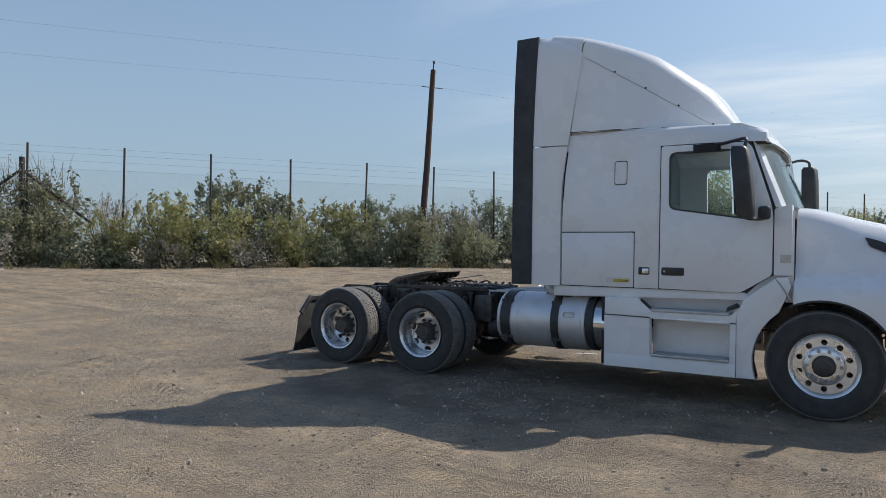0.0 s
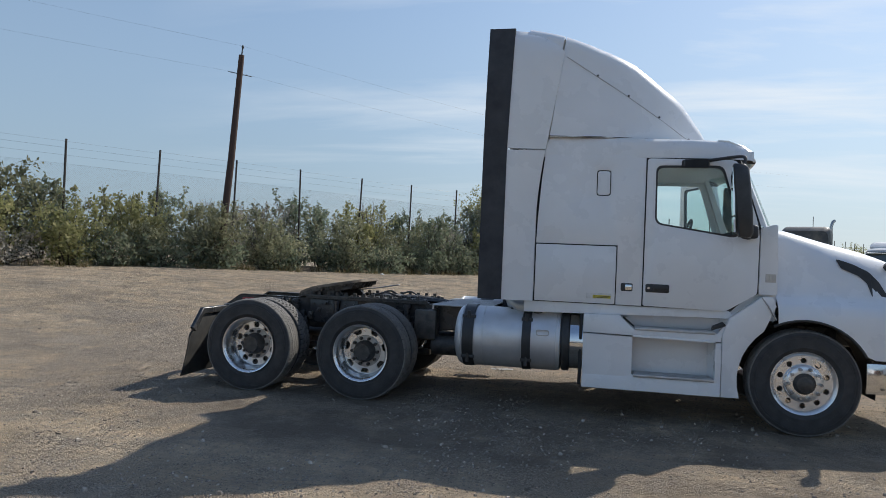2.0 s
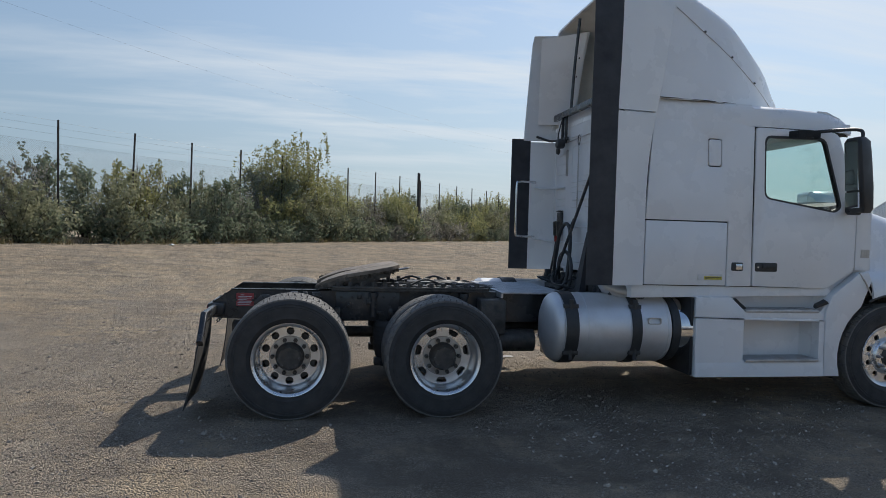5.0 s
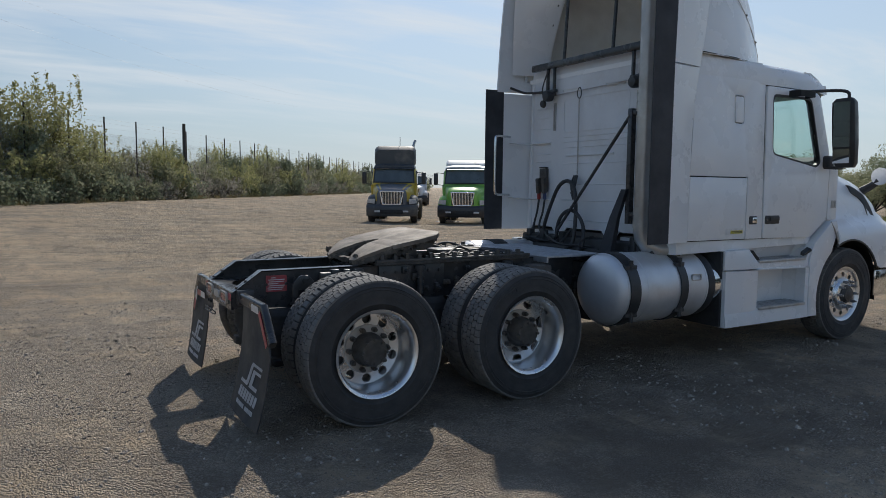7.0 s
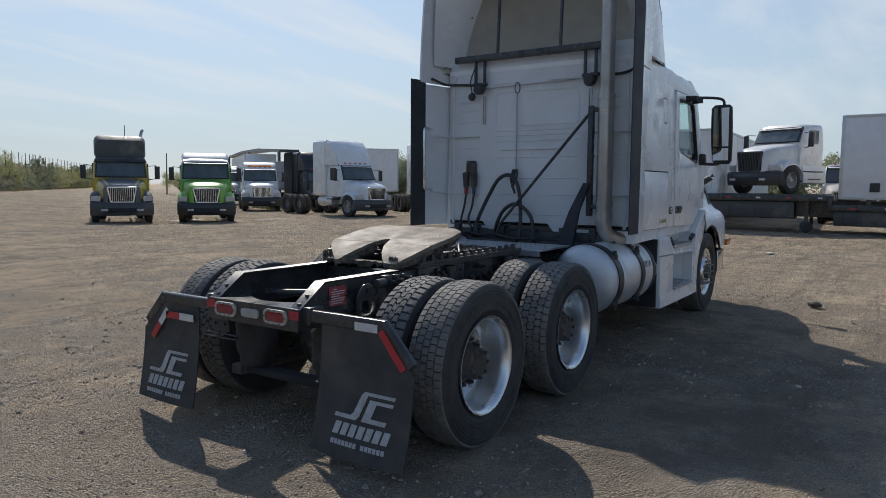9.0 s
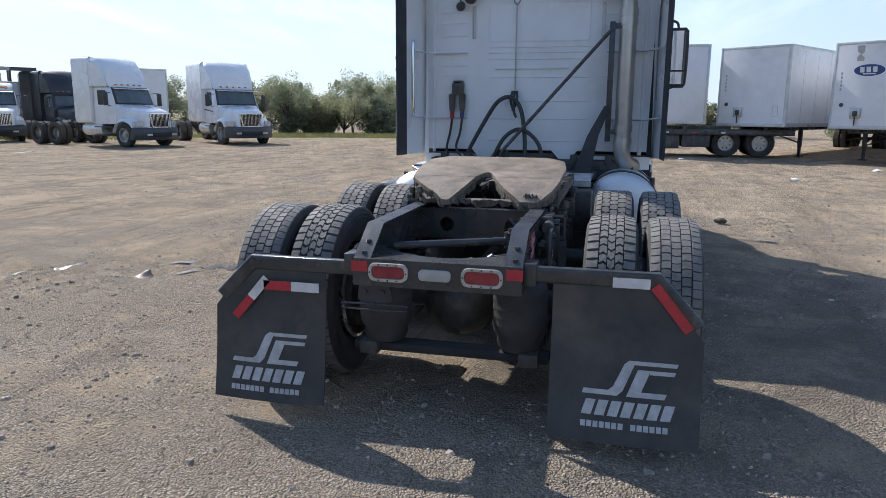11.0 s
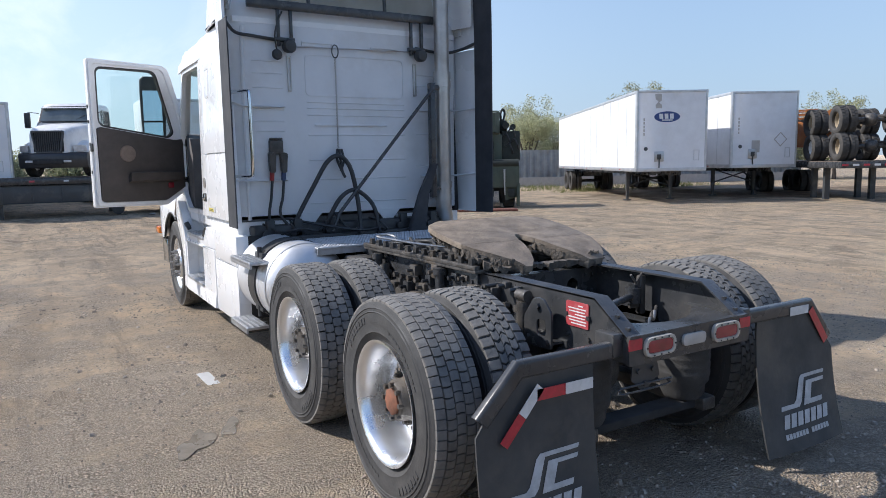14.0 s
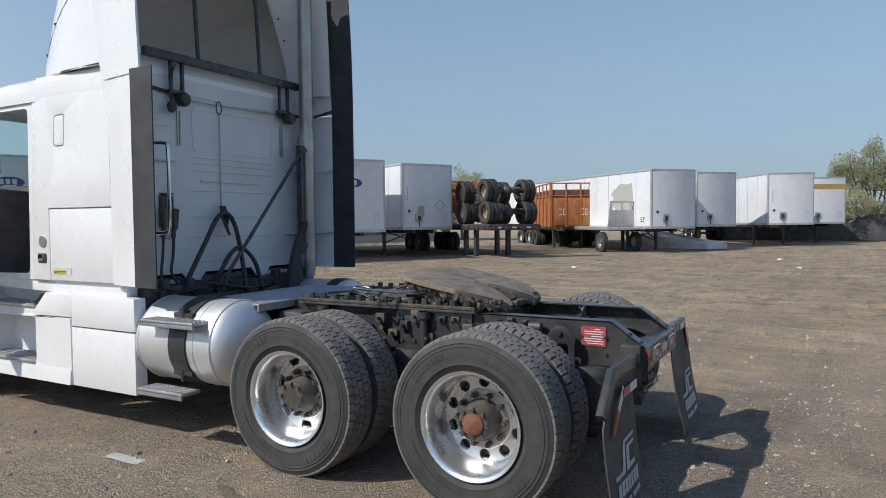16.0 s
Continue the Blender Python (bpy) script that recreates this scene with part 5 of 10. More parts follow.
for k in range(13):
    y = -1.06 + 2.12 * k / 12
    b = 0.08 * (1 - (y / 1.06) ** 2) - 0.095
    secs.append([(4.98 + b, y, 2.79), (4.965 + b, y * 1.0, 2.825), (5.06 + b, y, 2.822), (5.20 + b, y, 2.765), (5.30 + b, y, 2.66), (5.325 + b, y, 2.615), (5.30 + b, y, 2.612), (5.26 + b, y, 2.66), (5.13 + b, y, 2.74)])
loft(bm, secs)
visor = part("sun_visor", bm, WHITE, truck, "white moulded sun visor over the windscreen")
for s in (-1, 1):
    bm = B()
    dots(bm, [(4.96, s * 1.06, 2.765), (4.985, s * 1.06, 2.735)], 0.012, s * 0.008, "y", 8)
    loft(bm, [[(5.06, s * 1.05, 2.60), (5.23, s * 1.02, 2.60), (5.25, s * 0.95, 2.615), (5.12, s * 0.98, 2.62)], [(5.06, s * 1.06, 2.63), (5.22, s * 1.03, 2.625), (5.22, s * 0.95, 2.64), (5.12, s * 0.98, 2.66)]])
    part("visor_bracket", bm, BLACK, visor)

# inside of the cab
bm = B()
box(bm, 3.05, 5.35, -1.05, 1.05, 1.12, 1.17)
part("cab_floor", bm, CABIN, truck)
bm = B()
loft(bm, [[(4.98, y, 1.17), (4.96, y, 1.75), (5.05, y, 1.93), (5.38, y, 1.99), (5.42, y, 1.6), (5.38, y, 1.17)] for y in (-1.04, -0.4, 0.25, 1.04)])
part("dashboard", bm, CABIN, truck)
bm = B()
tube(bm, [(4.80 + 0.11 * math.cos(a) * 0.55, 0.52 + 0.22 * math.sin(a), 1.93 + 0.2 * math.cos(a)) for a in [2 * math.pi * k / 24 for k in range(25)]], 0.016, 8)
cyl(bm, (4.8, 0.52, 1.93), (5.02, 0.52, 1.84), 0.03, 10)
part("steering_wheel", bm, BLACK, truck)
for y in (-0.55, 0.55):
    bm = B()
    box(bm, 3.95, 4.45, y - 0.26, y + 0.26, 1.42, 1.58, 0.05, 3)
    box(bm, 3.86, 4.0, y - 0.25, y + 0.25, 1.55, 2.14, 0.05, 3)
    box(bm, 3.87, 3.97, y - 0.14, y + 0.14, 2.14, 2.32, 0.04, 3)
    box(bm, 4.0, 4.4, y - 0.2, y + 0.2, 1.17, 1.42, 0.02)
    part("cab_seat", bm, CABIN, truck)
bm = B()
box(bm, 3.9, 3.93, -1.05, -0.32, 1.2, 2.78)
box(bm, 3.9, 3.93, 0.32, 1.05, 1.2, 2.78)
part("sleeper_partition", bm, CABIN, truck)
bm = B()
box(bm, 3.1, 3.9, -1.05, 1.05, 1.5, 1.72, 0.03)
part("bunk", bm, CABIN, truck)


# doors -----------------------------------------------------------------------
def build_door(s, holder):
    """A cab door with its window, handle and mirrors, shut, under the given empty."""
    bm = B()
    inner = [(p[0], p[1]) for p in WIN]
    plate(bm, DOOR, [inner[::-1]], "y", s * 1.085, s * (SIDE + 0.002), 0.006, side_bow(s))
    part("door_panel", bm, WHITE, holder)
    bm = B()
    big = [(4.65 + (p[0] - 4.65) * 1.0, p[1]) for p in WIN]
    small = [(4.67 + (p[0] - 4.67) * 0.955, 2.22 + (p[1] - 2.22) * 0.94) for p in WIN]
    plate(bm, big, [small[::-1]], "y", s * 1.09, s * (SIDE - 0.002), 0, side_bow(s))
    part("window_seal", bm, BLACK, holder)
    bm = B()
    plate(bm, small, [], "y", s * 1.105, s * 1.110, 0, side_bow(s))
    g = part("window_glass", bm, GLASS, holder)
    g.visible_shadow = False
    bm = B()
    plate(bm, rounded(rect(4.228, 4.455, 1.295, 1.378), 0.018, 3), [], "y", s * 1.125, s * 1.138, 0.004)
    h = part("door_handle", bm, BLACK, holder, "black flush pull handle")
    bm = B()
    plate(bm, rounded(rect(4.30, 4.44, 1.325, 1.368), 0.012, 3), [], "y", s * 1.136, s * 1.15, 0.004)
    part("handle_grip", bm, BLACK, h)
    bm = B()
    dots(bm, [(4.258, s * 1.136, 1.337)], 0.012, s * 0.004, "y", 10)
    part("key_lock", bm, CHROME, h)
    wd = 0.095 if s > 0 else 0.088
    tilt = 0.03 if s > 0 else 0.10
    my = 1.32 if s > 0 else 1.42                 # how far out the mirror hangs

    def turned(b):                               # both mirrors look towards the driver's seat
        bmesh.ops.rotate(b, verts=b.verts[:], cent=(5.02, s * my, 0), matrix=Matrix.Rotation(radians(55 if s > 0 else -6), 3, "Z"))

    # main mirror on a long arm, with a small convex one above the window
    bm = B()
    tube(bm, smooth_path([(4.70, s * 1.11, 2.60), (4.85, s * 1.16, 2.62), (5.02, s * (my - 0.10), 2.625), (5.06, s * (my - 0.02), 2.60), (5.05, s * my, 2.53)], 5), 0.016, 8)
    part("mirror_arm", bm, BLACK, holder)
    bm = B()
    tube(bm, smooth_path([(5.18, s * 1.12, 1.87), (5.12, s * (my - 0.09), 1.86), (5.06, s * (my - 0.04), 1.87), (5.05, s * (my - 0.01), 1.90)], 5), 0.018, 8)
    arm = part("mirror_arm", bm, BLACK, holder)
    bm = B()
    secs = []
    for z, k in ((1.86, 0.72), (1.90, 0.92), (2.1, 1.0), (2.35, 1.0), (2.50, 0.96), (2.535, 0.72)):
        hw, dp = 0.105 * k, 0.115 * k
        o = rounded([(-dp * 0.4, -hw), (dp * 0.9, -hw * 0.55), (dp * 0.9, hw * 0.55), (-dp * 0.4, hw)], 0.03, 3)
        secs.append([(5.02 + p.x - tilt * (z - 2.2), s * my + p.y * (1.3 if s > 0 else 1.25), z) for p in o])
    loft(bm, secs)
    turned(bm)
    sh = part("mirror_shell", bm, BLACK, arm, "tall black mirror housing")
    for nm, za, zb in (("mirror_face", 2.06, 2.50), ("convex_mirror_face", 1.90, 2.04)):
        bm = B()
        lean = -0.07 if s > 0 else 0.05
        loft(bm, [[(4.972 - lean * (z - 2.2), s * my + y, z) for y in (-wd, wd)] + [(4.956 - lean * (z - 2.2), s * my + y, z) for y in (wd, -wd)] for z in (za, zb)])
        turned(bm)
        part(nm, bm, MIRROR, sh)
    bm = B()
    box(bm, 5.14, 5.25, min(s * 1.11, s * 1.2), max(s * 1.11, s * 1.2), 1.86, 1.99, 0.03, 3)
    part("mirror_pivot", bm, BLACK, arm)
    if s > 0:
        return
    bm = B()
    loft(bm, [[(4.53 + a, s * (1.12 + b), 2.608), (4.53 + a, s * (1.12 + b), 2.545)] for a, b in ((0.0, 0.0), (0.02, 0.11), (0.23, 0.13), (0.26, 0.0))], close=False)
    bmesh.ops.solidify(bm, geom=bm.faces[:], thickness=0.02)
    cm = part("lookdown_mirror", bm, BLACK, holder)
    bm = B()
    loft(bm, [[(4.545, s * 1.22, 2.599), (4.76, s * 1.24, 2.599)], [(4.545, s * 1.22, 2.556), (4.76, s * 1.24, 2.556)]], close=False)
    bmesh.ops.solidify(bm, geom=bm.faces[:], thickness=0.012)
    part("mirror_face", bm, MIRROR, cm)


door_r = new("passenger_door")
door_r.parent = truck
build_door(-1, door_r)
door_l = new("driver_door")
door_l.parent = truck
door_l.matrix_local = Matrix.Translation((5.325, 1.0, 0.075)) @ Matrix.Rotation(radians(-70), 4, "Z") @ Matrix.Translation((-5.30, -1.115, 0))
build_door(1, door_l)
tagged(door_l, "open driver door with brown inner trim")
# trim on the inside of the open door
bm = B()
o = rounded([(4.265, 1.215), (4.96, 1.20), (5.22, 1.36), (5.225, 1.86), (5.09, 1.845), (4.30, 1.965), (4.265, 1.94)], 0.035, 3)
plate(bm, o, [], "y", 1.085, 1.045, 0.008)
trim = part("door_trim", bm, DOORTRIM, door_l, "brown moulded inner door trim")
bm = B()
lathe(bm, [(0.0, 1.038), (0.078, 1.036), (0.085, 1.045)], "y", (4.56, 0, 1.70), 28)
part("speaker_grille", bm, surface("speaker_cloth", (0.22, 0.17, 0.14), (0.18, 0.14, 0.115), 40, 0.9), trim)
bm = B()
loft(bm, [[(x, 1.05, 1.40), (x, 0.985, 1.42), (x, 0.975, 1.50), (x, 0.99, 1.51), (x, 1.05, 1.46)] for x in (4.55, 4.75, 5.1)])
part("arm_rest", bm, DOORTRIM, trim)
bm = B()
box(bm, 4.98, 5.04, 1.02, 1.05, 1.33, 1.39, 0.01)
part("red_door_lamp", bm, REDLENS, trim)
bm = B()
o = rounded([(4.225, 1.17), (4.98, 1.16), (5.25, 1.33), (5.255, 1.94), (5.045, 2.61), (4.225, 2.618)], 0.05, 4)
h = rounded([(4.262, 1.21), (4.962, 1.198), (5.222, 1.358), (5.226, 1.90), (5.0, 2.58), (4.262, 2.585)], 0.05, 4)
plate(bm, o, [h[::-1]], "y", 1.088, 1.055, 0.006)
part("door_rim", bm, WHITE, door_l)
bm = B()
box(bm, 4.205, 4.222, 1.06, 1.10, 1.72, 1.80, 0.004)
for z in (1.5, 1.78, 2.0, 2.15):
    box(bm, 4.203, 4.21, 1.085, 1.105, z, z + 0.03)
part("door_latch", bm, BLACK, door_l)
for z in (1.45, 1.85):
    bm = B()
    box(bm, 5.22, 5.30, 1.04, 1.10, z, z + 0.08, 0.01)
    part("door_hinge", bm, BLACK, truck)

# sleeper rear wall -----------------------------------------------------------
bm = B()
secs = []
yo = [(-1.105, 3.07), (-1.05, 3.02), (-0.99, 3.0), (0.99, 3.0), (1.05, 3.02), (1.105, 3.07)]
back = [(1.105, 3.12), (-1.105, 3.12)]
o = [(p[1], p[0]) for p in yo + back]
for z in (1.20, 2.78, 2.93, 3.0):
    d = 0.0 if z < 2.9 else (z - 2.9) * 0.7
    secs.append([(x + d, y, z) for x, y in o])
loft(bm, secs)
rear = part("rear_wall", bm, WHITE_WALL, truck, "white ribbed steel rear wall of the sleeper")
ribs = [(0.45, -0.50, z, 0.012) for z in (2.17, 2.12, 2.06, 1.89, 1.67, 1.50, 1.29)] + [(0.92, 0.66, z, 0.012) for z in (2.50, 2.40, 2.28, 2.10, 2.0, 1.92)] + [(-0.62, -0.92, z, 0.012) for z in (2.45, 2.35, 1.9, 1.6)]
for (ya, yb, z, hh) in ribs:
    bm = B()
    yy0, yy1 = min(ya, yb), max(ya, yb)
    loft(bm, [[(3.002, y, z - hh), (2.995, y, z), (3.002, y, z + hh * 0.7), (3.01, y, z)] for y in (yy0, yy1)])
    part("wall_rib", bm, WHITE_WALL, rear)
bm = B()
plate(bm, rounded(rect(-0.50, 0.46, 2.22, 2.58), 0.05, 4), [rounded(rect(-0.488, 0.448, 2.232, 2.568), 0.045, 4)[::-1]], "x", 3.002, 2.994)
part("wall_rib", bm, WHITE_WALL, rear)
for y in (-1.0, 1.0):
    bm = B()
    tube(bm, [(3.005, y * 0.995, 1.17), (3.0, y * 1.0, 2.3), (3.0, y * 0.99, 2.72)] + [(3.0 + 0.02 * k, y * (0.985 - 0.03 * k), 2.76 + 0.02 * k) for k in range(3)], 0.018, 8)
    part("corner_bead", bm, WHITE_WALL, rear)
bm = B()
box(bm, 2.985, 2.999, 0.39 - 0.7, 0.39, 1.965, 1.985, 0.003)
tool = part("grab_bar", bm, WHITE_WALL, truck)
# black rail under the fairing with two vertical stays
bm = B()
box(bm, 2.93, 2.98, -0.83, 0.95, 2.915, 2.985, 0.006)
part("fairing_rail", bm, FRAME, truck)
for y in (0.42, -0.30):
    bm = B()
    tube(bm, [(2.95, y, 2.96), (2.98, y * 1.0, 3.5), (3.02, y, 3.98)], 0.017, 8)
    part("fairing_stay", bm, FRAME, truck)
for s, yb in ((1, 0.63), (-1, -0.63)):
    bm = B()
    for dy in (-0.06, 0.05):
        box(bm, 2.945, 2.975, yb + dy, yb + dy + 0.025, 2.62, 2.93, 0.003)
    box(bm, 2.94, 2.985, yb - 0.075, yb + 0.09, 2.66, 2.69, 0.003)
    part("lamp_bracket", bm, FRAME, truck)
    bm = B()
    lathe(bm, [(0.0, 2.86), (0.045, 2.865), (0.058, 2.89), (0.05, 2.95), (0.0, 2.96)], "x", (0, yb - 0.01, 2.615), 20)
    part("work_lamp", bm, BLACK, truck, "round black work lamp")
bm = B()
lathe(bm, [(0.0, 2.90), (0.035, 2.905), (0.045, 2.93), (0.0, 2.95)], "x", (0, 0.72, 2.545), 18)
tube(bm, smooth_path([(2.93, 0.72, 2.58), (2.92, 0.735, 2.70), (2.93, 0.70, 2.82), (2.94, 0.66, 2.90)], 5), 0.007, 6)
part("back_up_alarm", bm, BLACK, truck)
# cable along the wall, with its two ends rising to the sides
bm = B()
tube(bm, smooth_path([(2.80, 1.17, 2.76), (2.93, 1.06, 2.70), (2.975, 0.9, 2.69), (2.98, 0.62, 2.665)], 4), 0.014, 8)
part("side_stay_rod", bm, BLACK, truck)
bm = B()
tube(bm, smooth_path([(2.98, -0.62, 2.69), (2.975, -0.9, 2.665), (2.93, -1.06, 2.69), (2.80, -1.17, 2.745)], 4), 0.014, 8)
part("side_stay_rod", bm, BLACK, truck)
bm = B()
tube(bm, [(2.975, 0.60, 2.625), (2.975, -0.60, 2.655)], 0.006, 8)
part("hook_wire", bm, PIPE, truck)
for (ya, yb, z) in ((0.48, 0.20, 2.66), (-0.17, -0.44, 2.655)):
    bm = B()
    plate(bm, rect(yb, ya, z - 0.018, z + 0.018), [rect(yb + 0.008, ya - 0.008, z - 0.009, z + 0.009)[::-1]], "x", 3.0, 2.99)
    part("wall_bracket", bm, WHITE_WALL, rear)
for y in (0.60, -0.615):
    bm = B()
    plate(bm, rounded(rect(y - 0.017, y + 0.017, 2.25, 2.55), 0.01, 2), [rounded(rect(y - 0.009, y + 0.009, 2.265, 2.535), 0.006, 2)[::-1]], "x", 3.0, 2.985)
    part("wall_slot", bm, PIPE, rear)
# hanging spring with the hoses
bm = B()
tube(bm, [(2.97 + 0.0 * k, 0.187 + 0.03 * math.sin(a), 2.61 + 0.055 * math.cos(a)) for k, a in enumerate([2 * math.pi * q / 18 for q in range(19)])], 0.005, 6)
part("hanger_ring", bm, FRAME, truck)
bm = B()
tube(bm, [(2.97 + 0.006 * math.sin(k * 1.1), 0.187 + 0.006 * math.cos(k * 1.1), 2.56 - 0.0042 * k) for k in range(190)], 0.0045, 6)
part("hose_spring", bm, PIPE, truck)
bm = B()
for k in range(3):
    tube(bm, smooth_path([(2.95, 0.187 + 0.02 * (k - 1), 1.76), (2.92, 0.19 + 0.03 * (k - 1), 1.66), (2.90, 0.20 - 0.02 * k, 1.57 - 0.03 * k)], 4), 0.012, 6)
part("hose_clamp", bm, BLACK, truck)
bm = B()
for pts in ([(2.9, 0.65, 1.10), (2.88, 0.60, 1.22), (2.86, 0.47, 1.45), (2.86, 0.34, 1.65), (2.88, 0.22, 1.70), (2.88, 0.12, 1.60), (2.86, 0.07, 1.35), (2.82, 0.06, 1.08), (2.75, 0.10, 1.0)],):
    tube(bm, smooth_path(pts, 6), 0.020, 10)
part("coiled_hose", bm, BLACK, truck, "thick black rubber hose")
bm = B()
tube(bm, smooth_path([(2.9, 0.40, 1.02), (2.84, 0.34, 1.18), (2.82, 0.25, 1.33), (2.83, 0.13, 1.40), (2.84, 0.02, 1.36), (2.83, -0.08, 1.24), (2.80, -0.11, 1.05), (2.75, -0.1, 1.0)], 6), 0.019, 10)
part("coiled_hose", bm, BLACK, truck, "thick black rubber hose")
for k, (ya, mt) in enumerate(((0.80, REDHOSE), (0.70, BLUEHOSE))):
    bm = B()
    loft(bm, [[(2.99, ya - 0.02, 1.58), (2.93, ya - 0.025, 1.56), (2.93, ya + 0.025, 1.56), (2.99, ya + 0.02, 1.58)], [(2.99, ya - 0.025, 1.74), (2.92, ya - 0.035, 1.73), (2.92, ya + 0.035, 1.73), (2.99, ya + 0.025, 1.74)]])
    bmesh.ops.bevel(bm, geom=bm.edges[:], offset=0.008, segments=2, affect="EDGES")
    gh = part("gladhand", bm, GREASE, truck)
    bm = B()
    cyl(bm, (2.955, ya, 1.60), (2.96, ya + 0.005, 1.50), 0.02, 10)
    part("hose_grip", bm, mt, gh)
    bm = B()
    tube(bm, smooth_path([(2.96, ya, 1.52), (2.95, ya + 0.02, 1.36), (2.93, ya + 0.05, 1.20), (2.90, ya + 0.02 - 0.1 * k, 1.05), (2.8, ya - 0.15, 0.98)], 5), 0.012, 8)
    part("gladhand_hose", bm, BLACK, gh)
bm = B()
box(bm, 2.96, 3.0, 0.69, 0.81, 1.72, 1.84, 0.01)
box(bm, 2.95, 3.0, 0.70, 0.80, 1.845, 1.86, 0.003)
part("gladhand_holder", bm, GREASE, truck)

# exhaust stack with its upright and brace
bm = B()
tube(bm, [(2.77, -0.835, 3.955), (2.825, -0.835, 3.935), (2.86, -0.835, 3.87)] + [(2.86, -0.835, z) for z in (3.5, 3.0, 2.46)], 0.070, 18, caps=False)
tube(bm, [(2.86, -0.835, 2.44), (2.86, -0.835, 1.25), (2.87, -0.84, 1.17), (2.90, -0.87, 1.11), (2.97, -0.92, 1.075), (3.1, -0.95, 1.06)], 0.076, 18, caps=False)
stack = part("exhaust_pipe", bm, PIPE, truck, "dull steel exhaust stack")
for z in (2.44, 2.36, 1.42, 1.30):
    bm = B()
    lathe(bm, [(0.072, -0.03), (0.083, -0.03), (0.083, 0.03), (0.072, 0.03)], "z", (2.86, -0.835, z), 20, closed=True)
    part("pipe_clamp", bm, PIPE, stack)
bm = B()
box(bm, 2.80, 2.86, -0.725, -0.675, 1.30, 2.36, 0.005)
box(bm, 2.81, 2.85, -0.83, -0.68, 2.30, 2.345, 0.004)
box(bm, 2.81, 2.85, -0.83, -0.68, 1.37, 1.41, 0.004)
part("stack_upright", bm, FRAME, truck)
bm = B()
tube(bm, [(2.81, -0.70, 2.30), (2.80, 0.27, 1.20), (2.80, 0.33, 1.05)], 0.016, 8)
part("stack_brace", bm, FRAME, truck)
bm = B()
loft(bm, [[(2.76, -0.72, 1.62), (2.80, -0.72, 1.62), (2.80, -0.66, 1.62), (2.76, -0.66, 1.62)], [(2.76, -0.62, 1.35), (2.80, -0.62, 1.35), (2.80, -0.52, 1.35), (2.76, -0.52, 1.35)], [(2.74, -0.56, 1.0), (2.80, -0.56, 1.0), (2.80, -0.40, 1.0), (2.74, -0.40, 1.0)]])
part("splash_strip", bm, STRIP, truck)
# dark gear under the rear wall
bm = B()
box(bm, 2.88, 3.1, -0.95, 1.0, 0.95, 1.12, 0.02)
box(bm, 2.80, 2.90, -0.62, 0.70, 0.94, 1.03, 0.01)
for y in (-0.72, -0.40, 0.30, 0.62, 0.86):
    box(bm, 2.86, 2.93, y - 0.035, y + 0.035, 1.0, 1.17, 0.008)
    cyl(bm, (2.84, y + 0.05, 1.06), (2.95, y + 0.05, 1.06), 0.03, 10)
part("cab_mount_frame", bm, BLACK, truck)
for y in (-0.30, 0.48):
    bm = B()
    plate(bm, [(y - 0.13, 1.21), (y + 0.13, 1.21), (y + 0.06, 1.13), (y + 0.035, 1.10), (y - 0.035, 1.10), (y - 0.06, 1.13)], [], "x", 2.985, 2.999)
    dots(bm, [(2.985, y, 1.135)], 0.014, -0.012, "x", 6)
    part("wall_gusset", bm, WHITE_WALL, rear)
rh = random.Random(31)
for k in range(6):                               # slack lines drooping in front of the frame
    bm = B()
    y0, y1 = rh.uniform(-0.1, 0.95), rh.uniform(-0.3, 0.8)
    tube(bm, smooth_path([(2.96, y0, rh.uniform(1.10, 1.20)), (2.80, y0 * 0.7 + y1 * 0.3, rh.uniform(1.06, 1.14)), (2.72, y0 * 0.3 + y1 * 0.7, rh.uniform(1.045, 1.10)), (2.82, y1, rh.uniform(1.02, 1.08)), (2.95, y1 - 0.08, 1.0)], 5), rh.uniform(0.008, 0.014), 8)
    part("slack_line", bm, BLACK, truck)

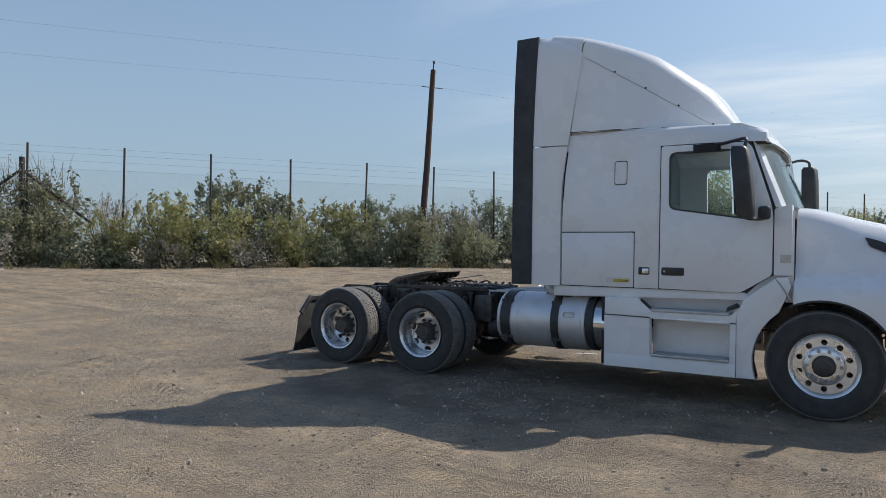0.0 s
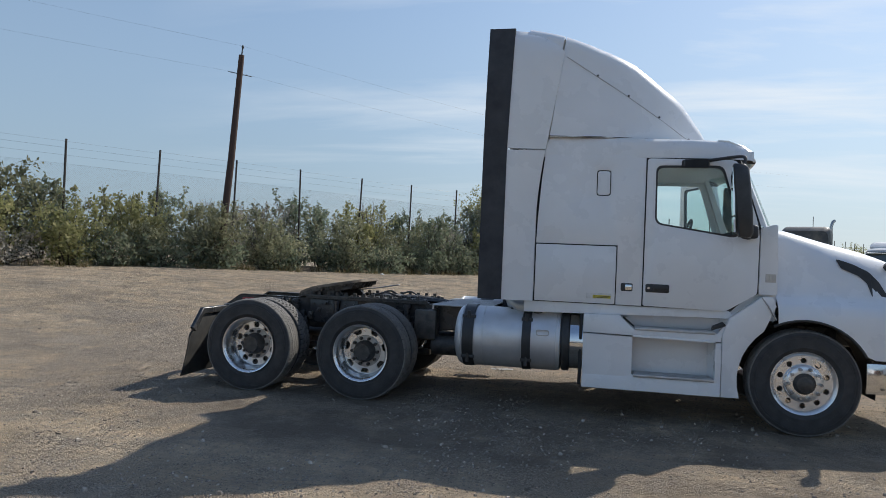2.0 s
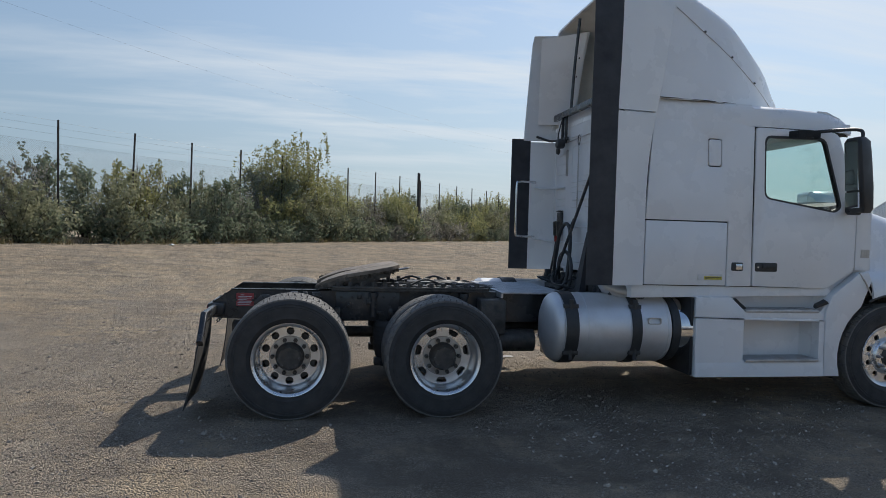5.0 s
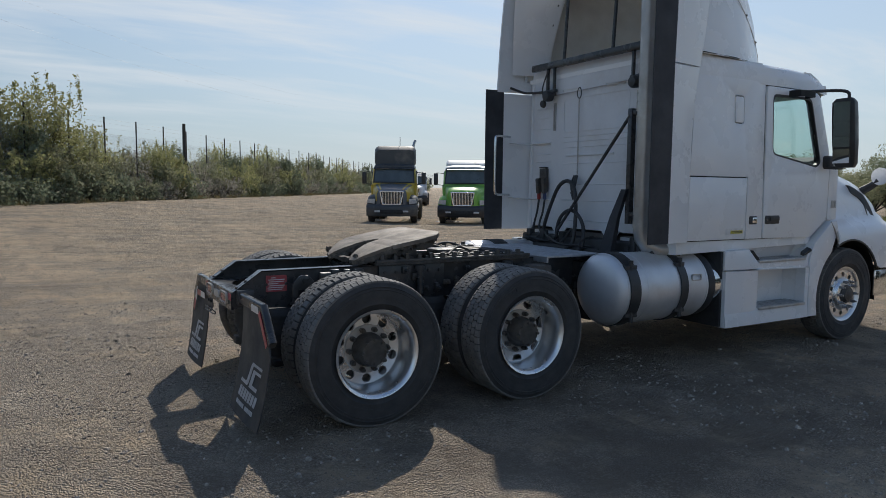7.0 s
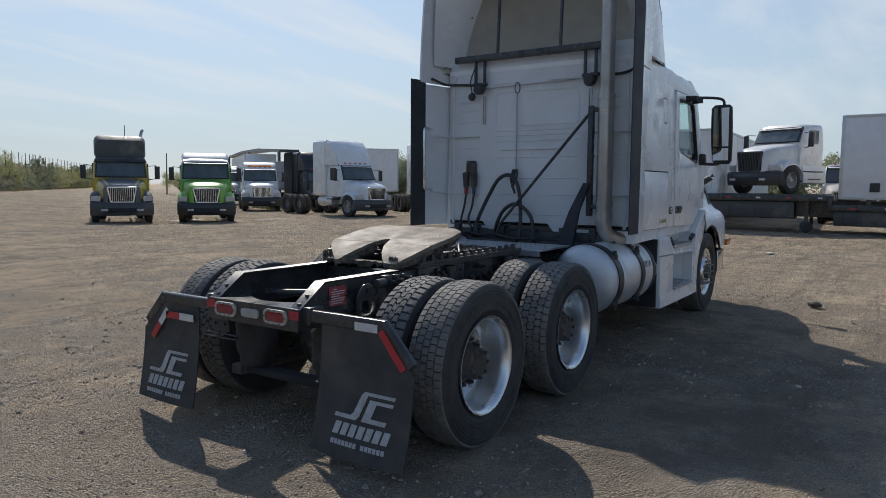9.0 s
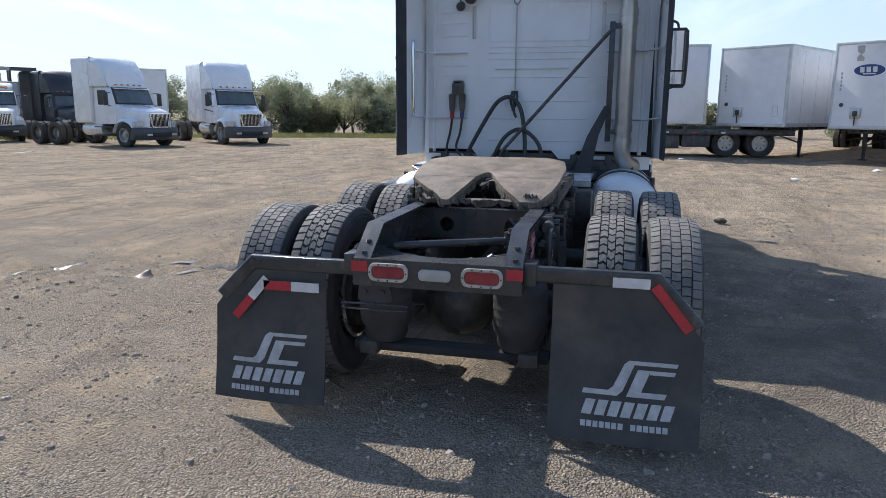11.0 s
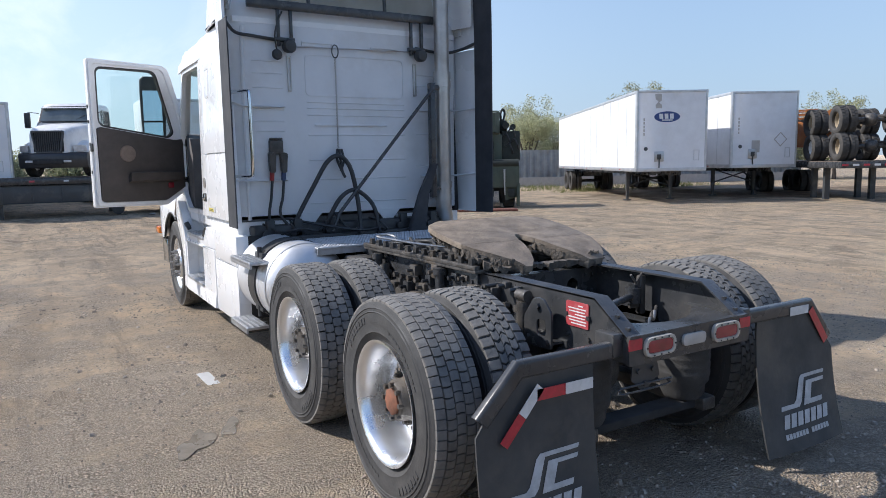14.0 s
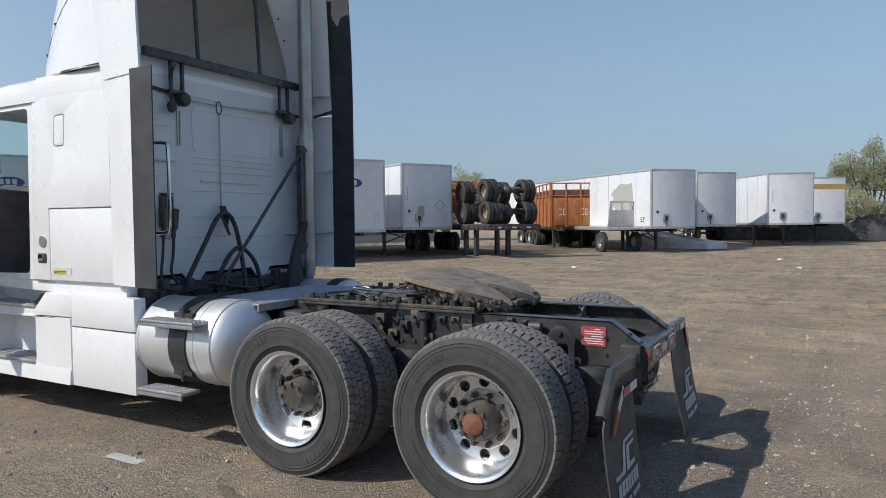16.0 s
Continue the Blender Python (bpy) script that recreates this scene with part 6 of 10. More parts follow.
# side extenders -----------------------------------------------------------------
for s in (-1, 1):
    for nm, z0, z1 in (("side_extender", 1.15, 2.695), ("upper_side_extender", 2.71, 3.95)):
        bm = B()
        secs = []
        zs = [z0 + (z1 - z0) * k / 16 for k in range(17)]
        for z in zs:
            xf = 3.118 + (0.10 * ((z - 1.9) / 0.95) ** 2 if 1.9 < z < 2.85 else (0.10 if z >= 2.85 else 0.0)) + (0.15 * (z - 2.85) / 1.0 if z > 2.85 else 0)
            xr = 2.77 + 0.04 * max(0, z - 2.7) if s < 0 else 2.72 if z < 2.705 else 2.65 + 0.055 * (z - 2.7)
            out = 0.0 if s < 0 else 0.03          # the driver's side stands out further
            inn = 0.0 if z < 3.0 else 0.05 * ((z - 3.0)) ** 2
            if z > 3.85:
                inn += 0.10 * (1 - math.sqrt(max(0.0, 1 - ((z - 3.85) / 0.12) ** 2)))
            if z > 3.75:
                xf = min(xf, 3.36 - 1.9 * (z - 3.75))
            secs.append([(xr, s * (1.195 + out - inn), z), (xf - 0.02, s * (1.15 - inn), z), (xf, s * (1.14 - inn), z), (xf, s * (1.11 - inn), z), (xr, s * (1.175 + out - inn), z)])
        loft(bm, secs)
        part(nm, bm, WHITE, truck)
    bm = B()
    zt = 3.96 if s < 0 else 2.73
    xa, xb, ys = (2.555, 2.80, 1.20) if s < 0 else (2.508, 2.735, 1.236)
    secs = []
    for k in range(15):
        z = 1.15 + (zt - 1.15) * k / 14
        inn, up = 0.05 * max(0.0, z - 3.0) ** 2, max(0.0, z - 2.7)
        secs.append([(xa + 0.012 * up, s * (ys - inn), z), (xb + 0.03 * up, s * (ys + 0.003 - inn), z), (xb + 0.03 * up, s * (ys - 0.035 - inn), z), (xa + 0.012 * up, s * (ys - 0.01 - inn), z)])
    loft(bm, secs)
    part("extender_rubber", bm, STRIP, truck, "black rubber trailing edge strip")
    # brackets between wall and extender
    for z in (2.12, 1.50):
        bm = B()
        tube(bm, [(3.0, s * 0.66, z), (2.985, s * 0.8, z), (2.985, s * 0.95, z), (2.95, s * 1.05, z), (2.80, s * 1.17, z + 0.02)], 0.028, 8, flat=0.3)
        part("extender_bracket", bm, WHITE_WALL, truck)
# grab rail on the left extender's inside
bm = B()
tube(bm, smooth_path([(2.80, 1.16, 1.545), (2.66, 1.11, 1.545), (2.575, 1.085, 1.55), (2.545, 1.08, 1.59), (2.54, 1.08, 1.85), (2.545, 1.08, 2.16), (2.575, 1.085, 2.20), (2.66, 1.11, 2.205), (2.80, 1.16, 2.205)], 6), 0.014, 10)
part("grab_rail", bm, CHROME, truck, "chrome grab rail")

# roof fairing -------------------------------------------------------------------
PROF = [(2.75, 4.04, 1.14), (2.93, 4.02, 1.14), (3.25, 3.955, 1.135), (3.56, 3.875, 1.125), (3.865, 3.775, 1.085), (4.07, 3.69, 1.01), (4.175, 3.625, 0.965), (4.37, 3.475, 0.87), (4.485, 3.40, 0.80), (4.58, 3.325, 0.735), (4.67, 3.22, 0.67), (4.76, 3.08, 0.60), (4.83, 2.95, 0.53), (4.87, 2.855, 0.46)]


def fairing_section(x, zt, hw, t=0.0, base=2.84):
    """Arch across the truck at x: side walls leaning in, rounded shoulder, crowned top."""
    zt, hw = zt - t, hw - t
    h = max(zt - base, 0.02)
    r = min(0.13 + 0.10 * min(max((x - 3.3) / 0.9, 0.0), 1.0), h * 0.7)
    lean = 0.035 + 0.07 * min(max((x - 3.36) / 0.4, 0.0), 1.0)
    pts = [(hw, base), (hw - lean * 0.4 * h, base + (h - r) * 0.5), (hw - lean * h, base + h - r)]
    for k in range(1, 7):
        a = radians(90 * k / 6)
        pts.append((hw - lean * h - r * 1.1 * (1 - math.cos(a)), base + h - r + r * 0.93 * math.sin(a)))
    pts += [((hw - lean * h - r * 1.1) * 0.5, zt + 0.015), (0.0, zt + 0.025)]
    full = pts + [(-y, z) for y, z in pts[-2::-1]]
    return [(x, -y, z) for y, z in full]


def fairing_at(x):
    for (a, za, wa), (b, zb, wb) in zip(PROF, PROF[1:]):
        if a <= x <= b:
            k = (x - a) / (b - a)
            return za + (zb - za) * k, wa + (wb - wa) * k
    return PROF[-1][1:]


xs_rear = [2.98, 3.05, 3.12, 3.2, 3.28, 3.345]
xs_front = [3.365, 3.45, 3.6, 3.7, 3.8, 3.95, 4.07, 4.22, 4.37, 4.48, 4.58, 4.66, 4.72, 4.76, 4.80, 4.84, 4.87]
for nm, xs in (("fairing_rear", xs_rear), ("roof_fairing", xs_front)):
    bm = B()
    outer = [fairing_section(x - (0.0 if nm == "fairing_rear" and x < 3.3 else 0.0), *fairing_at(x)) for x in xs]
    inner = [fairing_section(x, *fairing_at(x), t=0.018) for x in xs]
    ro = [[bm.verts.new(p) for p in r] for r in outer]
    ri = [[bm.verts.new(p) for p in r] for r in inner]
    for g in (ro, ri):
        for a, b in zip(g, g[1:]):
            for k in range(len(a) - 1):
                bm.faces.new((a[k], a[k + 1], b[k + 1], b[k]))
    for a, b in ((ro[0], ri[0]), (ro[-1], ri[-1])):
        for k in range(len(a) - 1):
            bm.faces.new((a[k], a[k + 1], b[k + 1], b[k]))
    for g in zip(zip(ro, ro[1:]), zip(ri, ri[1:])):
        (a, b), (c, d) = g
        for k in (0, -1):
            bm.faces.new((a[k], b[k], d[k], c[k]))
    # the seam leans: shear the rows by height
    for v in bm.verts:
        if nm == "fairing_rear" or v.co.x < 3.37:
            w = max(0.0, min(1.0, (v.co.x - 2.98) / 0.38))
            v.co.x -= 0.14 * w * (1 - min(1.0, (v.co.z - 2.84) / 1.1))
    part(nm, bm, WHITE, truck, "white moulded roof fairing, hollow behind" if nm == "roof_fairing" else "")
# beige lining that closes the hollow in front
bm = B()
lin = [fairing_section(x, *fairing_at(x), t=t) for x, t in ((3.0, 0.03), (3.2, 0.035), (3.4, 0.05), (3.7, 0.08), (4.0, 0.14), (4.2, 0.25), (4.3, 0.42))]
rows = [[bm.verts.new(p) for p in r] for r in lin]
for a, b in zip(rows, rows[1:]):
    for k in range(len(a) - 1):
        bm.faces.new((a[k], a[k + 1], b[k + 1], b[k]))
bm.faces.new(rows[-1])
part("fairing_lining", bm, LINER, truck, "bare beige fibreglass inside of the fairing")
bm = B()
box(bm, 3.0, 4.18, -1.06, 1.06, 2.80, 2.845)
part("sleeper_roof", bm, WHITE, truck)
# inner wings beside the hollow
for s in (-1, 1):
    bm = B()
    secs = []
    for z, yi in ((2.90, 1.02), (3.0, 0.995), (3.2, 0.95), (3.4, 0.88), (3.6, 0.80), (3.72, 0.74), (3.8, 0.70), (3.86, 0.66), (3.91, 0.63)):
        inn = 0.05 * max(0.0, z - 3.0) ** 2 + (0.10 * (1 - math.sqrt(1 - ((z - 3.85) / 0.12) ** 2)) if z > 3.85 else 0.0)
        secs.append([(2.80, s * (1.135 - inn), z), (3.20, s * yi, z), (3.225, s * yi, z), (3.225, s * (1.09 - inn), z)])
    loft(bm, secs)
    wing = part("fairing_wing", bm, WHITE, truck)
    for z, yi in ((3.05, 0.99), (3.25, 0.94), (3.45, 0.865), (3.65, 0.785)):
        bm = B()
        dots(bm, [(3.175, s * (yi + 0.02), z)], 0.012, -0.012, "x", 8)
        part("wing_rivet", bm, SEAM, wing)
for s in (-1, 1):
    # slanting joint with its bolts, along the fairing's side
    bm = B()
    pts = []
    for k in range(9):
        x = 3.37 + 1.27 * k / 8
        z = 3.67 - 0.79 * k / 8
        zt, hw = fairing_at(x)
        sec = fairing_section(x, zt, hw)
        best = min((p for p in sec if p[1] * s > 0.4), key=lambda p: abs(p[2] - z))
        cand = [p for p in sec if p[1] * s > 0.4]
        cand.sort(key=lambda p: p[2])
        y = best[1]
        for a, b in zip(cand, cand[1:]):
            if a[2] <= z <= b[2]:
                y = a[1] + (b[1] - a[1]) * (z - a[2]) / max(b[2] - a[2], 1e-5)
        pts.append((x, y + s * 0.002, z))
    tube(bm, pts, 0.0035, 6)
    part("fairing_joint", bm, PIPE, truck)
    for p in (pts[2], pts[4], pts[6], pts[8]):
        bm = B()
        dots(bm, [(p[0], p[1], p[2] + 0.015)], 0.011, s * 0.006, "y", 8)
        part("joint_bolt", bm, SEAM, truck)
    # joint between fairing and cab
    bm = B()
    tube(bm, [(3.22, s * 1.135, 2.848), (3.7, s * 1.112, 2.845), (4.0, s * 1.04, 2.848), (4.2, s * 0.955, 2.852), (4.5, s * 0.79, 2.856), (4.86, s * 0.45, 2.862)], 0.0045, 6)
    part("fairing_seal", bm, SEAM, truck)

# hood and fenders ----------------------------------------------------------------
HOOD = [(5.455, 2.0, 0.0), (5.60, 1.985, 0.0), (5.98, 1.875, 0.0), (6.29, 1.797, 0.0), (6.45, 1.745, 0.01), (6.60, 1.69, 0.03), (6.72, 1.625, 0.07), (6.82, 1.54, 0.13), (6.90, 1.40, 0.22), (6.94, 1.20, 0.30)]


def hood_at(x):
    for a, b in zip(HOOD, HOOD[1:]):
        if a[0] <= x <= b[0]:
            k = (x - a[0]) / (b[0] - a[0])
            return a[1] + (b[1] - a[1]) * k, a[2] + (b[2] - a[2]) * k
    return HOOD[-1][1:]


def arch_z(x):
    d = 0.36 - (x - 5.70) ** 2
    z = 0.50 + math.sqrt(d) if d > 0 else 0.0
    return max(z, 0.765) if x > 5.70 else z


def hood_half(x):
    zt, n = hood_at(x)
    g = 1 - n * 0.9
    return [(0.0, zt + 0.015), (0.40 * g, zt + 0.01), (0.66 * g, zt - 0.015), (0.78 * g, zt - 0.06), (0.85 * g, zt - 0.14), (0.905 * g, min(zt - 0.2, 1.68)), (0.955 * g, min(zt - 0.3, 1.48)), (0.985 * g, 1.36 - 0.2 * n), (1.03 * g, 1.305 - 0.22 * n), (1.11 * g, 1.265 - 0.25 * n), (1.155 * g, 1.215 - 0.27 * n), (1.175 * g, 1.14 - 0.2 * n), (1.18 * g, (1.14 - 0.2 * n + arch_z(x)) / 2), (1.18 * g, arch_z(x))]


bm = B()
xs = [5.455, 5.47, 5.52, 5.58, 5.64, 5.70, 5.76, 5.82, 5.88, 5.94, 6.0, 6.06, 6.12, 6.17, 6.20, 6.22, 6.3, 6.38, 6.46, 6.54, 6.62, 6.68, 6.74, 6.80, 6.85, 6.90, 6.94]
rows = []
for x in xs:
    h = hood_half(x)
    rows.append([(x, y, z) for y, z in h[::-1]] + [(x, -y, z) for y, z in h[1:]])
vr = [[bm.verts.new(p) for p in r] for r in rows]
for a, b in zip(vr, vr[1:]):
    for k in range(len(a) - 1):
        bm.faces.new((a[k], a[k + 1], b[k + 1], b[k]))
bm.faces.new(vr[-1])
bmesh.ops.recalc_face_normals(bm, faces=bm.faces[:])
bmesh.ops.solidify(bm, geom=bm.faces[:], thickness=0.02)
hood = part("hood", bm, WHITE, truck, "white sloping hood with flared fenders, shut", smooth=50)
for s in (-1, 1):
    # black air intake set into the hood's side
    bm = B()
    o = [(6.02, 1.70), (6.16, 1.655), (6.30, 1.585), (6.385, 1.49), (6.47, 1.335), (6.525, 1.225), (6.34, 1.285), (6.32, 1.35), (6.28, 1.48), (6.21, 1.545), (6.06, 1.61)]
    fr = []
    for (x, z) in rounded(o, 0.02, 3):
        zt, n = hood_at(x)
        g = 1 - n * 0.9
        k = (z - 1.36) / 0.32
        y = (0.985 + (0.905 - 0.985) * max(0.0, min(1.15, k))) * g
        fr.append((x, s * (y + 0.008), z))
    f1 = [bm.verts.new(p) for p in fr]
    f2 = [bm.verts.new((p[0], p[1] - s * 0.04, p[2])) for p in fr]
    bm.faces.new(f1)
    for k in range(len(f1)):
        bm.faces.new((f1[k], f1[(k + 1) % len(f1)], f2[(k + 1) % len(f2)], f2[k]))
    bmesh.ops.triangulate(bm, faces=bm.faces[:])
    part("hood_intake", bm, BLACK, hood, "black moulded side air intake", smooth=0)
    # black arch lip and inner arch
    bm = B()
    tube(bm, [(x, s * 1.17, z) for x, z in [(q[0], q[1]) for q in arc(5.70, 0.5, 0.60, 118, 28, 14)]], 0.014, 8)
    part("arch_lip", bm, BLACK, hood)
    bm = B()
    a1 = [(5.70 + 0.635 * math.cos(radians(a)), 0.5 + 0.635 * math.sin(radians(a))) for a in range(200, -25, -15)]
    loft(bm, [[(x, s * 1.12, z), (x, s * 0.70, z)] for x, z in a1], close=False)
    bmesh.ops.solidify(bm, geom=bm.faces[:], thickness=0.01)
    part("wheel_arch_liner", bm, BLACK, truck)
    # headlamp, bumper corner and hood mirror
    bm = B()
    fr = []
    for (x, z) in rounded([(6.455, 1.155), (6.60, 1.13), (6.80, 1.02), (6.84, 0.86), (6.66, 0.80), (6.58, 0.80)], 0.03, 3):
        zt, n = hood_at(x)
        fr.append((x, s * (1.188 * (1 - n * 0.9)), z))
    f1 = [bm.verts.new(p) for p in fr]
    f2 = [bm.verts.new((p[0], p[1] - s * 0.05, p[2])) for p in fr]
    bm.faces.new(f1)
    for k in range(len(f1)):
        bm.faces.new((f1[k], f1[(k + 1) % len(f1)], f2[(k + 1) % len(f2)], f2[k]))
    hl = part("headlamp", bm, WHITEREF, hood, "clear headlamp with amber marker", smooth=0)
    bm = B()
    box(bm, 6.59, 6.80, min(s * 1.10, s * 1.192), max(s * 1.10, s * 1.192), 0.79, 0.875, 0.01)
    part("amber_marker", bm, AMBER, hl)
    bm = B()
    tube(bm, smooth_path([(6.52, s * 0.80, 1.63), (6.52, s * 0.92, 1.70), (6.50, s * 1.0, 1.76)], 5), [0.05 - 0.0014 * k for k in range(11)], 8)
    ha = part("hood_mirror_arm", bm, BLACK, hood)
    bm = B()
    lathe(bm, [(0.0, 6.56), (0.05, 6.555), (0.085, 6.53), (0.10, 6.49), (0.10, 6.475), (0.0, 6.475)], "x", (0, s * 1.02, 1.80), 20)
    part("hood_mirror", bm, CHROME, ha)
# front of the hood: grille behind a frame
bm = B()
for k in range(11):
    box(bm, 6.95, 6.975, -0.48, 0.48, 0.80 + 0.045 * k, 0.825 + 0.045 * k, 0.004)
box(bm, 6.945, 6.96, -0.5, 0.5, 0.76, 1.33)
part("grille", bm, CHROME, hood)
bm = B()
secs = []
for k in range(15):
    y = -1.15 + 2.3 * k / 14
    x = 6.99 - 0.42 * abs(y / 1.15) ** 3.5
    secs.append([(x, y, 0.45), (x, y, 0.735), (x - 0.05, y, 0.745), (x - 0.05, y, 0.44)])
loft(bm, secs)
for s in (-1, 1):
    box(bm, 6.235, 6.56, min(s * 1.135, s * 1.155), max(s * 1.135, s * 1.155), 0.45, 0.735, 0.006)
part("front_bumper", bm, CHROME, truck, "dusty chrome front bumper")
bm = B()
box(bm, 5.6, 6.5, -0.35, 0.35, 0.8, 1.6, 0.05)
box(bm, 6.5, 6.75, -0.45, 0.45, 0.75, 1.5, 0.03)
part("engine", bm, GREASE, truck)
bm = B()
cyl(bm, (FRONT_AXLE, -0.85, 0.47), (FRONT_AXLE, 0.85, 0.47), 0.06, 14)
part("front_axle", bm, GREASE, truck)

# white cowl behind the seams between cab, hood and fender
for s in (-1, 1):
    bm = B()
    plate(bm, [(4.97, 1.07), (5.45, 1.07), (5.45, 1.95), (5.32, 1.95), (5.32, 1.42)] if s < 0 else [(5.34, 1.07), (5.45, 1.07), (5.45, 1.95), (5.34, 1.95)], [], "y", s * 1.05, s * 1.068)
    part("cowl_panel", bm, WHITE, truck)

# skirts, steps ------------------------------------------------------------------
for s in (-1, 1):
    xr = 3.635 if s < 0 else 2.86
    lo = arc(5.70, 0.50, 0.60, 118, 197, 8)
    # rear half of the front fender, sweeping down into the skirt
    bm = B()
    o = [(5.02, 1.08), (5.22, 1.235), (5.31, 1.305), (5.40, 1.31), (5.435, 1.22)] + lo[1:] + [(5.135, 0.318), (4.96, 0.318), (4.96, 0.93)]
    plate(bm, o, [], "y", s * 1.08, s * 1.172, 0.02)
    part("fender_skirt", bm, WHITE, truck)
    bm = B()
    tube(bm, [(5.30, s * 1.165, 1.30), (5.36, s * 1.175, 1.22), (5.435, s * 1.178, 1.09)], 0.008, 8)
    part("fender_joint", bm, PIPE, truck)
    # main skirt with a step well
    z1 = 1.05
    well = rounded([(4.12, 0.47), (4.90, 0.465), (4.90, 0.855), (4.12, 0.865)], 0.02, 3)
    up = [(xr if s < 0 else 3.64, 0.865), (4.955, 0.845), (4.955, 0.93), (4.905, 0.925), (4.135, 0.925), (3.99, 1.055), (3.64, z1)]
    bm = B()
    plate(bm, up, [], "y", s * 1.06, s * 1.155, 0.012)
    part("upper_skirt", bm, WHITE, truck)
    bm = B()
    plate(bm, [(3.64, 0.32), (4.955, 0.318), (4.955, 0.838), (3.64, 0.857)], [well[::-1]], "y", s * 1.06, s * 1.165, 0.012)
    # flared foot
    loft(bm, [[(x, s * 1.165, 0.45), (x, s * 1.175, 0.40), (x, s * 1.178, 0.32), (x, s * 1.10, 0.32)] for x in (3.645, 4.0, 4.1, 4.92, 4.95)])
    part("lower_skirt", bm, WHITE, truck)
    if s > 0:
        for nm, z0, z2, z3 in (("rear_upper_skirt", 0.80, 1.05, 1.06), ("rear_lower_skirt", 0.32, 0.785, 0.79)):
            bm = B()
            plate(bm, rounded([(xr, z0), (3.63, z0), (3.63, z3), (xr, z2)], 0.01, 2), [], "y", 1.06, 1.16, 0.01)
            part(nm, bm, WHITE, truck)
        bm = B()
        box(bm, xr, xr + 0.03, 0.55, 1.06, 0.35, 1.05)
        part("skirt_end", bm, SEAM, truck)
    bm = B()
    box(bm, 4.10, 4.93, min(s * 0.90, s * 0.93), max(s * 0.90, s * 0.93), 0.42, 0.92)
    box(bm, 4.10, 4.93, min(s * 0.90, s * 1.10), max(s * 0.90, s * 1.10), 0.42, 0.455)
    loft(bm, [[(4.86, s * 0.92, z), (4.93, s * 1.10, z), (4.93, s * 0.92, z)] for z in (0.455, 0.86)])
    part("step_well", bm, WHITE, truck)
    bm = B()
    loft(bm, [[(x, s * 1.09, 1.10), (x, s * 1.0, 1.06), (x, s * 0.94, 0.90), (x, s * 0.90, 0.90), (x, s * 0.90, 1.10)] for x in (3.70, 4.2, 4.9, 5.12)])
    loft(bm, [[(4.90, s * 0.93, z), (5.10, s * 1.15, z + 0.02), (5.12, s * 0.93, z)] for z in (0.90, 1.09)])
    part("step_back", bm, WHITE, truck)
    for z, ya, yb in ((0.455, 0.93, 1.185), (0.915, 0.93, 1.165)):
        bm = B()
        box(bm, 4.14, 4.895, min(s * ya, s * yb), max(s * ya, s * yb), z, z + 0.028, 0.005)
        for i in range(34):
            for j in range(4):
                x, y = 4.155 + i * 0.0215, s * (ya + 0.05 + j * 0.05)
                box(bm, x, x + 0.013, y - 0.012, y + 0.012, z + 0.028, z + 0.034)
        part("step_tread", bm, TREAD, truck, "ribbed aluminium step tread")
    # rubber grab pad above the steps, with a second one behind
    bm = B()
    loft(bm, [[(4.86, s * 1.155, 0.955), (4.99, s * 1.165, 1.005), (4.99, s * 1.13, 1.02), (4.86, s * 1.12, 0.97)], [(4.87, s * 1.16, 0.98), (4.97, s * 1.168, 1.03), (4.96, s * 1.13, 1.045), (4.87, s * 1.12, 1.0)]])
    loft(bm, [[(4.02, s * 1.157, 1.03), (4.125, s * 1.157, 0.945), (4.125, s * 1.12, 0.945), (4.02, s * 1.12, 1.03)], [(4.03, s * 1.163, 1.045), (4.14, s * 1.163, 0.955), (4.14, s * 1.12, 0.955), (4.03, s * 1.12, 1.045)]])
    part("step_grip", bm, BLACK, truck)
    # top deck of the fairing
    bm = B()
    loft(bm, [[(x, s * 0.95, 0.925 if 4.13 < x < 4.91 else 1.045), (x, s * 1.15, 0.915 if 4.13 < x < 4.91 else 1.035), (x, s * 1.15, 0.89), (x, s * 0.95, 0.89)] for x in (3.64 if s < 0 else 2.87, 3.99, 4.135, 4.905, 5.0, 5.08)])
    part("skirt_top", bm, WHITE, truck)

# fuel tanks -----------------------------------------------------------------------


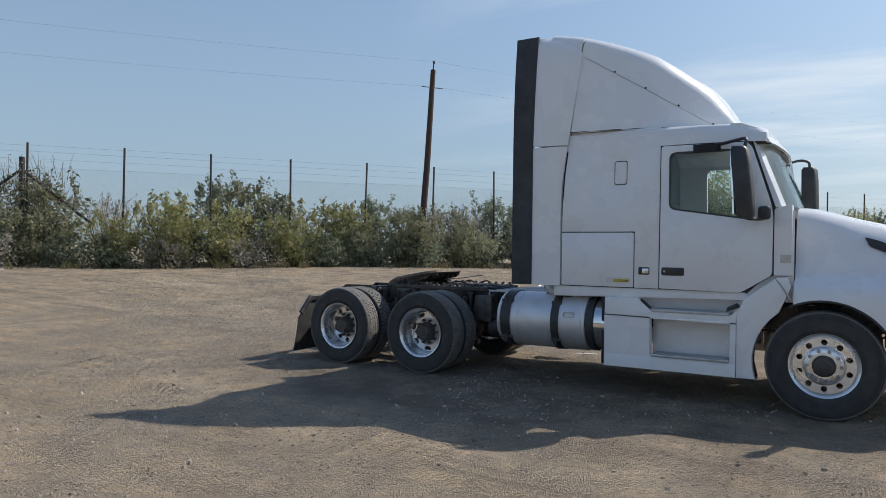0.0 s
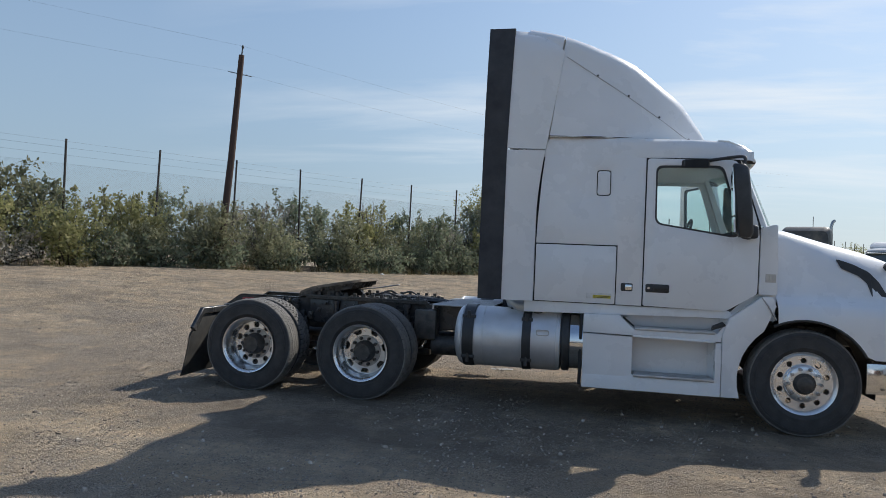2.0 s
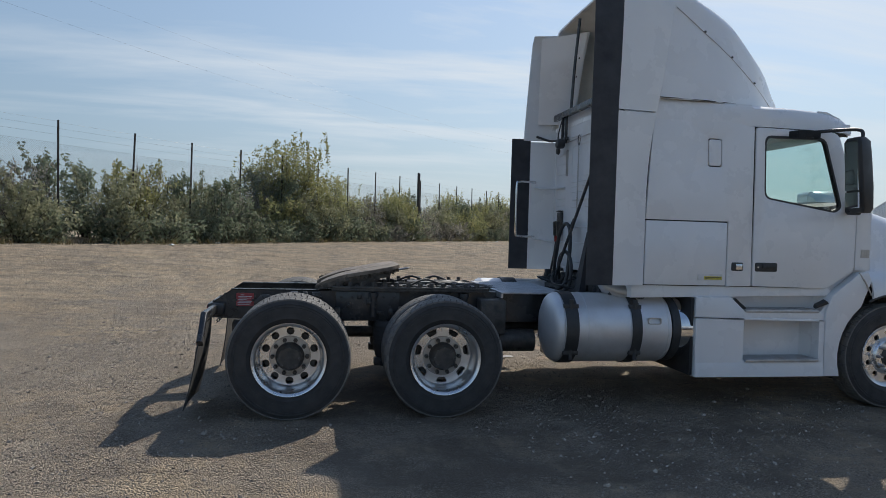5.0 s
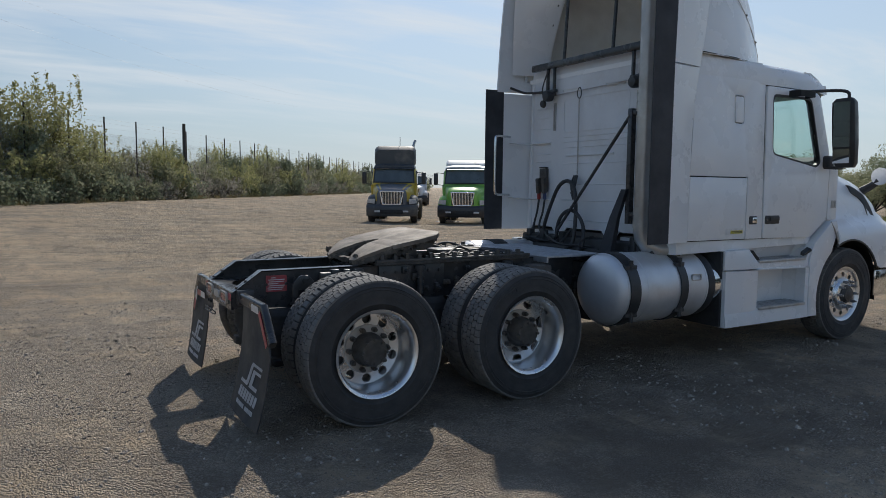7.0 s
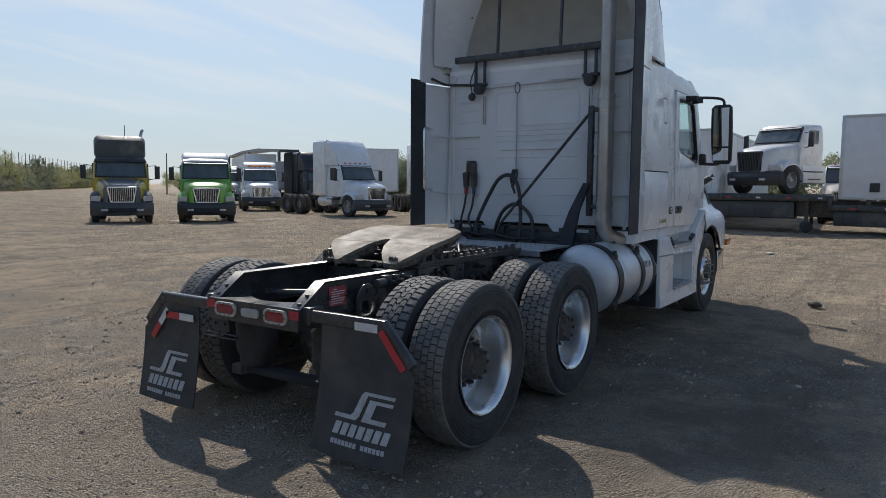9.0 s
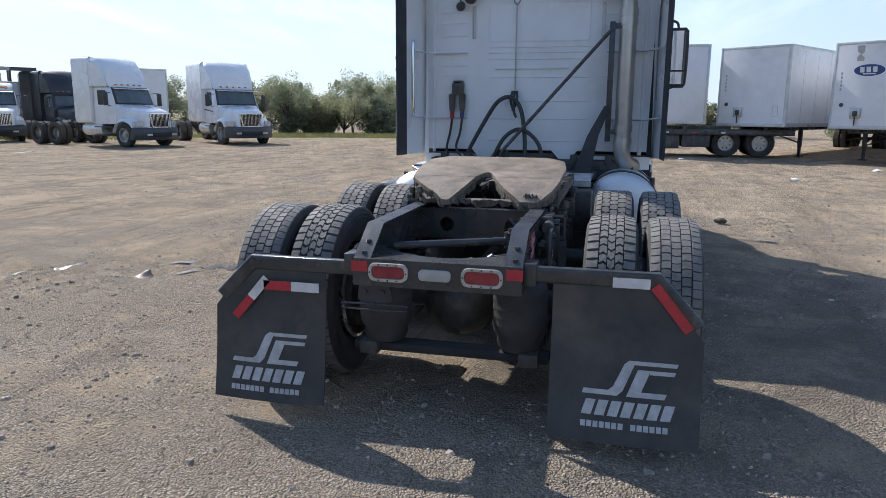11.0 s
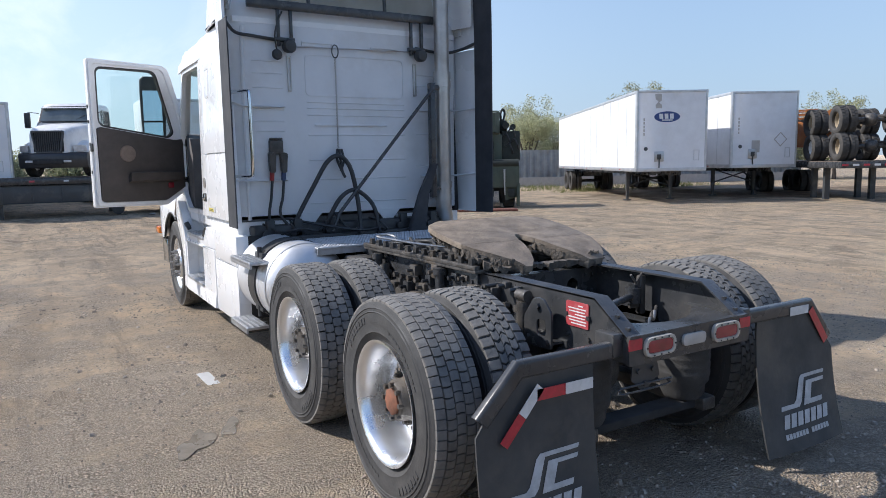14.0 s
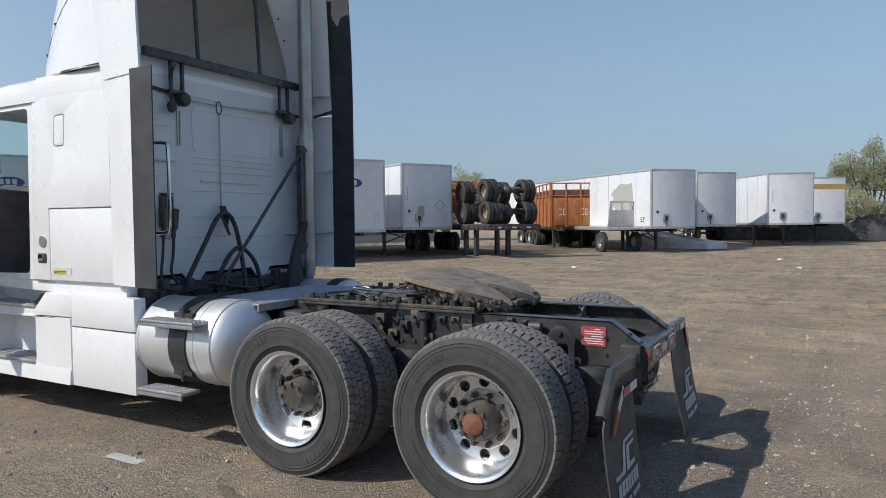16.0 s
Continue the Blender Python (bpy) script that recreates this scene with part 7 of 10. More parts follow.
def tank(s, x0, x1, straps, cap_x, r=0.318, zc=0.735, yc=0.855, dome=0.06):
    t = new("fuel_tank")
    t.parent = truck
    tagged(t, "round brushed aluminium fuel tank")
    bm = B()
    prof = [(0.0, x0 - dome), (r * 0.3, x0 - dome * 0.93), (r * 0.55, x0 - dome * 0.75), (r * 0.78, x0 - dome * 0.42), (r * 0.9, x0 - dome * 0.1), (r * 0.97, x0 + 0.02), (r, x0 + 0.06), (r, (x0 + x1) / 2), (r, x1 - 0.045), (r * 0.965, x1 - 0.012), (r * 0.8, x1 + 0.01), (0.0, x1 + 0.02)]
    lathe(bm, prof, "x", (0, s * yc, zc), 64)
    part("tank_shell", bm, TANK, t, smooth=35)
    for x in (x0 + 0.045, x1 - 0.05, (x0 * 0.75 + x1 * 0.25)):
        bm = B()
        lathe(bm, [(r - 0.001, x - 0.006), (r + 0.004, x), (r - 0.001, x + 0.006)], "x", (0, s * yc, zc), 64, closed=True)
        part("weld_bead", bm, TANK, t)
    for x, w in straps:
        bm = B()
        lathe(bm, [(r + 0.002, x - w), (r + 0.012, x - w), (r + 0.012, x + w), (r + 0.002, x + w)], "x", (0, s * yc, zc), 64, closed=True)
        st = part("tank_strap", bm, BLACK, t)
        for a in (42, -38):
            bm = B()
            ca, sa = math.cos(radians(a)), math.sin(radians(a))
            cyl(bm, (x, s * (yc + (r + 0.02) * ca) + 0.0, zc + (r + 0.02) * sa - 0.05), (x, s * (yc + (r + 0.02) * ca), zc + (r + 0.02) * sa + 0.05), 0.02, 8)
            box(bm, x - w - 0.012, x + w + 0.012, s * (yc + (r + 0.005) * ca) - 0.02, s * (yc + (r + 0.005) * ca) + 0.02, zc + (r + 0.005) * sa - 0.018, zc + (r + 0.005) * sa + 0.018, 0.005)
            part("strap_buckle", bm, BLACK, st)
        bm = B()
        box(bm, x - 0.05, x + 0.05, min(s * 0.41, s * (yc - 0.2)), max(s * 0.41, s * (yc - 0.2)), 0.42, 0.95, 0.01)
        part("tank_bracket", bm, FRAME, st)
    if cap_x:
        bm = B()
        m = Matrix.Translation((cap_x, s * (yc + 0.10), zc + 0.305)) @ Matrix.Rotation(radians(-s * 18), 4, "X")
        n0 = len(bm.verts)
        lathe(bm, [(0.062, -0.02), (0.062, 0.03), (0.056, 0.045), (0.05, 0.062), (0.03, 0.07), (0.0, 0.07)], "z", seg=24)
        for v in bm.verts:
            v.co = m @ v.co
        part("filler_cap", bm, GREASE, t)
    return t


right_tank = tank(-1, 2.345, 3.42, ((2.462, 0.058), (3.07, 0.045)), 3.165)
bm = B()
plate(bm, rounded(rect(3.17, 3.30, 0.80, 0.86), 0.02, 3), [rounded(rect(3.178, 3.292, 0.808, 0.852), 0.016, 3)[::-1]], "y", -1.155, -1.172)
part("tank_sticker", bm, PIPE, right_tank)
tank(1, 2.02, 2.86, ((2.385, 0.085),), None, dome=0.11)
# small tank between the fuel tank and the skirt
bm = B()
lathe(bm, [(0.0, 3.50), (0.27, 3.50), (0.285, 3.51), (0.285, 3.64), (0.0, 3.64)], "x", (0, -0.855, 0.735), 48)
part("additive_tank", bm, CHROME, truck, "polished additive tank end")
bm = B()
lathe(bm, [(0.0, 3.425), (0.30, 3.425), (0.312, 3.44), (0.312, 3.495), (0.30, 3.505), (0.0, 3.505)], "x", (0, -0.855, 0.735), 48)
part("tank_band", bm, BLACK, truck, "black band between the two tanks")
bm = B()
box(bm, 3.60, 3.632, -1.135, -0.45, 0.33, 1.045, 0.006)
part("skirt_end", bm, SEAM, truck)
# two steps in front of the left tank
for z, w, x0, x1 in ((0.905, 0.13, 2.13, 2.68), (0.405, 0.16, 2.235, 2.70)):
    bm = B()
    ya, yb = 1.185 - w * 0.2, 1.185 + w * 0.55
    box(bm, x0, x1, ya - 0.05, yb, z, z + 0.022, 0.003)
    box(bm, x0, x1, yb - 0.015, yb, z - 0.025, z + 0.01, 0.003)
    for i in range(int((x1 - x0 - 0.03) / 0.0255)):
        for j in range(4):
            x, y = x0 + 0.02 + i * 0.0255, ya - 0.035 + j * (yb - ya + 0.04) / 4
            box(bm, x, x + 0.015, y, y + 0.02, z + 0.022, z + 0.028)
    st = part("tank_step", bm, TREAD, truck, "serrated aluminium step")
    for x in (2.32, 2.48):
        bm = B()
        box(bm, x - 0.02, x + 0.02, 1.05, yb - 0.02, z - 0.035, z, 0.004)
        part("step_bracket", bm, BLACK, st)
# battery box and valves seen between the tank and the rails
bm = B()
box(bm, 1.75, 2.0, -0.62, -0.42, 0.62, 0.95, 0.02)
part("valve_box", bm, GREASE, truck)
bm = B()
box(bm, 1.72, 1.95, 0.42, 0.6, 0.65, 0.95, 0.02)
part("valve_box", bm, GREASE, truck)
bm = B()
cyl(bm, (1.95, -0.50, 0.55), (2.3, -0.50, 0.55), 0.11, 16)
part("air_tank", bm, GREASE, truck)

# ---- the yard: parked vehicles ----
def paint(name, c, rough=0.35, dirt=(0.30, 0.26, 0.21), big=0.45):
    return surface(name, c, tuple(v * 0.86 for v in c), 3, rough, rough + 0.15, coat=0.2, bigc=dirt, big=big, big_scale=1.3)


OFFWHITE = paint("aged_white_paint", (0.78, 0.785, 0.78))
TRAILWHITE = surface("trailer_white_panel", (0.76, 0.77, 0.79), (0.70, 0.71, 0.73), 2.2, 0.42, 0.55, bigc=(0.55, 0.53, 0.50), big=0.4, big_scale=0.9)
TRAILGREY = surface("trailer_grey_patch", (0.46, 0.44, 0.41), (0.40, 0.385, 0.36), 6, 0.6)
POST = surface("trailer_aluminium_post", (0.60, 0.61, 0.62), (0.48, 0.49, 0.50), 3, 0.4, metal=0.6)
YPAINT = paint("yellow_paint", (0.62, 0.43, 0.04))
GPAINT = paint("lime_green_paint", (0.22, 0.50, 0.08))
DARKGREY = paint("dark_grey_paint", (0.06, 0.065, 0.07), 0.5)
SLATE = paint("slate_grey_paint", (0.13, 0.14, 0.155), 0.3)
BLACKPAINT = paint("black_paint", (0.03, 0.03, 0.033), 0.35, (0.1, 0.09, 0.08))
OLIVE = surface("army_olive_paint", (0.075, 0.095, 0.07), (0.055, 0.07, 0.052), 4, 0.7, 0.85, bigc=(0.15, 0.14, 0.11), big=0.4, big_scale=2)
OLIVEDARK = surface("army_dark_olive", (0.03, 0.036, 0.03), (0.02, 0.024, 0.02), 6, 0.7)
ORANGE = surface("rusty_orange_paint", (0.44, 0.16, 0.045), (0.33, 0.11, 0.035), 3, 0.6, 0.8, bigc=(0.20, 0.08, 0.04), big=0.7, big_scale=1.5)
RUSTWALL = surface("rusted_steel", (0.20, 0.075, 0.05), (0.13, 0.05, 0.035), 5, 0.85)
BLUE = surface("dark_blue_oval", (0.03, 0.06, 0.2), (0.035, 0.065, 0.19), 10, 0.5)
WOOD = surface("weathered_deck_wood", (0.16, 0.13, 0.10), (0.10, 0.08, 0.065), 6, 0.85, stretch=(1, 12, 1))
SILVER = surface("dull_silver", (0.5, 0.5, 0.5), (0.4, 0.4, 0.4), 8, 0.35, metal=0.8)
LAMPCLEAR = surface("headlamp_lens", (0.6, 0.6, 0.6), (0.45, 0.45, 0.46), 8, 0.15, coat=0.6)
TYREFAR = surface("dusty_tyre", (0.035, 0.034, 0.033), (0.065, 0.06, 0.054), 5, 0.85, bump=0.2, bump_scale=40)
SCREEN = surface("sky_lit_windscreen", (0.10, 0.118, 0.115), (0.06, 0.07, 0.07), 1.5, 0.06, coat=0.9)
SHADE_GLASS = surface("dark_window", (0.055, 0.065, 0.068), (0.03, 0.036, 0.038), 1.5, 0.06, coat=0.8)


def mesh_of(bm, mats, smooth=40):
    bmesh.ops.recalc_face_normals(bm, faces=bm.faces[:])
    me = bpy.data.meshes.new("mesh")
    bm.to_mesh(me)
    bm.free()
    for m in mats:
        me.materials.append(m)
    me.shade_smooth()
    me.set_sharp_from_angle(angle=radians(smooth))
    return me


bm = B()
lathe(bm, [(0.29, -0.10), (0.32, -0.13), (0.40, -0.14), (0.47, -0.125), (0.5, -0.10), (0.5, 0.10), (0.47, 0.125), (0.40, 0.14), (0.32, 0.13), (0.29, 0.10)], "y", seg=28, closed=True)
for k in range(26):
    a = 2 * math.pi * k / 26
    m = Matrix.Rotation(a, 4, "Y")
    box(bm, 0.495, 0.505, -0.11, -0.01, -0.045, 0.045, m=m)
    box(bm, 0.495, 0.505, 0.01, 0.11, 0.015, 0.105, m=m)
FAR_TYRE = mesh_of(bm, [TYREFAR])
bm = B()
o, hs = hole_ring(0.0, 0.27, 8, 0.03, 40, rs=0.195)
plate(bm, o, hs, "y", 0.02, 0.035)
lathe(bm, [(0.27, 0.0), (0.285, 0.12), (0.30, 0.125), (0.30, 0.135), (0.28, 0.13), (0.26, 0.03), (0.26, -0.1), (0.27, -0.1)], "y", seg=28, closed=True)
lathe(bm, [(0.10, 0.03), (0.10, 0.09), (0.07, 0.10), (0.0, 0.10)], "y", seg=16)
FAR_RIM = {}
for nm, mt in (("alu", SILVER), ("white", OFFWHITE), ("tan", surface("tan_rim", (0.42, 0.35, 0.25), (0.34, 0.28, 0.2), 5, 0.6))):
    b2 = bm.copy()
    FAR_RIM[nm] = mesh_of(b2, [mt])
bm.free()


def far_wheel(parent, x, y, z=0.5, side=1, rim="alu", dual=False, name="wheel", turn=None):
    """A plain road wheel whose face points to the given side of its vehicle."""
    w = new(name)
    w.parent = parent
    w.matrix_local = turn if turn is not None else Matrix.Translation((x, y, z)) @ Matrix.Rotation(0 if side > 0 else math.pi, 4, "Z")
    t = new("tyre", FAR_TYRE)
    t.parent = w
    r = new("rim", FAR_RIM[rim])
    r.parent = w
    if dual:
        t2 = new("inner_tyre", FAR_TYRE)
        t2.parent = w
        t2.location = (0, -0.30, 0)
        r.location = (0, -0.13, 0)
        r.scale = (1, 1, 1)
    return w


def at_ground(x, y, heading, dz=0.0):
    """Pose on the ground with the x axis along the heading (degrees)."""
    return pose(x, y, ground_z(x, y) + dz, 0, 0, heading)


def box_trailer(x, y, heading, length=14.6, label="white box trailer with aluminium corner posts, on landing legs", emblem=False, mark53=False, patch=False, rim="white", h=2.82, floor=1.2, marks=True, band=False, diamond=False):
    """A dry van. Its nose stands at (x, y) and looks along the heading."""
    t = thing("box_trailer", label, "trailer", at_ground(x, y, heading), "parked box trailers")
    L, W, z0, z1 = length, 1.29, floor, floor + h
    bm = B()
    o = [(0.0, -W + 0.12), (0.0, W - 0.12), (-0.03, W - 0.05), (-0.10, W), (-L, W), (-L, -W), (-0.10, -W), (-0.03, -W + 0.05)]
    plate(bm, o, [], "z", z0, z1)
    body = part("van_body", bm, TRAILWHITE, t, smooth=30)
    n = int(L / 1.22)
    for s in (-1, 1):
        for k in range(1, n):
            bm = B()
            box(bm, -k * 1.22 - 0.012, -k * 1.22 + 0.012, min(s * W, s * (W + 0.006)), max(s * W, s * (W + 0.006)), z0 + 0.12, z1 - 0.1)
            part("panel_joint", bm, POST, body)
        bm = B()
        box(bm, -L, -0.1, min(s * (W - 0.01), s * (W + 0.015)), max(s * (W - 0.01), s * (W + 0.015)), z0 - 0.03, z0 + 0.11, 0.01)
        part("lower_rail", bm, POST, body)
        bm = B()
        box(bm, -L, -0.05, min(s * (W - 0.03), s * (W + 0.012)), max(s * (W - 0.03), s * (W + 0.012)), z1 - 0.10, z1 + 0.012, 0.01)
        part("upper_rail", bm, POST, body)
        bm = B()
        lathe(bm, [(0.075, z0 - 0.02), (0.075, z1 + 0.01)], "z", (-0.075, s * (W - 0.07), 0), 16)
        part("corner_post", bm, POST, body)
        for k in range(int(L / 1.5)):
            bm = B()
            box(bm, -0.6 - k * 1.5, -0.45 - k * 1.5, min(s * W, s * (W + 0.019)), max(s * W, s * (W + 0.019)), z0 + 0.02, z0 + 0.06)
            part("reflector_tape", bm, REDREF if k % 2 else WHITEREF, body)
    bm = B()
    box(bm, -0.04, 0.012, -W + 0.1, W - 0.1, z1 - 0.08, z1 + 0.012, 0.01)
    part("front_rail", bm, POST, body)
    bm = B()
    box(bm, -0.04, 0.014, -W + 0.1, W - 0.1, z0 - 0.03, z0 + 0.10, 0.01)
    part("front_sill", bm, POST, body)
    if marks:
        bm = B()
        box(bm, 0.0, 0.05, -0.62, -0.28, z0 + 0.32, z0 + 0.68, 0.02)
        gb = part("gladhand_box", bm, SILVER, t)
        bm = B()
        box(bm, 0.05, 0.075, -0.53, -0.38, z0 + 0.40, z0 + 0.58, 0.015)
        cyl(bm, (0.06, -0.45, z0 + 0.40), (0.06, -0.45, z0 + 0.1), 0.022, 8)
        part("gladhand", bm, BLACK, gb)
        bm = B()
        dots(bm, [(0.0, -0.92, z0 + 0.78)], 0.07, 0.012, "x", 14)
        part("vent_cap", bm, DARKGREY, t)
        bm = B()
        plate(bm, rect(0.80, 1.0, z0 + 0.35, z0 + 0.72), [rect(0.82, 0.98, z0 + 0.37, z0 + 0.70)[::-1]], "x", 0.0, 0.012)
        part("document_holder", bm, POST, t)
    if marks and not mark53:
        for k in range(5):
            bm = B()
            box(bm, 0.0, 0.004, -1.02, -0.965, z0 + 1.25 + 0.13 * k, z0 + 1.34 + 0.13 * k)
            part("unit_number_bar", bm, TRAILGREY, t)
    if emblem:
        bm = B()
        plate(bm, [(-0.18 + 0.46 * math.cos(a), z1 - 0.92 + 0.19 * math.sin(a)) for a in [2 * math.pi * k / 36 for k in range(36)]], [], "x", 0.0, 0.006)
        em = part("oval_emblem", bm, BLUE, t, "dark blue oval emblem with white shapes")
        for k in range(3):
            bm = B()
            u = -0.18 + 0.24 - 0.19 * k
            plate(bm, [(u, z1 - 0.99), (u - 0.13, z1 - 0.99), (u - 0.145, z1 - 0.81), (u - 0.015, z1 - 0.81)], [], "x", 0.006, 0.009)
            part("emblem_block", bm, WHITEREF, em)
        bm = B()
        plate(bm, rect(-0.36, 0.02, z1 - 1.055, z1 - 1.015), [], "x", 0.006, 0.009)
        part("emblem_bar", bm, WHITEREF, em)
        bm = B()
        plate(bm, [(-0.38, z1 - 0.12), (-0.62, z1 - 0.12), (-0.60, z1 - 0.30), (-0.50, z1 - 0.38), (-0.60, z1 - 0.50), (-0.58, z1 - 0.62), (-0.37, z1 - 0.62), (-0.37, z1 - 0.50), (-0.47, z1 - 0.42), (-0.38, z1 - 0.34)], [], "x", 0.0, 0.004)
        part("peeled_patch", bm, TRAILGREY, t)
    if diamond:
        bm = B()
        plate(bm, [(0.62, z0 + 0.75), (0.88, z0 + 1.03), (0.62, z0 + 1.31), (0.36, z0 + 1.03)], [[(0.62, z0 + 0.80), (0.41, z0 + 1.03), (0.62, z0 + 1.26), (0.83, z0 + 1.03)]], "x", 0.0, 0.006)
        part("placard_holder", bm, TRAILGREY, t)
        bm = B()
        plate(bm, rect(-0.48, -0.17, z0 + 0.55, z0 + 1.0), [], "x", 0.0, 0.005)
        part("worn_patch", bm, TRAILGREY, t)
    if patch:
        bm = B()
        k = [(-3.2, 1.95), (-2.55, 2.3), (-1.9, 2.22), (-1.55, 2.30), (-1.42, 1.2), (-1.6, 0.85), (-1.95, 0.72), (-2.2, 0.42), (-2.9, 0.55), (-3.1, 0.62), (-2.95, 0.95), (-3.35, 1.2), (-3.15, 1.6), (-3.4, 1.75)]
        plate(bm, rounded([(a, z0 + b * 0.98) for a, b in k], 0.08, 3), [], "y", -W - 0.012, -W - 0.007)
        part("painted_out_patch", bm, TRAILGREY, t, "grey painted-out patch")
    if band:
        bm = B()
        box(bm, -L + 0.1, 0.013, -W - 0.008, W + 0.008, z1 - 0.72, z1 - 0.42)
        part("ochre_band", bm, surface("ochre_band", (0.45, 0.30, 0.08), (0.4, 0.27, 0.08), 6, 0.5), t)
    if mark53:
        for s, rot in ((1, 180), (-1, 0)):
            cu = bpy.data.curves.new("length_mark", "FONT")
            cu.body, cu.size, cu.extrude = "53'", 0.34, 0.002
            me = bpy.data.meshes.new_from_object(bpy.data.objects.new("tmp", cu))
            me.materials.append(DARKGREY)
            ob = new("length_mark", me)
            ob.parent = t
            ob.matrix_local = Matrix.Translation((-0.25 if s > 0 else -0.85, s * (W + 0.012), z0 + 0.3)) @ Matrix.Rotation(radians(rot), 4, "Z") @ Matrix.Rotation(radians(90), 4, "X")
    # under-frame
    for s in (-1, 1):
        bm = B()
        box(bm, -2.65, -2.5, s * 0.85 - 0.06, s * 0.85 + 0.06, 0.42, z0)
        box(bm, -2.63, -2.52, s * 0.85 - 0.045, s * 0.85 + 0.045, 0.05, 0.45)
        box(bm, -2.72, -2.43, s * 0.85 - 0.13, s * 0.85 + 0.13, 0.0, 0.05, 0.01)
        tube(bm, [(-2.57, s * 0.85, 0.6), (-3.4, s * 0.55, z0)], 0.03, 6)
        part("landing_leg", bm, DARKGREY, t)
        bm = B()
        box(bm, -L + 0.1, -0.4, s * 0.45 - 0.05, s * 0.45 + 0.05, z0 - 0.18, z0 - 0.02)
        part("frame_beam", bm, FRAME, t)
        for xx in (-L + 1.3, -L + 2.55):
            far_wheel(t, xx, s * 1.0, 0.5, s, rim, dual=True)
    bm = B()
    tube(bm, [(-2.57, -0.85, 0.55), (-2.57, 0.85, z0 - 0.1)], 0.03, 6)
    tube(bm, [(-2.57, 0.85, 0.55), (-2.57, -0.85, z0 - 0.1)], 0.03, 6)
    part("leg_brace", bm, DARKGREY, t)
    bm = B()
    box(bm, -L + 0.8, -L + 3.1, -0.5, 0.5, 0.75, z0 - 0.1)
    part("bogie", bm, FRAME, t)
    for xx in (-L + 1.3, -L + 2.55):
        bm = B()
        cyl(bm, (xx, -0.9, 0.5), (xx, 0.9, 0.5), 0.065, 10)
        part("axle", bm, FRAME, t)
    return t


box_trailer(25.8, 7.05, 181.7, 14.6, emblem=True, h=2.62)
box_trailer(24.3, 4.2, 182.7, 14.6, emblem=True, h=2.62)
box_trailer(23.99, -5.42, 145.7, 14.6)
box_trailer(22.25, -8.84, 146.0, 13.4, emblem=True)
box_trailer(14.36, -17.28, 149.5, 15.6, emblem=True)
box_trailer(13.6, -21.5, 150.5, 14.6, diamond=True)
box_trailer(4.85, -29.95, 138.1, 16.1, mark53=True, patch=True, label="white box trailer with a grey painted-out patch on its side")
box_trailer(3.47, -34.19, 138.1, 16.1, mark53=True)
box_trailer(0.15, -37.74, 119.2, 14.6)
box_trailer(-1.45, -43.75, 119.2, 16.1, mark53=True, band=True, label="white box trailer with an ochre band under its roof")


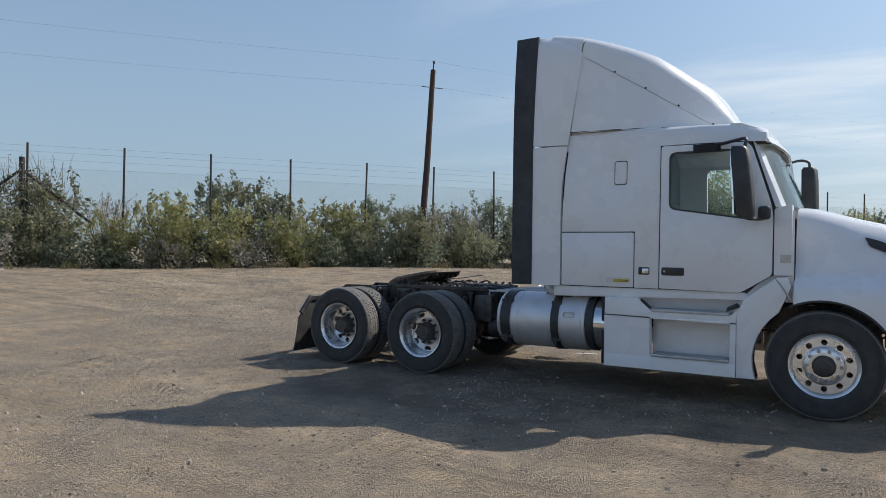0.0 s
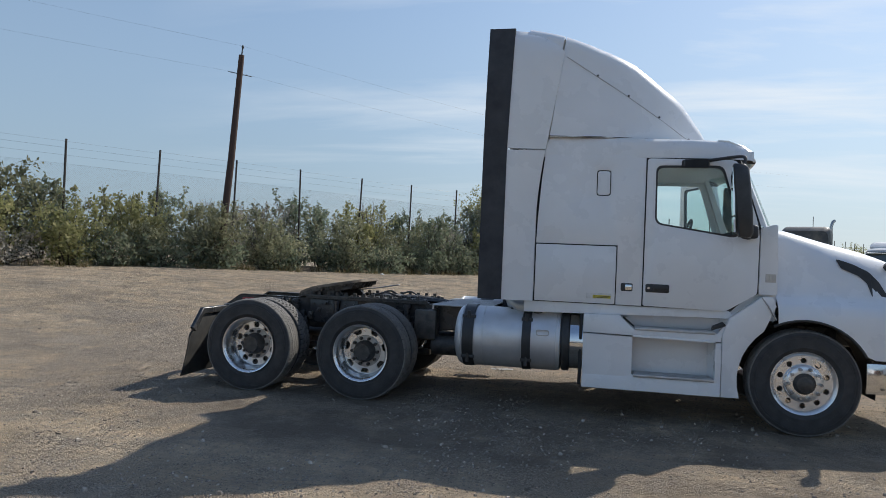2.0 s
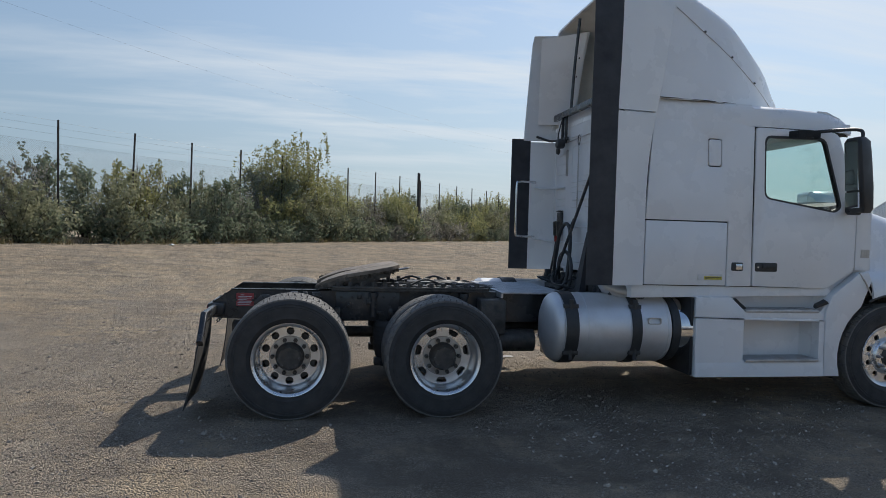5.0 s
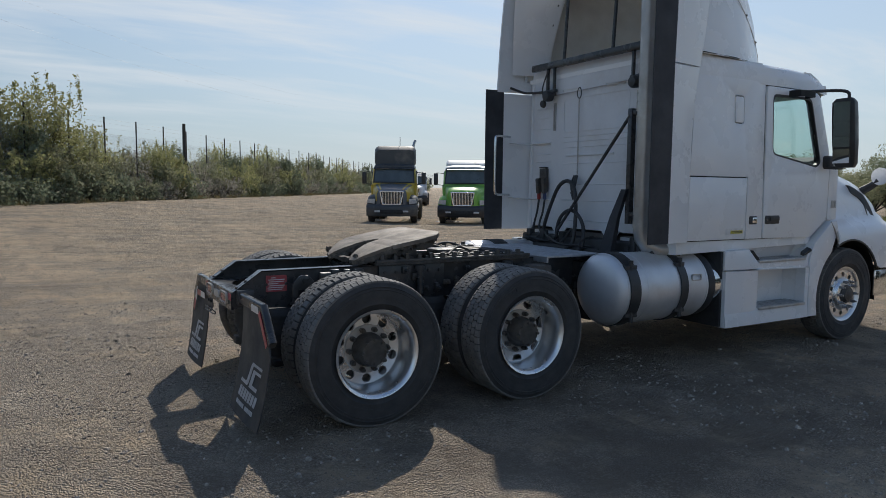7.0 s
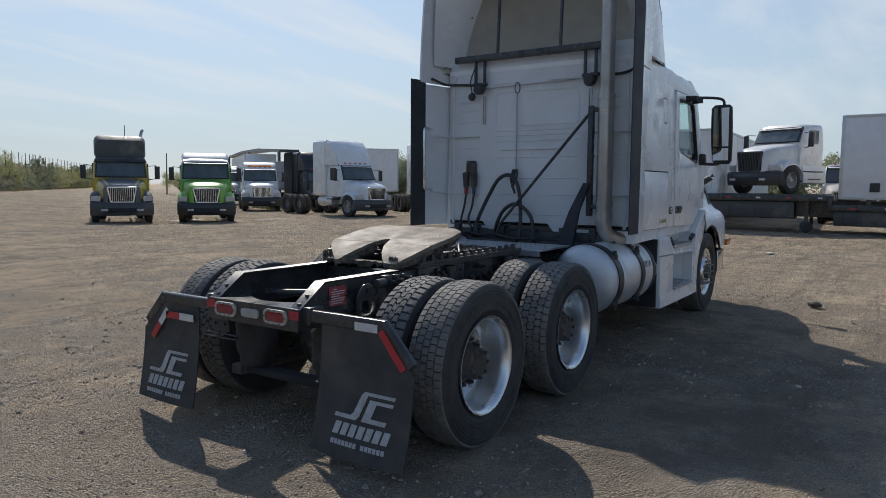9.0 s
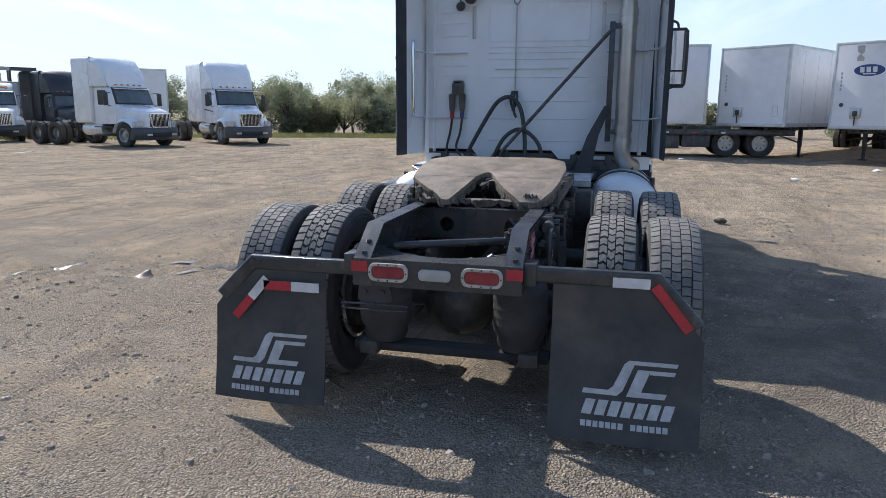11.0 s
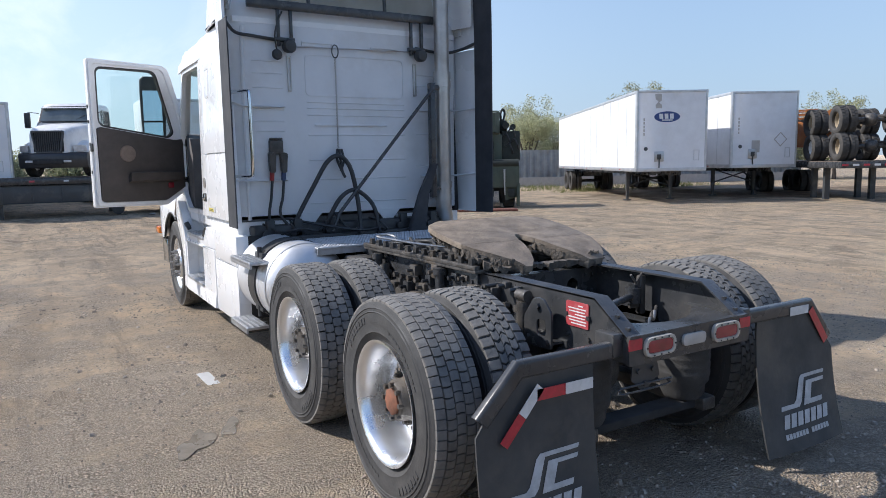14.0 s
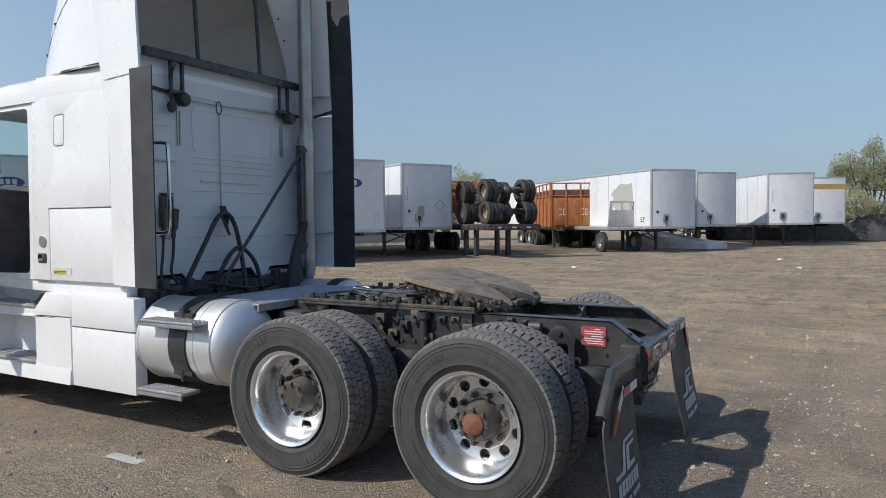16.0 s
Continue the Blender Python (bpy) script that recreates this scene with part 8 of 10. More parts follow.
# conventional trucks -----------------------------------------------------------
def parked_truck(name, label, m, cab, hood_mat, bump_mat, roof="day", roof_mat=None, sleeper=0.0, grille_mat=None, beacons=False, stripe=None, chassis=True, side_mat=None, fender_mat=None, group="parked trucks", hood_len=1.55, hood_h=1.62, skirt=False, roof_cap=None, stack=False):
    t = thing(name, label, "truck", m, group)
    roof_mat = roof_mat or cab
    grille_mat = grille_mat or CHROME
    bm = B()
    secs = []
    for k in range(9):
        y = -1.13 + 2.26 * k / 8
        x = -0.35 * abs(y / 1.13) ** 3
        secs.append([(x - 0.06, y, 0.30), (x - 0.01, y, 0.38), (x + 0.01, y, 0.55), (x + 0.02, y, 0.72), (x - 0.03, y, 0.79), (x - 0.12, y, 0.82), (x - 0.3, y, 0.34)])
    loft(bm, secs)
    fb_ = part("front_bumper", bm, bump_mat, t)
    for s in (-1, 1):
        bm = B()
        box(bm, -0.04, 0.03, s * 0.62 - 0.12, s * 0.62 + 0.12, 0.48, 0.56, 0.015)
        part("fog_lamp", bm, LAMPCLEAR, fb_)
    bm = B()
    box(bm, -0.02, 0.025, -0.5, 0.5, 0.42, 0.60, 0.02)
    part("air_slot", bm, SEAM, fb_)
    hz = hood_h
    bm = B()
    secs = []
    for x, w, zt in ((-0.12, 0.55, hz - 0.26), (-0.16, 0.61, hz - 0.18), (-0.26, 0.67, hz - 0.10), (-0.6, 0.76, hz - 0.01), (-1.0, 0.84, hz + 0.06), (-hood_len, 0.94, hz + 0.13)):
        h = [(1.0, 0.8), (1.0, zt - 0.30), (0.985, zt - 0.20), (0.94, zt - 0.11), (0.85, zt - 0.05), (0.6, zt - 0.015)]
        secs.append([(x, -w * a, z) for a, z in h] + [(x, 0, zt)] + [(x, w * a, z) for a, z in h[::-1]])
    loft(bm, secs)
    part("hood", bm, hood_mat, t, smooth=35)
    if side_mat:
        for s in (-1, 1):
            bm = B()
            loft(bm, [[(x, s * (w + 0.012), 0.95), (x, s * (w + 0.012), zt - 0.20), (x, s * (w * 0.95), zt - 0.10), (x, s * (w * 0.70), zt - 0.008), (x, s * (w * 0.66), zt - 0.05), (x, s * (w - 0.02), 0.95)] for x, w, zt in ((-0.24, 0.66, hz - 0.105), (-0.6, 0.76, hz - 0.01), (-1.0, 0.84, hz + 0.06), (-hood_len, 0.94, hz + 0.13))])
            part("hood_side", bm, side_mat, t)
    for s in (-1, 1):
        bm = B()
        secs = []
        for k in range(11):
            a = radians(8 + 158 * k / 10)
            x, z = -1.05 + 0.68 * math.cos(a), 0.50 + 0.62 * math.sin(a) + 0.05
            secs.append([(x, s * 0.58, z + 0.14), (x, s * 0.82, z + 0.10), (x, s * 1.0, z + 0.05), (x, s * 1.09, z - 0.01), (x, s * 1.12, z - 0.10), (x, s * 1.09, z - 0.12), (x, s * 0.58, z - 0.02)])
        loft(bm, secs)
        part("fender", bm, fender_mat or hood_mat, t)
        bm = B()
        loft(bm, [[(-0.24, s * 0.76, 0.84), (-0.22, s * 0.74, 1.06), (-0.36, s * 1.06, 1.05), (-0.40, s * 1.10, 0.88)], [(-0.34, s * 0.76, 0.84), (-0.34, s * 0.74, 1.06), (-0.5, s * 1.06, 1.06), (-0.5, s * 1.09, 0.88)]])
        part("headlamp", bm, LAMPCLEAR, t)
    bm = B()
    plate(bm, rounded([(-0.42, 0.80), (0.42, 0.80), (0.54, hz - 0.20), (-0.54, hz - 0.20)], 0.07, 3), [rounded([(-0.37, 0.85), (0.37, 0.85), (0.48, hz - 0.26), (-0.48, hz - 0.26)], 0.05, 3)[::-1]], "x", -0.13, -0.05, 0.01)
    gr = part("grille", bm, grille_mat, t)
    bm = B()
    box(bm, -0.13, -0.11, -0.49, 0.49, 0.84, hz - 0.24)
    part("grille_core", bm, SEAM, gr)
    for k in range(13):
        bm = B()
        y = -0.40 + 0.0667 * k
        box(bm, -0.11, -0.075, y - 0.011, y + 0.011, 0.85, hz - 0.25)
        part("grille_bar", bm, grille_mat, gr)
    # cab
    bx, cl = -hood_len, 1.35
    cab_top = 2.58
    bm = B()
    secs = []
    for x, zt in ((bx, hz + 0.18), (bx - 0.30, cab_top - 0.12), (bx - 0.42, cab_top), (bx - cl, cab_top + 0.04)):
        h = [(1.02, 0.95), (1.05, 1.7), (0.98, zt - 0.18), (0.93, zt - 0.08), (0.84, zt - 0.02), (0.6, zt + 0.02)]
        secs.append([(x, -a, z) for a, z in h] + [(x, a, z) for a, z in h[::-1]])
    loft(bm, secs)
    body = part("cab", bm, cab, t, smooth=35)
    bm = B()
    secs = []
    for k in range(7):
        y = -0.88 + 1.76 * k / 6
        b = 0.06 * (1 - (y / 0.9) ** 2)
        secs.append([(bx - 0.02 + b + 0.03, y, hz + 0.20), (bx - 0.285 + b + 0.03, y * 0.95, cab_top - 0.14), (bx - 0.33 + b, y * 0.95, cab_top - 0.14), (bx - 0.06 + b, y, hz + 0.20)])
    loft(bm, secs)
    part("windscreen", bm, SCREEN, t)
    bm = B()
    secs = []
    for k in range(7):
        y = -0.95 + 1.9 * k / 6
        b = 0.06 * (1 - (y / 0.97) ** 2)
        secs.append([(bx + b - 0.01, y, hz + 0.15), (bx - 0.30 + b + 0.018, y * 0.95, cab_top - 0.09), (bx - 0.35 + b, y * 0.95, cab_top - 0.09), (bx - 0.08 + b, y, hz + 0.15)])
    loft(bm, secs)
    part("windscreen_surround", bm, BLACKPAINT, t)
    if roof_cap:
        bm = B()
        loft(bm, [[(x, -0.97, z - 0.13), (x, -0.90, z + 0.0), (x, -0.6, z + 0.045), (x, 0.6, z + 0.045), (x, 0.90, z + 0.0), (x, 0.97, z - 0.13)] for x, z in ((bx - 0.30, cab_top - 0.06), (bx - 0.42, cab_top + 0.01), (bx - cl - 0.01, cab_top + 0.05))])
        part("roof_cap", bm, roof_cap, t)
    if stack:
        bm = B()
        tube(bm, [(bx - cl - 0.25, 0.82, 0.9), (bx - cl - 0.25, 0.82, 3.55), (bx - cl - 0.30, 0.86, 3.72), (bx - cl - 0.42, 0.90, 3.80)], 0.065, 10)
        part("exhaust_stack", bm, PIPE, t)
        bm = B()
        tube(bm, [(bx - cl + 0.1, 0.2, 3.5), (bx - cl + 0.1, 0.2, 3.95)], 0.014, 6)
        part("aerial", bm, BLACK, t)
    if skirt:
        for s in (-1, 1):
            bm = B()
            loft(bm, [[(x, s * 1.04, 1.05), (x, s * 1.09, 0.92), (x, s * 1.12, 0.42), (x, s * 1.02, 0.36), (x, s * 0.9, 1.05)] for x in (bx - 1.5, bx - 0.12)])
            sk = part("side_skirt", bm, cab, t)
            for z in (0.52, 0.80):
                bm = B()
                box(bm, bx - 1.2, bx - 0.4, min(s * 1.06, s * 1.128), max(s * 1.06, s * 1.128), z, z + 0.045, 0.01)
                part("step_slot", bm, DARKGREY, sk)
    for s in (-1, 1):
        bm = B()
        plate(bm, rounded([(bx - 0.42, hz + 0.1), (bx - 1.05, hz + 0.1), (bx - 1.05, cab_top - 0.22), (bx - 0.58, cab_top - 0.22)], 0.05, 3), [], "y", s * 0.96, s * 1.045)
        part("side_window", bm, SHADE_GLASS, t)
        bm = B()
        tube(bm, [(bx - 0.25, s * 1.02, 2.25), (bx - 0.10, s * 1.32, 2.28), (bx - 0.10, s * 1.34, 1.75), (bx - 0.25, s * 1.03, 1.70)], 0.018, 6)
        arm_ = part("mirror_arm", bm, BLACK, t)
        bm = B()
        box(bm, bx - 0.16, bx - 0.06, s * 1.36 - 0.1, s * 1.36 + 0.1, 1.72, 2.26, 0.03)
        part("mirror", bm, BLACK, arm_)
        bm = B()
        box(bm, bx - cl, bx - 0.1, min(s * 0.6, s * 1.1), max(s * 0.6, s * 1.1), 0.45, 0.5, 0.01)
        box(bm, bx - cl, bx - 0.1, min(s * 0.6, s * 1.1), max(s * 0.6, s * 1.1), 0.8, 0.85, 0.01)
        part("cab_step", bm, BLACK, t)
        bm = B()
        if skirt:
            lathe(bm, [(0.0, bx - 2.4), (0.1, bx - 2.4), (0.1, bx - 1.5), (0.0, bx - 1.5)], "x", (0, s * 0.3, 0.72), 12)
        else:
            lathe(bm, [(0.0, bx - 2.2), (0.26, bx - 2.19), (0.28, bx - 2.1), (0.28, bx - 1.0), (0.26, bx - 0.9), (0.0, bx - 0.89)], "x", (0, s * 0.82, 0.72), 24)
        part("air_tank" if skirt else "fuel_tank", bm, TANK, t)
        far_wheel(t, -1.05, s * 0.96, 0.5, s)
        if stripe:
            bm = B()
            loft(bm, [[(x, s * 1.056, z), (x, s * 1.056, z - 0.05), (x, s * 1.04, z - 0.05), (x, s * 1.04, z)] for x, z in ((bx - 3.2, 1.62), (bx - 1.3, 1.60), (bx - 0.3, 1.5))])
            part("side_stripe", bm, stripe, t)
    back = bx - cl
    if sleeper:
        bm = B()
        top = {"day": cab_top, "mid": 2.9, "high": 3.75}[roof]
        plate(bm, rounded(rect(-1.18, 1.18, 0.98, top), 0.18, 4), [], "x", back - sleeper, back - 0.02)
        part("sleeper_box", bm, cab, t, smooth=35)
        bm = B()
        top2 = top + 0.02
        secs = []
        for x, zt in ((back - sleeper, top2), (back - 0.05, top2), (back + 0.35, top2 - 0.12), (back + 0.75, (top2 + cab_top) / 2), (bx - 0.42, cab_top + 0.03)):
            w = 1.16 if x < back else 1.16 - 0.25 * (x - back) / 1.2
            zt = max(zt, cab_top + 0.03)
            secs.append([(x, -w, cab_top - 0.06), (x, -w, zt - 0.2), (x, -w + 0.16, zt), (x, 0, zt + 0.03), (x, w - 0.16, zt), (x, w, zt - 0.2), (x, w, cab_top - 0.06)])
        if roof != "day":
            loft(bm, secs)
            part("roof_fairing", bm, roof_mat, t, smooth=35)
        else:
            bm.free()
        back -= sleeper
    elif roof in ("high", "low"):
        bm = B()
        up = 0.0 if roof == "high" else -0.60
        loft(bm, [[(x, q.x, q.y) for q in rounded(rect(-w, w, cab_top - 0.05, zt + up), 0.16 if roof == "low" else 0.26, 5)] for x, zt, w in ((back + 0.02, 3.46, 0.96), (back + 0.30, 3.50, 0.97), (back + 0.48, 3.44, 0.96), (back + 0.66, 3.30, 0.92))])
        part("roof_fairing", bm, roof_mat, t, smooth=50)
    if sleeper > 1.5:
        bm = B()
        tube(bm, [(back + 0.05, -0.75, 0.9), (back + 0.05, -0.75, 3.35), (back - 0.03, -0.75, 3.5)], 0.06, 10)
        part("exhaust_pipe", bm, PIPE, t)
    # visor strip, marker lamps, wipers and the roof's dark headliner edge
    bm = B()
    loft(bm, [[(bx - 0.30, y, cab_top - 0.10), (bx - 0.10, y, cab_top - 0.15), (bx - 0.11, y, cab_top - 0.17), (bx - 0.32, y, cab_top - 0.13)] for y in (-0.86, -0.4, 0.0, 0.4, 0.86)])
    part("sun_visor", bm, roof_cap or (roof_mat if roof == "high" and not sleeper else cab), t)
    for y in () if skirt or roof_cap else (-0.6, -0.3, 0.0, 0.3, 0.6):
        bm = B()
        box(bm, bx - 0.44, bx - 0.36, y - 0.05, y + 0.05, cab_top - 0.01, cab_top + 0.05, 0.012)
        part("marker_lamp", bm, AMBER, t)
    for y in (-0.35, 0.3):
        bm = B()
        tube(bm, [(bx + 0.05, y, hz + 0.19), (bx - 0.06, y + 0.35, hz + 0.42)], 0.012, 6)
        part("wiper", bm, BLACK, t)
    if beacons:
        bm = B()
        box(bm, bx - 0.85, bx - 0.6, -0.7, 0.7, cab_top + 0.02, cab_top + 0.14, 0.03)
        part("amber_light_bar", bm, AMBER, t)
    if chassis:
        for s in (-1, 1):
            bm = B()
            box(bm, back - 3.6, -0.3, s * 0.42 - 0.04, s * 0.42 + 0.04, 0.72, 0.98)
            part("frame_rail", bm, FRAME, t)
            for k in range(2):
                far_wheel(t, back - 1.6 - 1.3 * k, s * 1.05, 0.5, s, dual=True)
    else:
        for s in (-1, 1):
            bm = B()
            box(bm, back - 0.3, -0.3, s * 0.42 - 0.04, s * 0.42 + 0.04, 0.72, 0.98)
            part("frame_rail", bm, FRAME, t)
    return t


yt = parked_truck("yellow_truck", "yellow day-cab truck with a dark grey roof fairing", at_ground(11.47, 21.82, 239.7), YPAINT, SLATE, DARKGREY, roof="high", roof_mat=DARKGREY, side_mat=YPAINT, fender_mat=DARKGREY, stack=True, roof_cap=DARKGREY)
parked_truck("green_truck", "lime green day-cab truck with a white roof and black bumper", at_ground(14.18, 20.32, 233.7), GPAINT, GPAINT, BLACKPAINT, roof="low", roof_mat=OFFWHITE, roof_cap=OFFWHITE)
parked_truck("white_service_truck", "white day-cab truck with amber lights on its roof", at_ground(23.77, 28.06, 231.7), OFFWHITE, OFFWHITE, BLACKPAINT, beacons=True, roof="low", roof_mat=OFFWHITE)
parked_truck("white_sleeper_truck", "white high-roof sleeper truck with a chrome grille", at_ground(22.3, 18.1, 256), WHITE, WHITE, DARKGREY, roof="high", sleeper=1.1)
parked_truck("striped_sleeper_truck", "white sleeper truck with dark side stripes and grey bumper", at_ground(24.90, 15.30, 233.0), WHITE, WHITE, DARKGREY, roof="high", sleeper=1.9, stripe=DARKGREY)
parked_truck("black_sleeper_truck", "black high-roof sleeper truck seen from behind", at_ground(33.97, 35.40, 46.7), BLACKPAINT, BLACKPAINT, BLACKPAINT, roof="high", sleeper=1.9)
parked_truck("black_sleeper_truck", "black high-roof sleeper truck behind a white one", at_ground(29.50, 28.12, 244.7), BLACKPAINT, BLACKPAINT, BLACKPAINT, roof="high", sleeper=1.6)
parked_truck("white_far_truck", "white sleeper truck far down the yard row", at_ground(29.70, 38.36, 239.7), OFFWHITE, OFFWHITE, BLACKPAINT, roof="mid", sleeper=1.2)
parked_truck("white_far_truck", "white truck far off behind the yellow one", at_ground(24.51, 44.28, 239.7), OFFWHITE, OFFWHITE, BLACKPAINT, roof="day")
box_trailer(32.67, 26.54, 231.7, 13.0, marks=False)
box_trailer(35.78, 41.92, 235.7, 13.0, marks=False)
box_trailer(30.20, 34.56, 235.7, 10.0, marks=False, h=2.0)

# open steel canopy behind the trucks
canopy = thing("steel_canopy", "long dark steel canopy roof on thin posts", "canopy")
bm = B()
loft(bm, [[(x, y, z), (x + 1.2, y - 0.8, z), (x + 1.2, y - 0.8, z + 0.22), (x, y, z + 0.22)] for x, y, z in ((45.0, 57.5, 4.35), (40.5, 50.0, 4.5), (36.0, 42.5, 4.35), (31.5, 35.0, 3.9))])
part("roof", bm, DARKGREY, canopy)
for x, y, z in ((44.6, 57.0, 4.4), (32.2, 35.8, 3.95), (38.0, 46.0, 4.4)):
    bm = B()
    box(bm, x - 0.08, x + 0.08, y - 0.08, y + 0.08, ground_z(x, y) - 0.05, z)
    part("post", bm, DARKGREY, canopy)

# drop-deck trailer, standing side on, with a truck and a box body on it
dd = thing("drop_deck_trailer", "dark steel drop-deck trailer with landing gear", "trailer", at_ground(25.1, 0.2, 91.7))
bm = B()
box(bm, -0.95, 4.0, -1.28, 1.28, 1.12, 1.33, 0.02)
box(bm, -1.1, -0.95, -1.28, 1.28, 0.80, 1.33, 0.02)
box(bm, -7.2, -1.0, -1.28, 1.28, 0.80, 0.98, 0.02)
part("deck", bm, FRAME, dd)
bm = B()
box(bm, -0.9, 3.95, -1.2, 1.2, 1.33, 1.36)
box(bm, -7.1, -1.12, -1.2, 1.2, 0.98, 1.01)
part("deck_planking", bm, WOOD, dd)
for x in (-0.3, 3.2):
    for s in (-1, 1):
        bm = B()
        box(bm, x - 0.06, x + 0.06, s * 1.0 - 0.06, s * 1.0 + 0.06, 0.0, 1.12)
        part("landing_leg", bm, FRAME, dd)
# dark under-frame, tool boxes and tandem axles under the decks
for s in (-1, 1):
    bm = B()
    box(bm, -5.1, 3.9, s * 0.5 - 0.06, s * 0.5 + 0.06, 0.55, 1.12)
    part("frame_beam", bm, FRAME, dd)
# near-side dark panels added to give the gap below the decks its shade
for x0_, x1_, z0_, z1_ in ((0.1, 3.6, 0.5, 1.1), (-3.2, -1.15, 0.28, 0.8), (-4.3, -3.3, 0.34, 0.8)):
    bm = B()
    box(bm, x0_, x1_, 0.9, 1.14, z0_, z1_, 0.03)
    for k in range(4):
        x = x0_ + (x1_ - x0_) * (k + 0.5) / 4
        box(bm, x - 0.03, x + 0.03, 1.13, 1.17, z0_, z1_, 0.008)
    part("side_frame", bm, DARKGREY, dd)
bm = B()
lathe(bm, [(0.0, 0.92), (0.13, 0.92), (0.2, 0.95), (0.21, 1.02), (0.2, 1.10), (0.13, 1.13), (0.0, 1.13)], "y", (-0.3, 0, 0.21), 20)
part("support_wheel", bm, RUBBER, dd)
for x0_, x1_, z0_ in ((0.2, 1.5, 0.42), (1.8, 3.0, 0.5), (-4.6, -3.4, 0.3), (-2.9, -1.9, 0.35)):
    bm = B()
    box(bm, x0_, x1_, -1.1, -0.55, z0_, 0.8 if x0_ < 0 else 1.1, 0.03)
    part("tool_box", bm, BLACKPAINT, dd)
for x in (-4.9, -6.1):
    for s in (-1, 1):
        far_wheel(dd, x, s * 0.85, 0.5, s, dual=True)
for k in range(9):
    bm = B()
    box(bm, -4.8 + k, -4.65 + k, 1.28, 1.29, (0.86 if k < 4 else 1.2), (0.92 if k < 4 else 1.26))
    part("reflector_tape", bm, REDREF if k % 2 else WHITEREF, dd)
wt = parked_truck("white_cab_truck", "white day-cab truck loaded crosswise on a trailer deck", pose(24.1, 1.9, ground_z(25, 0) + 1.365, 0, 0, 153.7), OFFWHITE, OFFWHITE, BLACKPAINT, chassis=False, grille_mat=DARKGREY, hood_h=1.75, skirt=True)
bb = thing("cargo_box", "plain white box body standing on a trailer deck", "cargo box", pose(24.0, -2.6, ground_z(25, 0) + 1.012, 0, 0, 178.7))
bm = B()
box(bm, -2.4, 0, -1.5, 1.3, 0.2, 3.05, 0.03)
shell_ = part("box_shell", bm, TRAILWHITE, bb)
for y in (-1.47, 1.27):
    bm = B()
    box(bm, -0.06, 0.014, y - 0.05, y + 0.05, 0.19, 3.06, 0.01)
    part("corner_post", bm, POST, shell_)
for z in (0.24, 3.02):
    bm = B()
    box(bm, -0.05, 0.016, -1.42, 1.22, z - 0.05, z + 0.05, 0.01)
    part("edge_rail", bm, POST, shell_)
for s in (-1, 1):
    bm = B()
    box(bm, -2.4, 0.0, s * 0.6 - 0.08, s * 0.6 + 0.08, 0.0, 0.2)
    part("floor_runner", bm, FRAME, bb)
bm = B()
box(bm, 0.0, 0.05, -0.6, -0.3, 0.45, 0.75, 0.02)
part("gladhand_box", bm, BLACK, bb)
bm = B()
box(bm, 0.0, 0.006, 0.2, 0.45, 2.2, 2.5)
part("pale_patch", bm, WHITEREF, bb)
parked_truck("old_white_truck", "old white truck with worn hood behind the drop deck", at_ground(29.6, -0.95, 181.7), OFFWHITE, TRAILGREY, BLACKPAINT)

# olive army forklift, seen from its front ---------------------------------------
army = thing("army_loader", "olive drab army loader with a square cab and front plate", "loader", at_ground(17.54, -11.18, 147.2))
bm = B()
box(bm, -0.5, 0.0, -1.42, 1.38, 0.75, 1.55, 0.03)
plate(bm, [(-1.42, 0.42), (-0.9, 0.30), (-0.85, 0.75), (0.85, 0.75), (0.9, 0.30), (1.38, 0.42), (1.38, 0.8), (-1.42, 0.8)], [], "x", -0.4, -0.1, 0.01)
part("front_plate", bm, OLIVE, army)
bm = B()
cyl(bm, (-0.05, -1.35, 1.62), (-0.05, 1.35, 1.62), 0.13, 16)
part("lift_tube", bm, OLIVEDARK, army)
bm = B()
box(bm, -2.2, -0.5, -0.75, 0.80, 1.5, 2.64, 0.04)
part("engine_cover", bm, OLIVE, army)
bm = B()
o = rounded(rect(-0.68, 0.72, 2.62, 3.48), 0.08, 2)
plate(bm, o, [], "x", -2.2, -0.5, 0.03)
loft(bm, [[(-0.5, -0.68, 2.66), (-0.2, -0.5, 2.72), (-0.2, 0.54, 2.72), (-0.5, 0.72, 2.66)], [(-0.5, -0.68, 3.44), (-0.2, -0.5, 3.38), (-0.2, 0.54, 3.38), (-0.5, 0.72, 3.44)]])
part("cab_box", bm, OLIVE, army)
bm = B()
tube(bm, smooth_path([(-0.45, -0.45, 2.42), (-0.38, -0.40, 2.0), (-0.35, 0.0, 1.88), (-0.38, 0.40, 2.0), (-0.45, 0.45, 2.42)], 5), 0.03, 8)
part("hydraulic_hose", bm, BLACK, army)
bm = B()
tube(bm, smooth_path([(-0.42, -0.35, 2.40), (-0.33, -0.25, 2.05), (-0.30, 0.0, 1.98), (-0.33, 0.25, 2.05), (-0.42, 0.35, 2.40)], 5), 0.025, 8)
part("hydraulic_hose", bm, BLACK, army)
bm = B()
box(bm, -2.0, -0.6, 0.80, 1.45, 1.7, 2.75, 0.03)
part("side_tank", bm, OLIVEDARK, army)
bm = B()
box(bm, -2.0, -0.6, -1.40, -0.85, 1.6, 2.25, 0.03)
part("tool_box", bm, OLIVE, army)
bm = B()
tube(bm, smooth_path([(-1.0, 0.86, 3.1), (-1.0, 0.93, 3.4), (-1.0, 0.86, 3.55), (-1.0, 0.78, 3.4), (-1.0, 0.80, 3.15)], 5), 0.04, 8)
box(bm, -1.3, -0.9, 0.75, 1.0, 2.7, 3.15, 0.02)
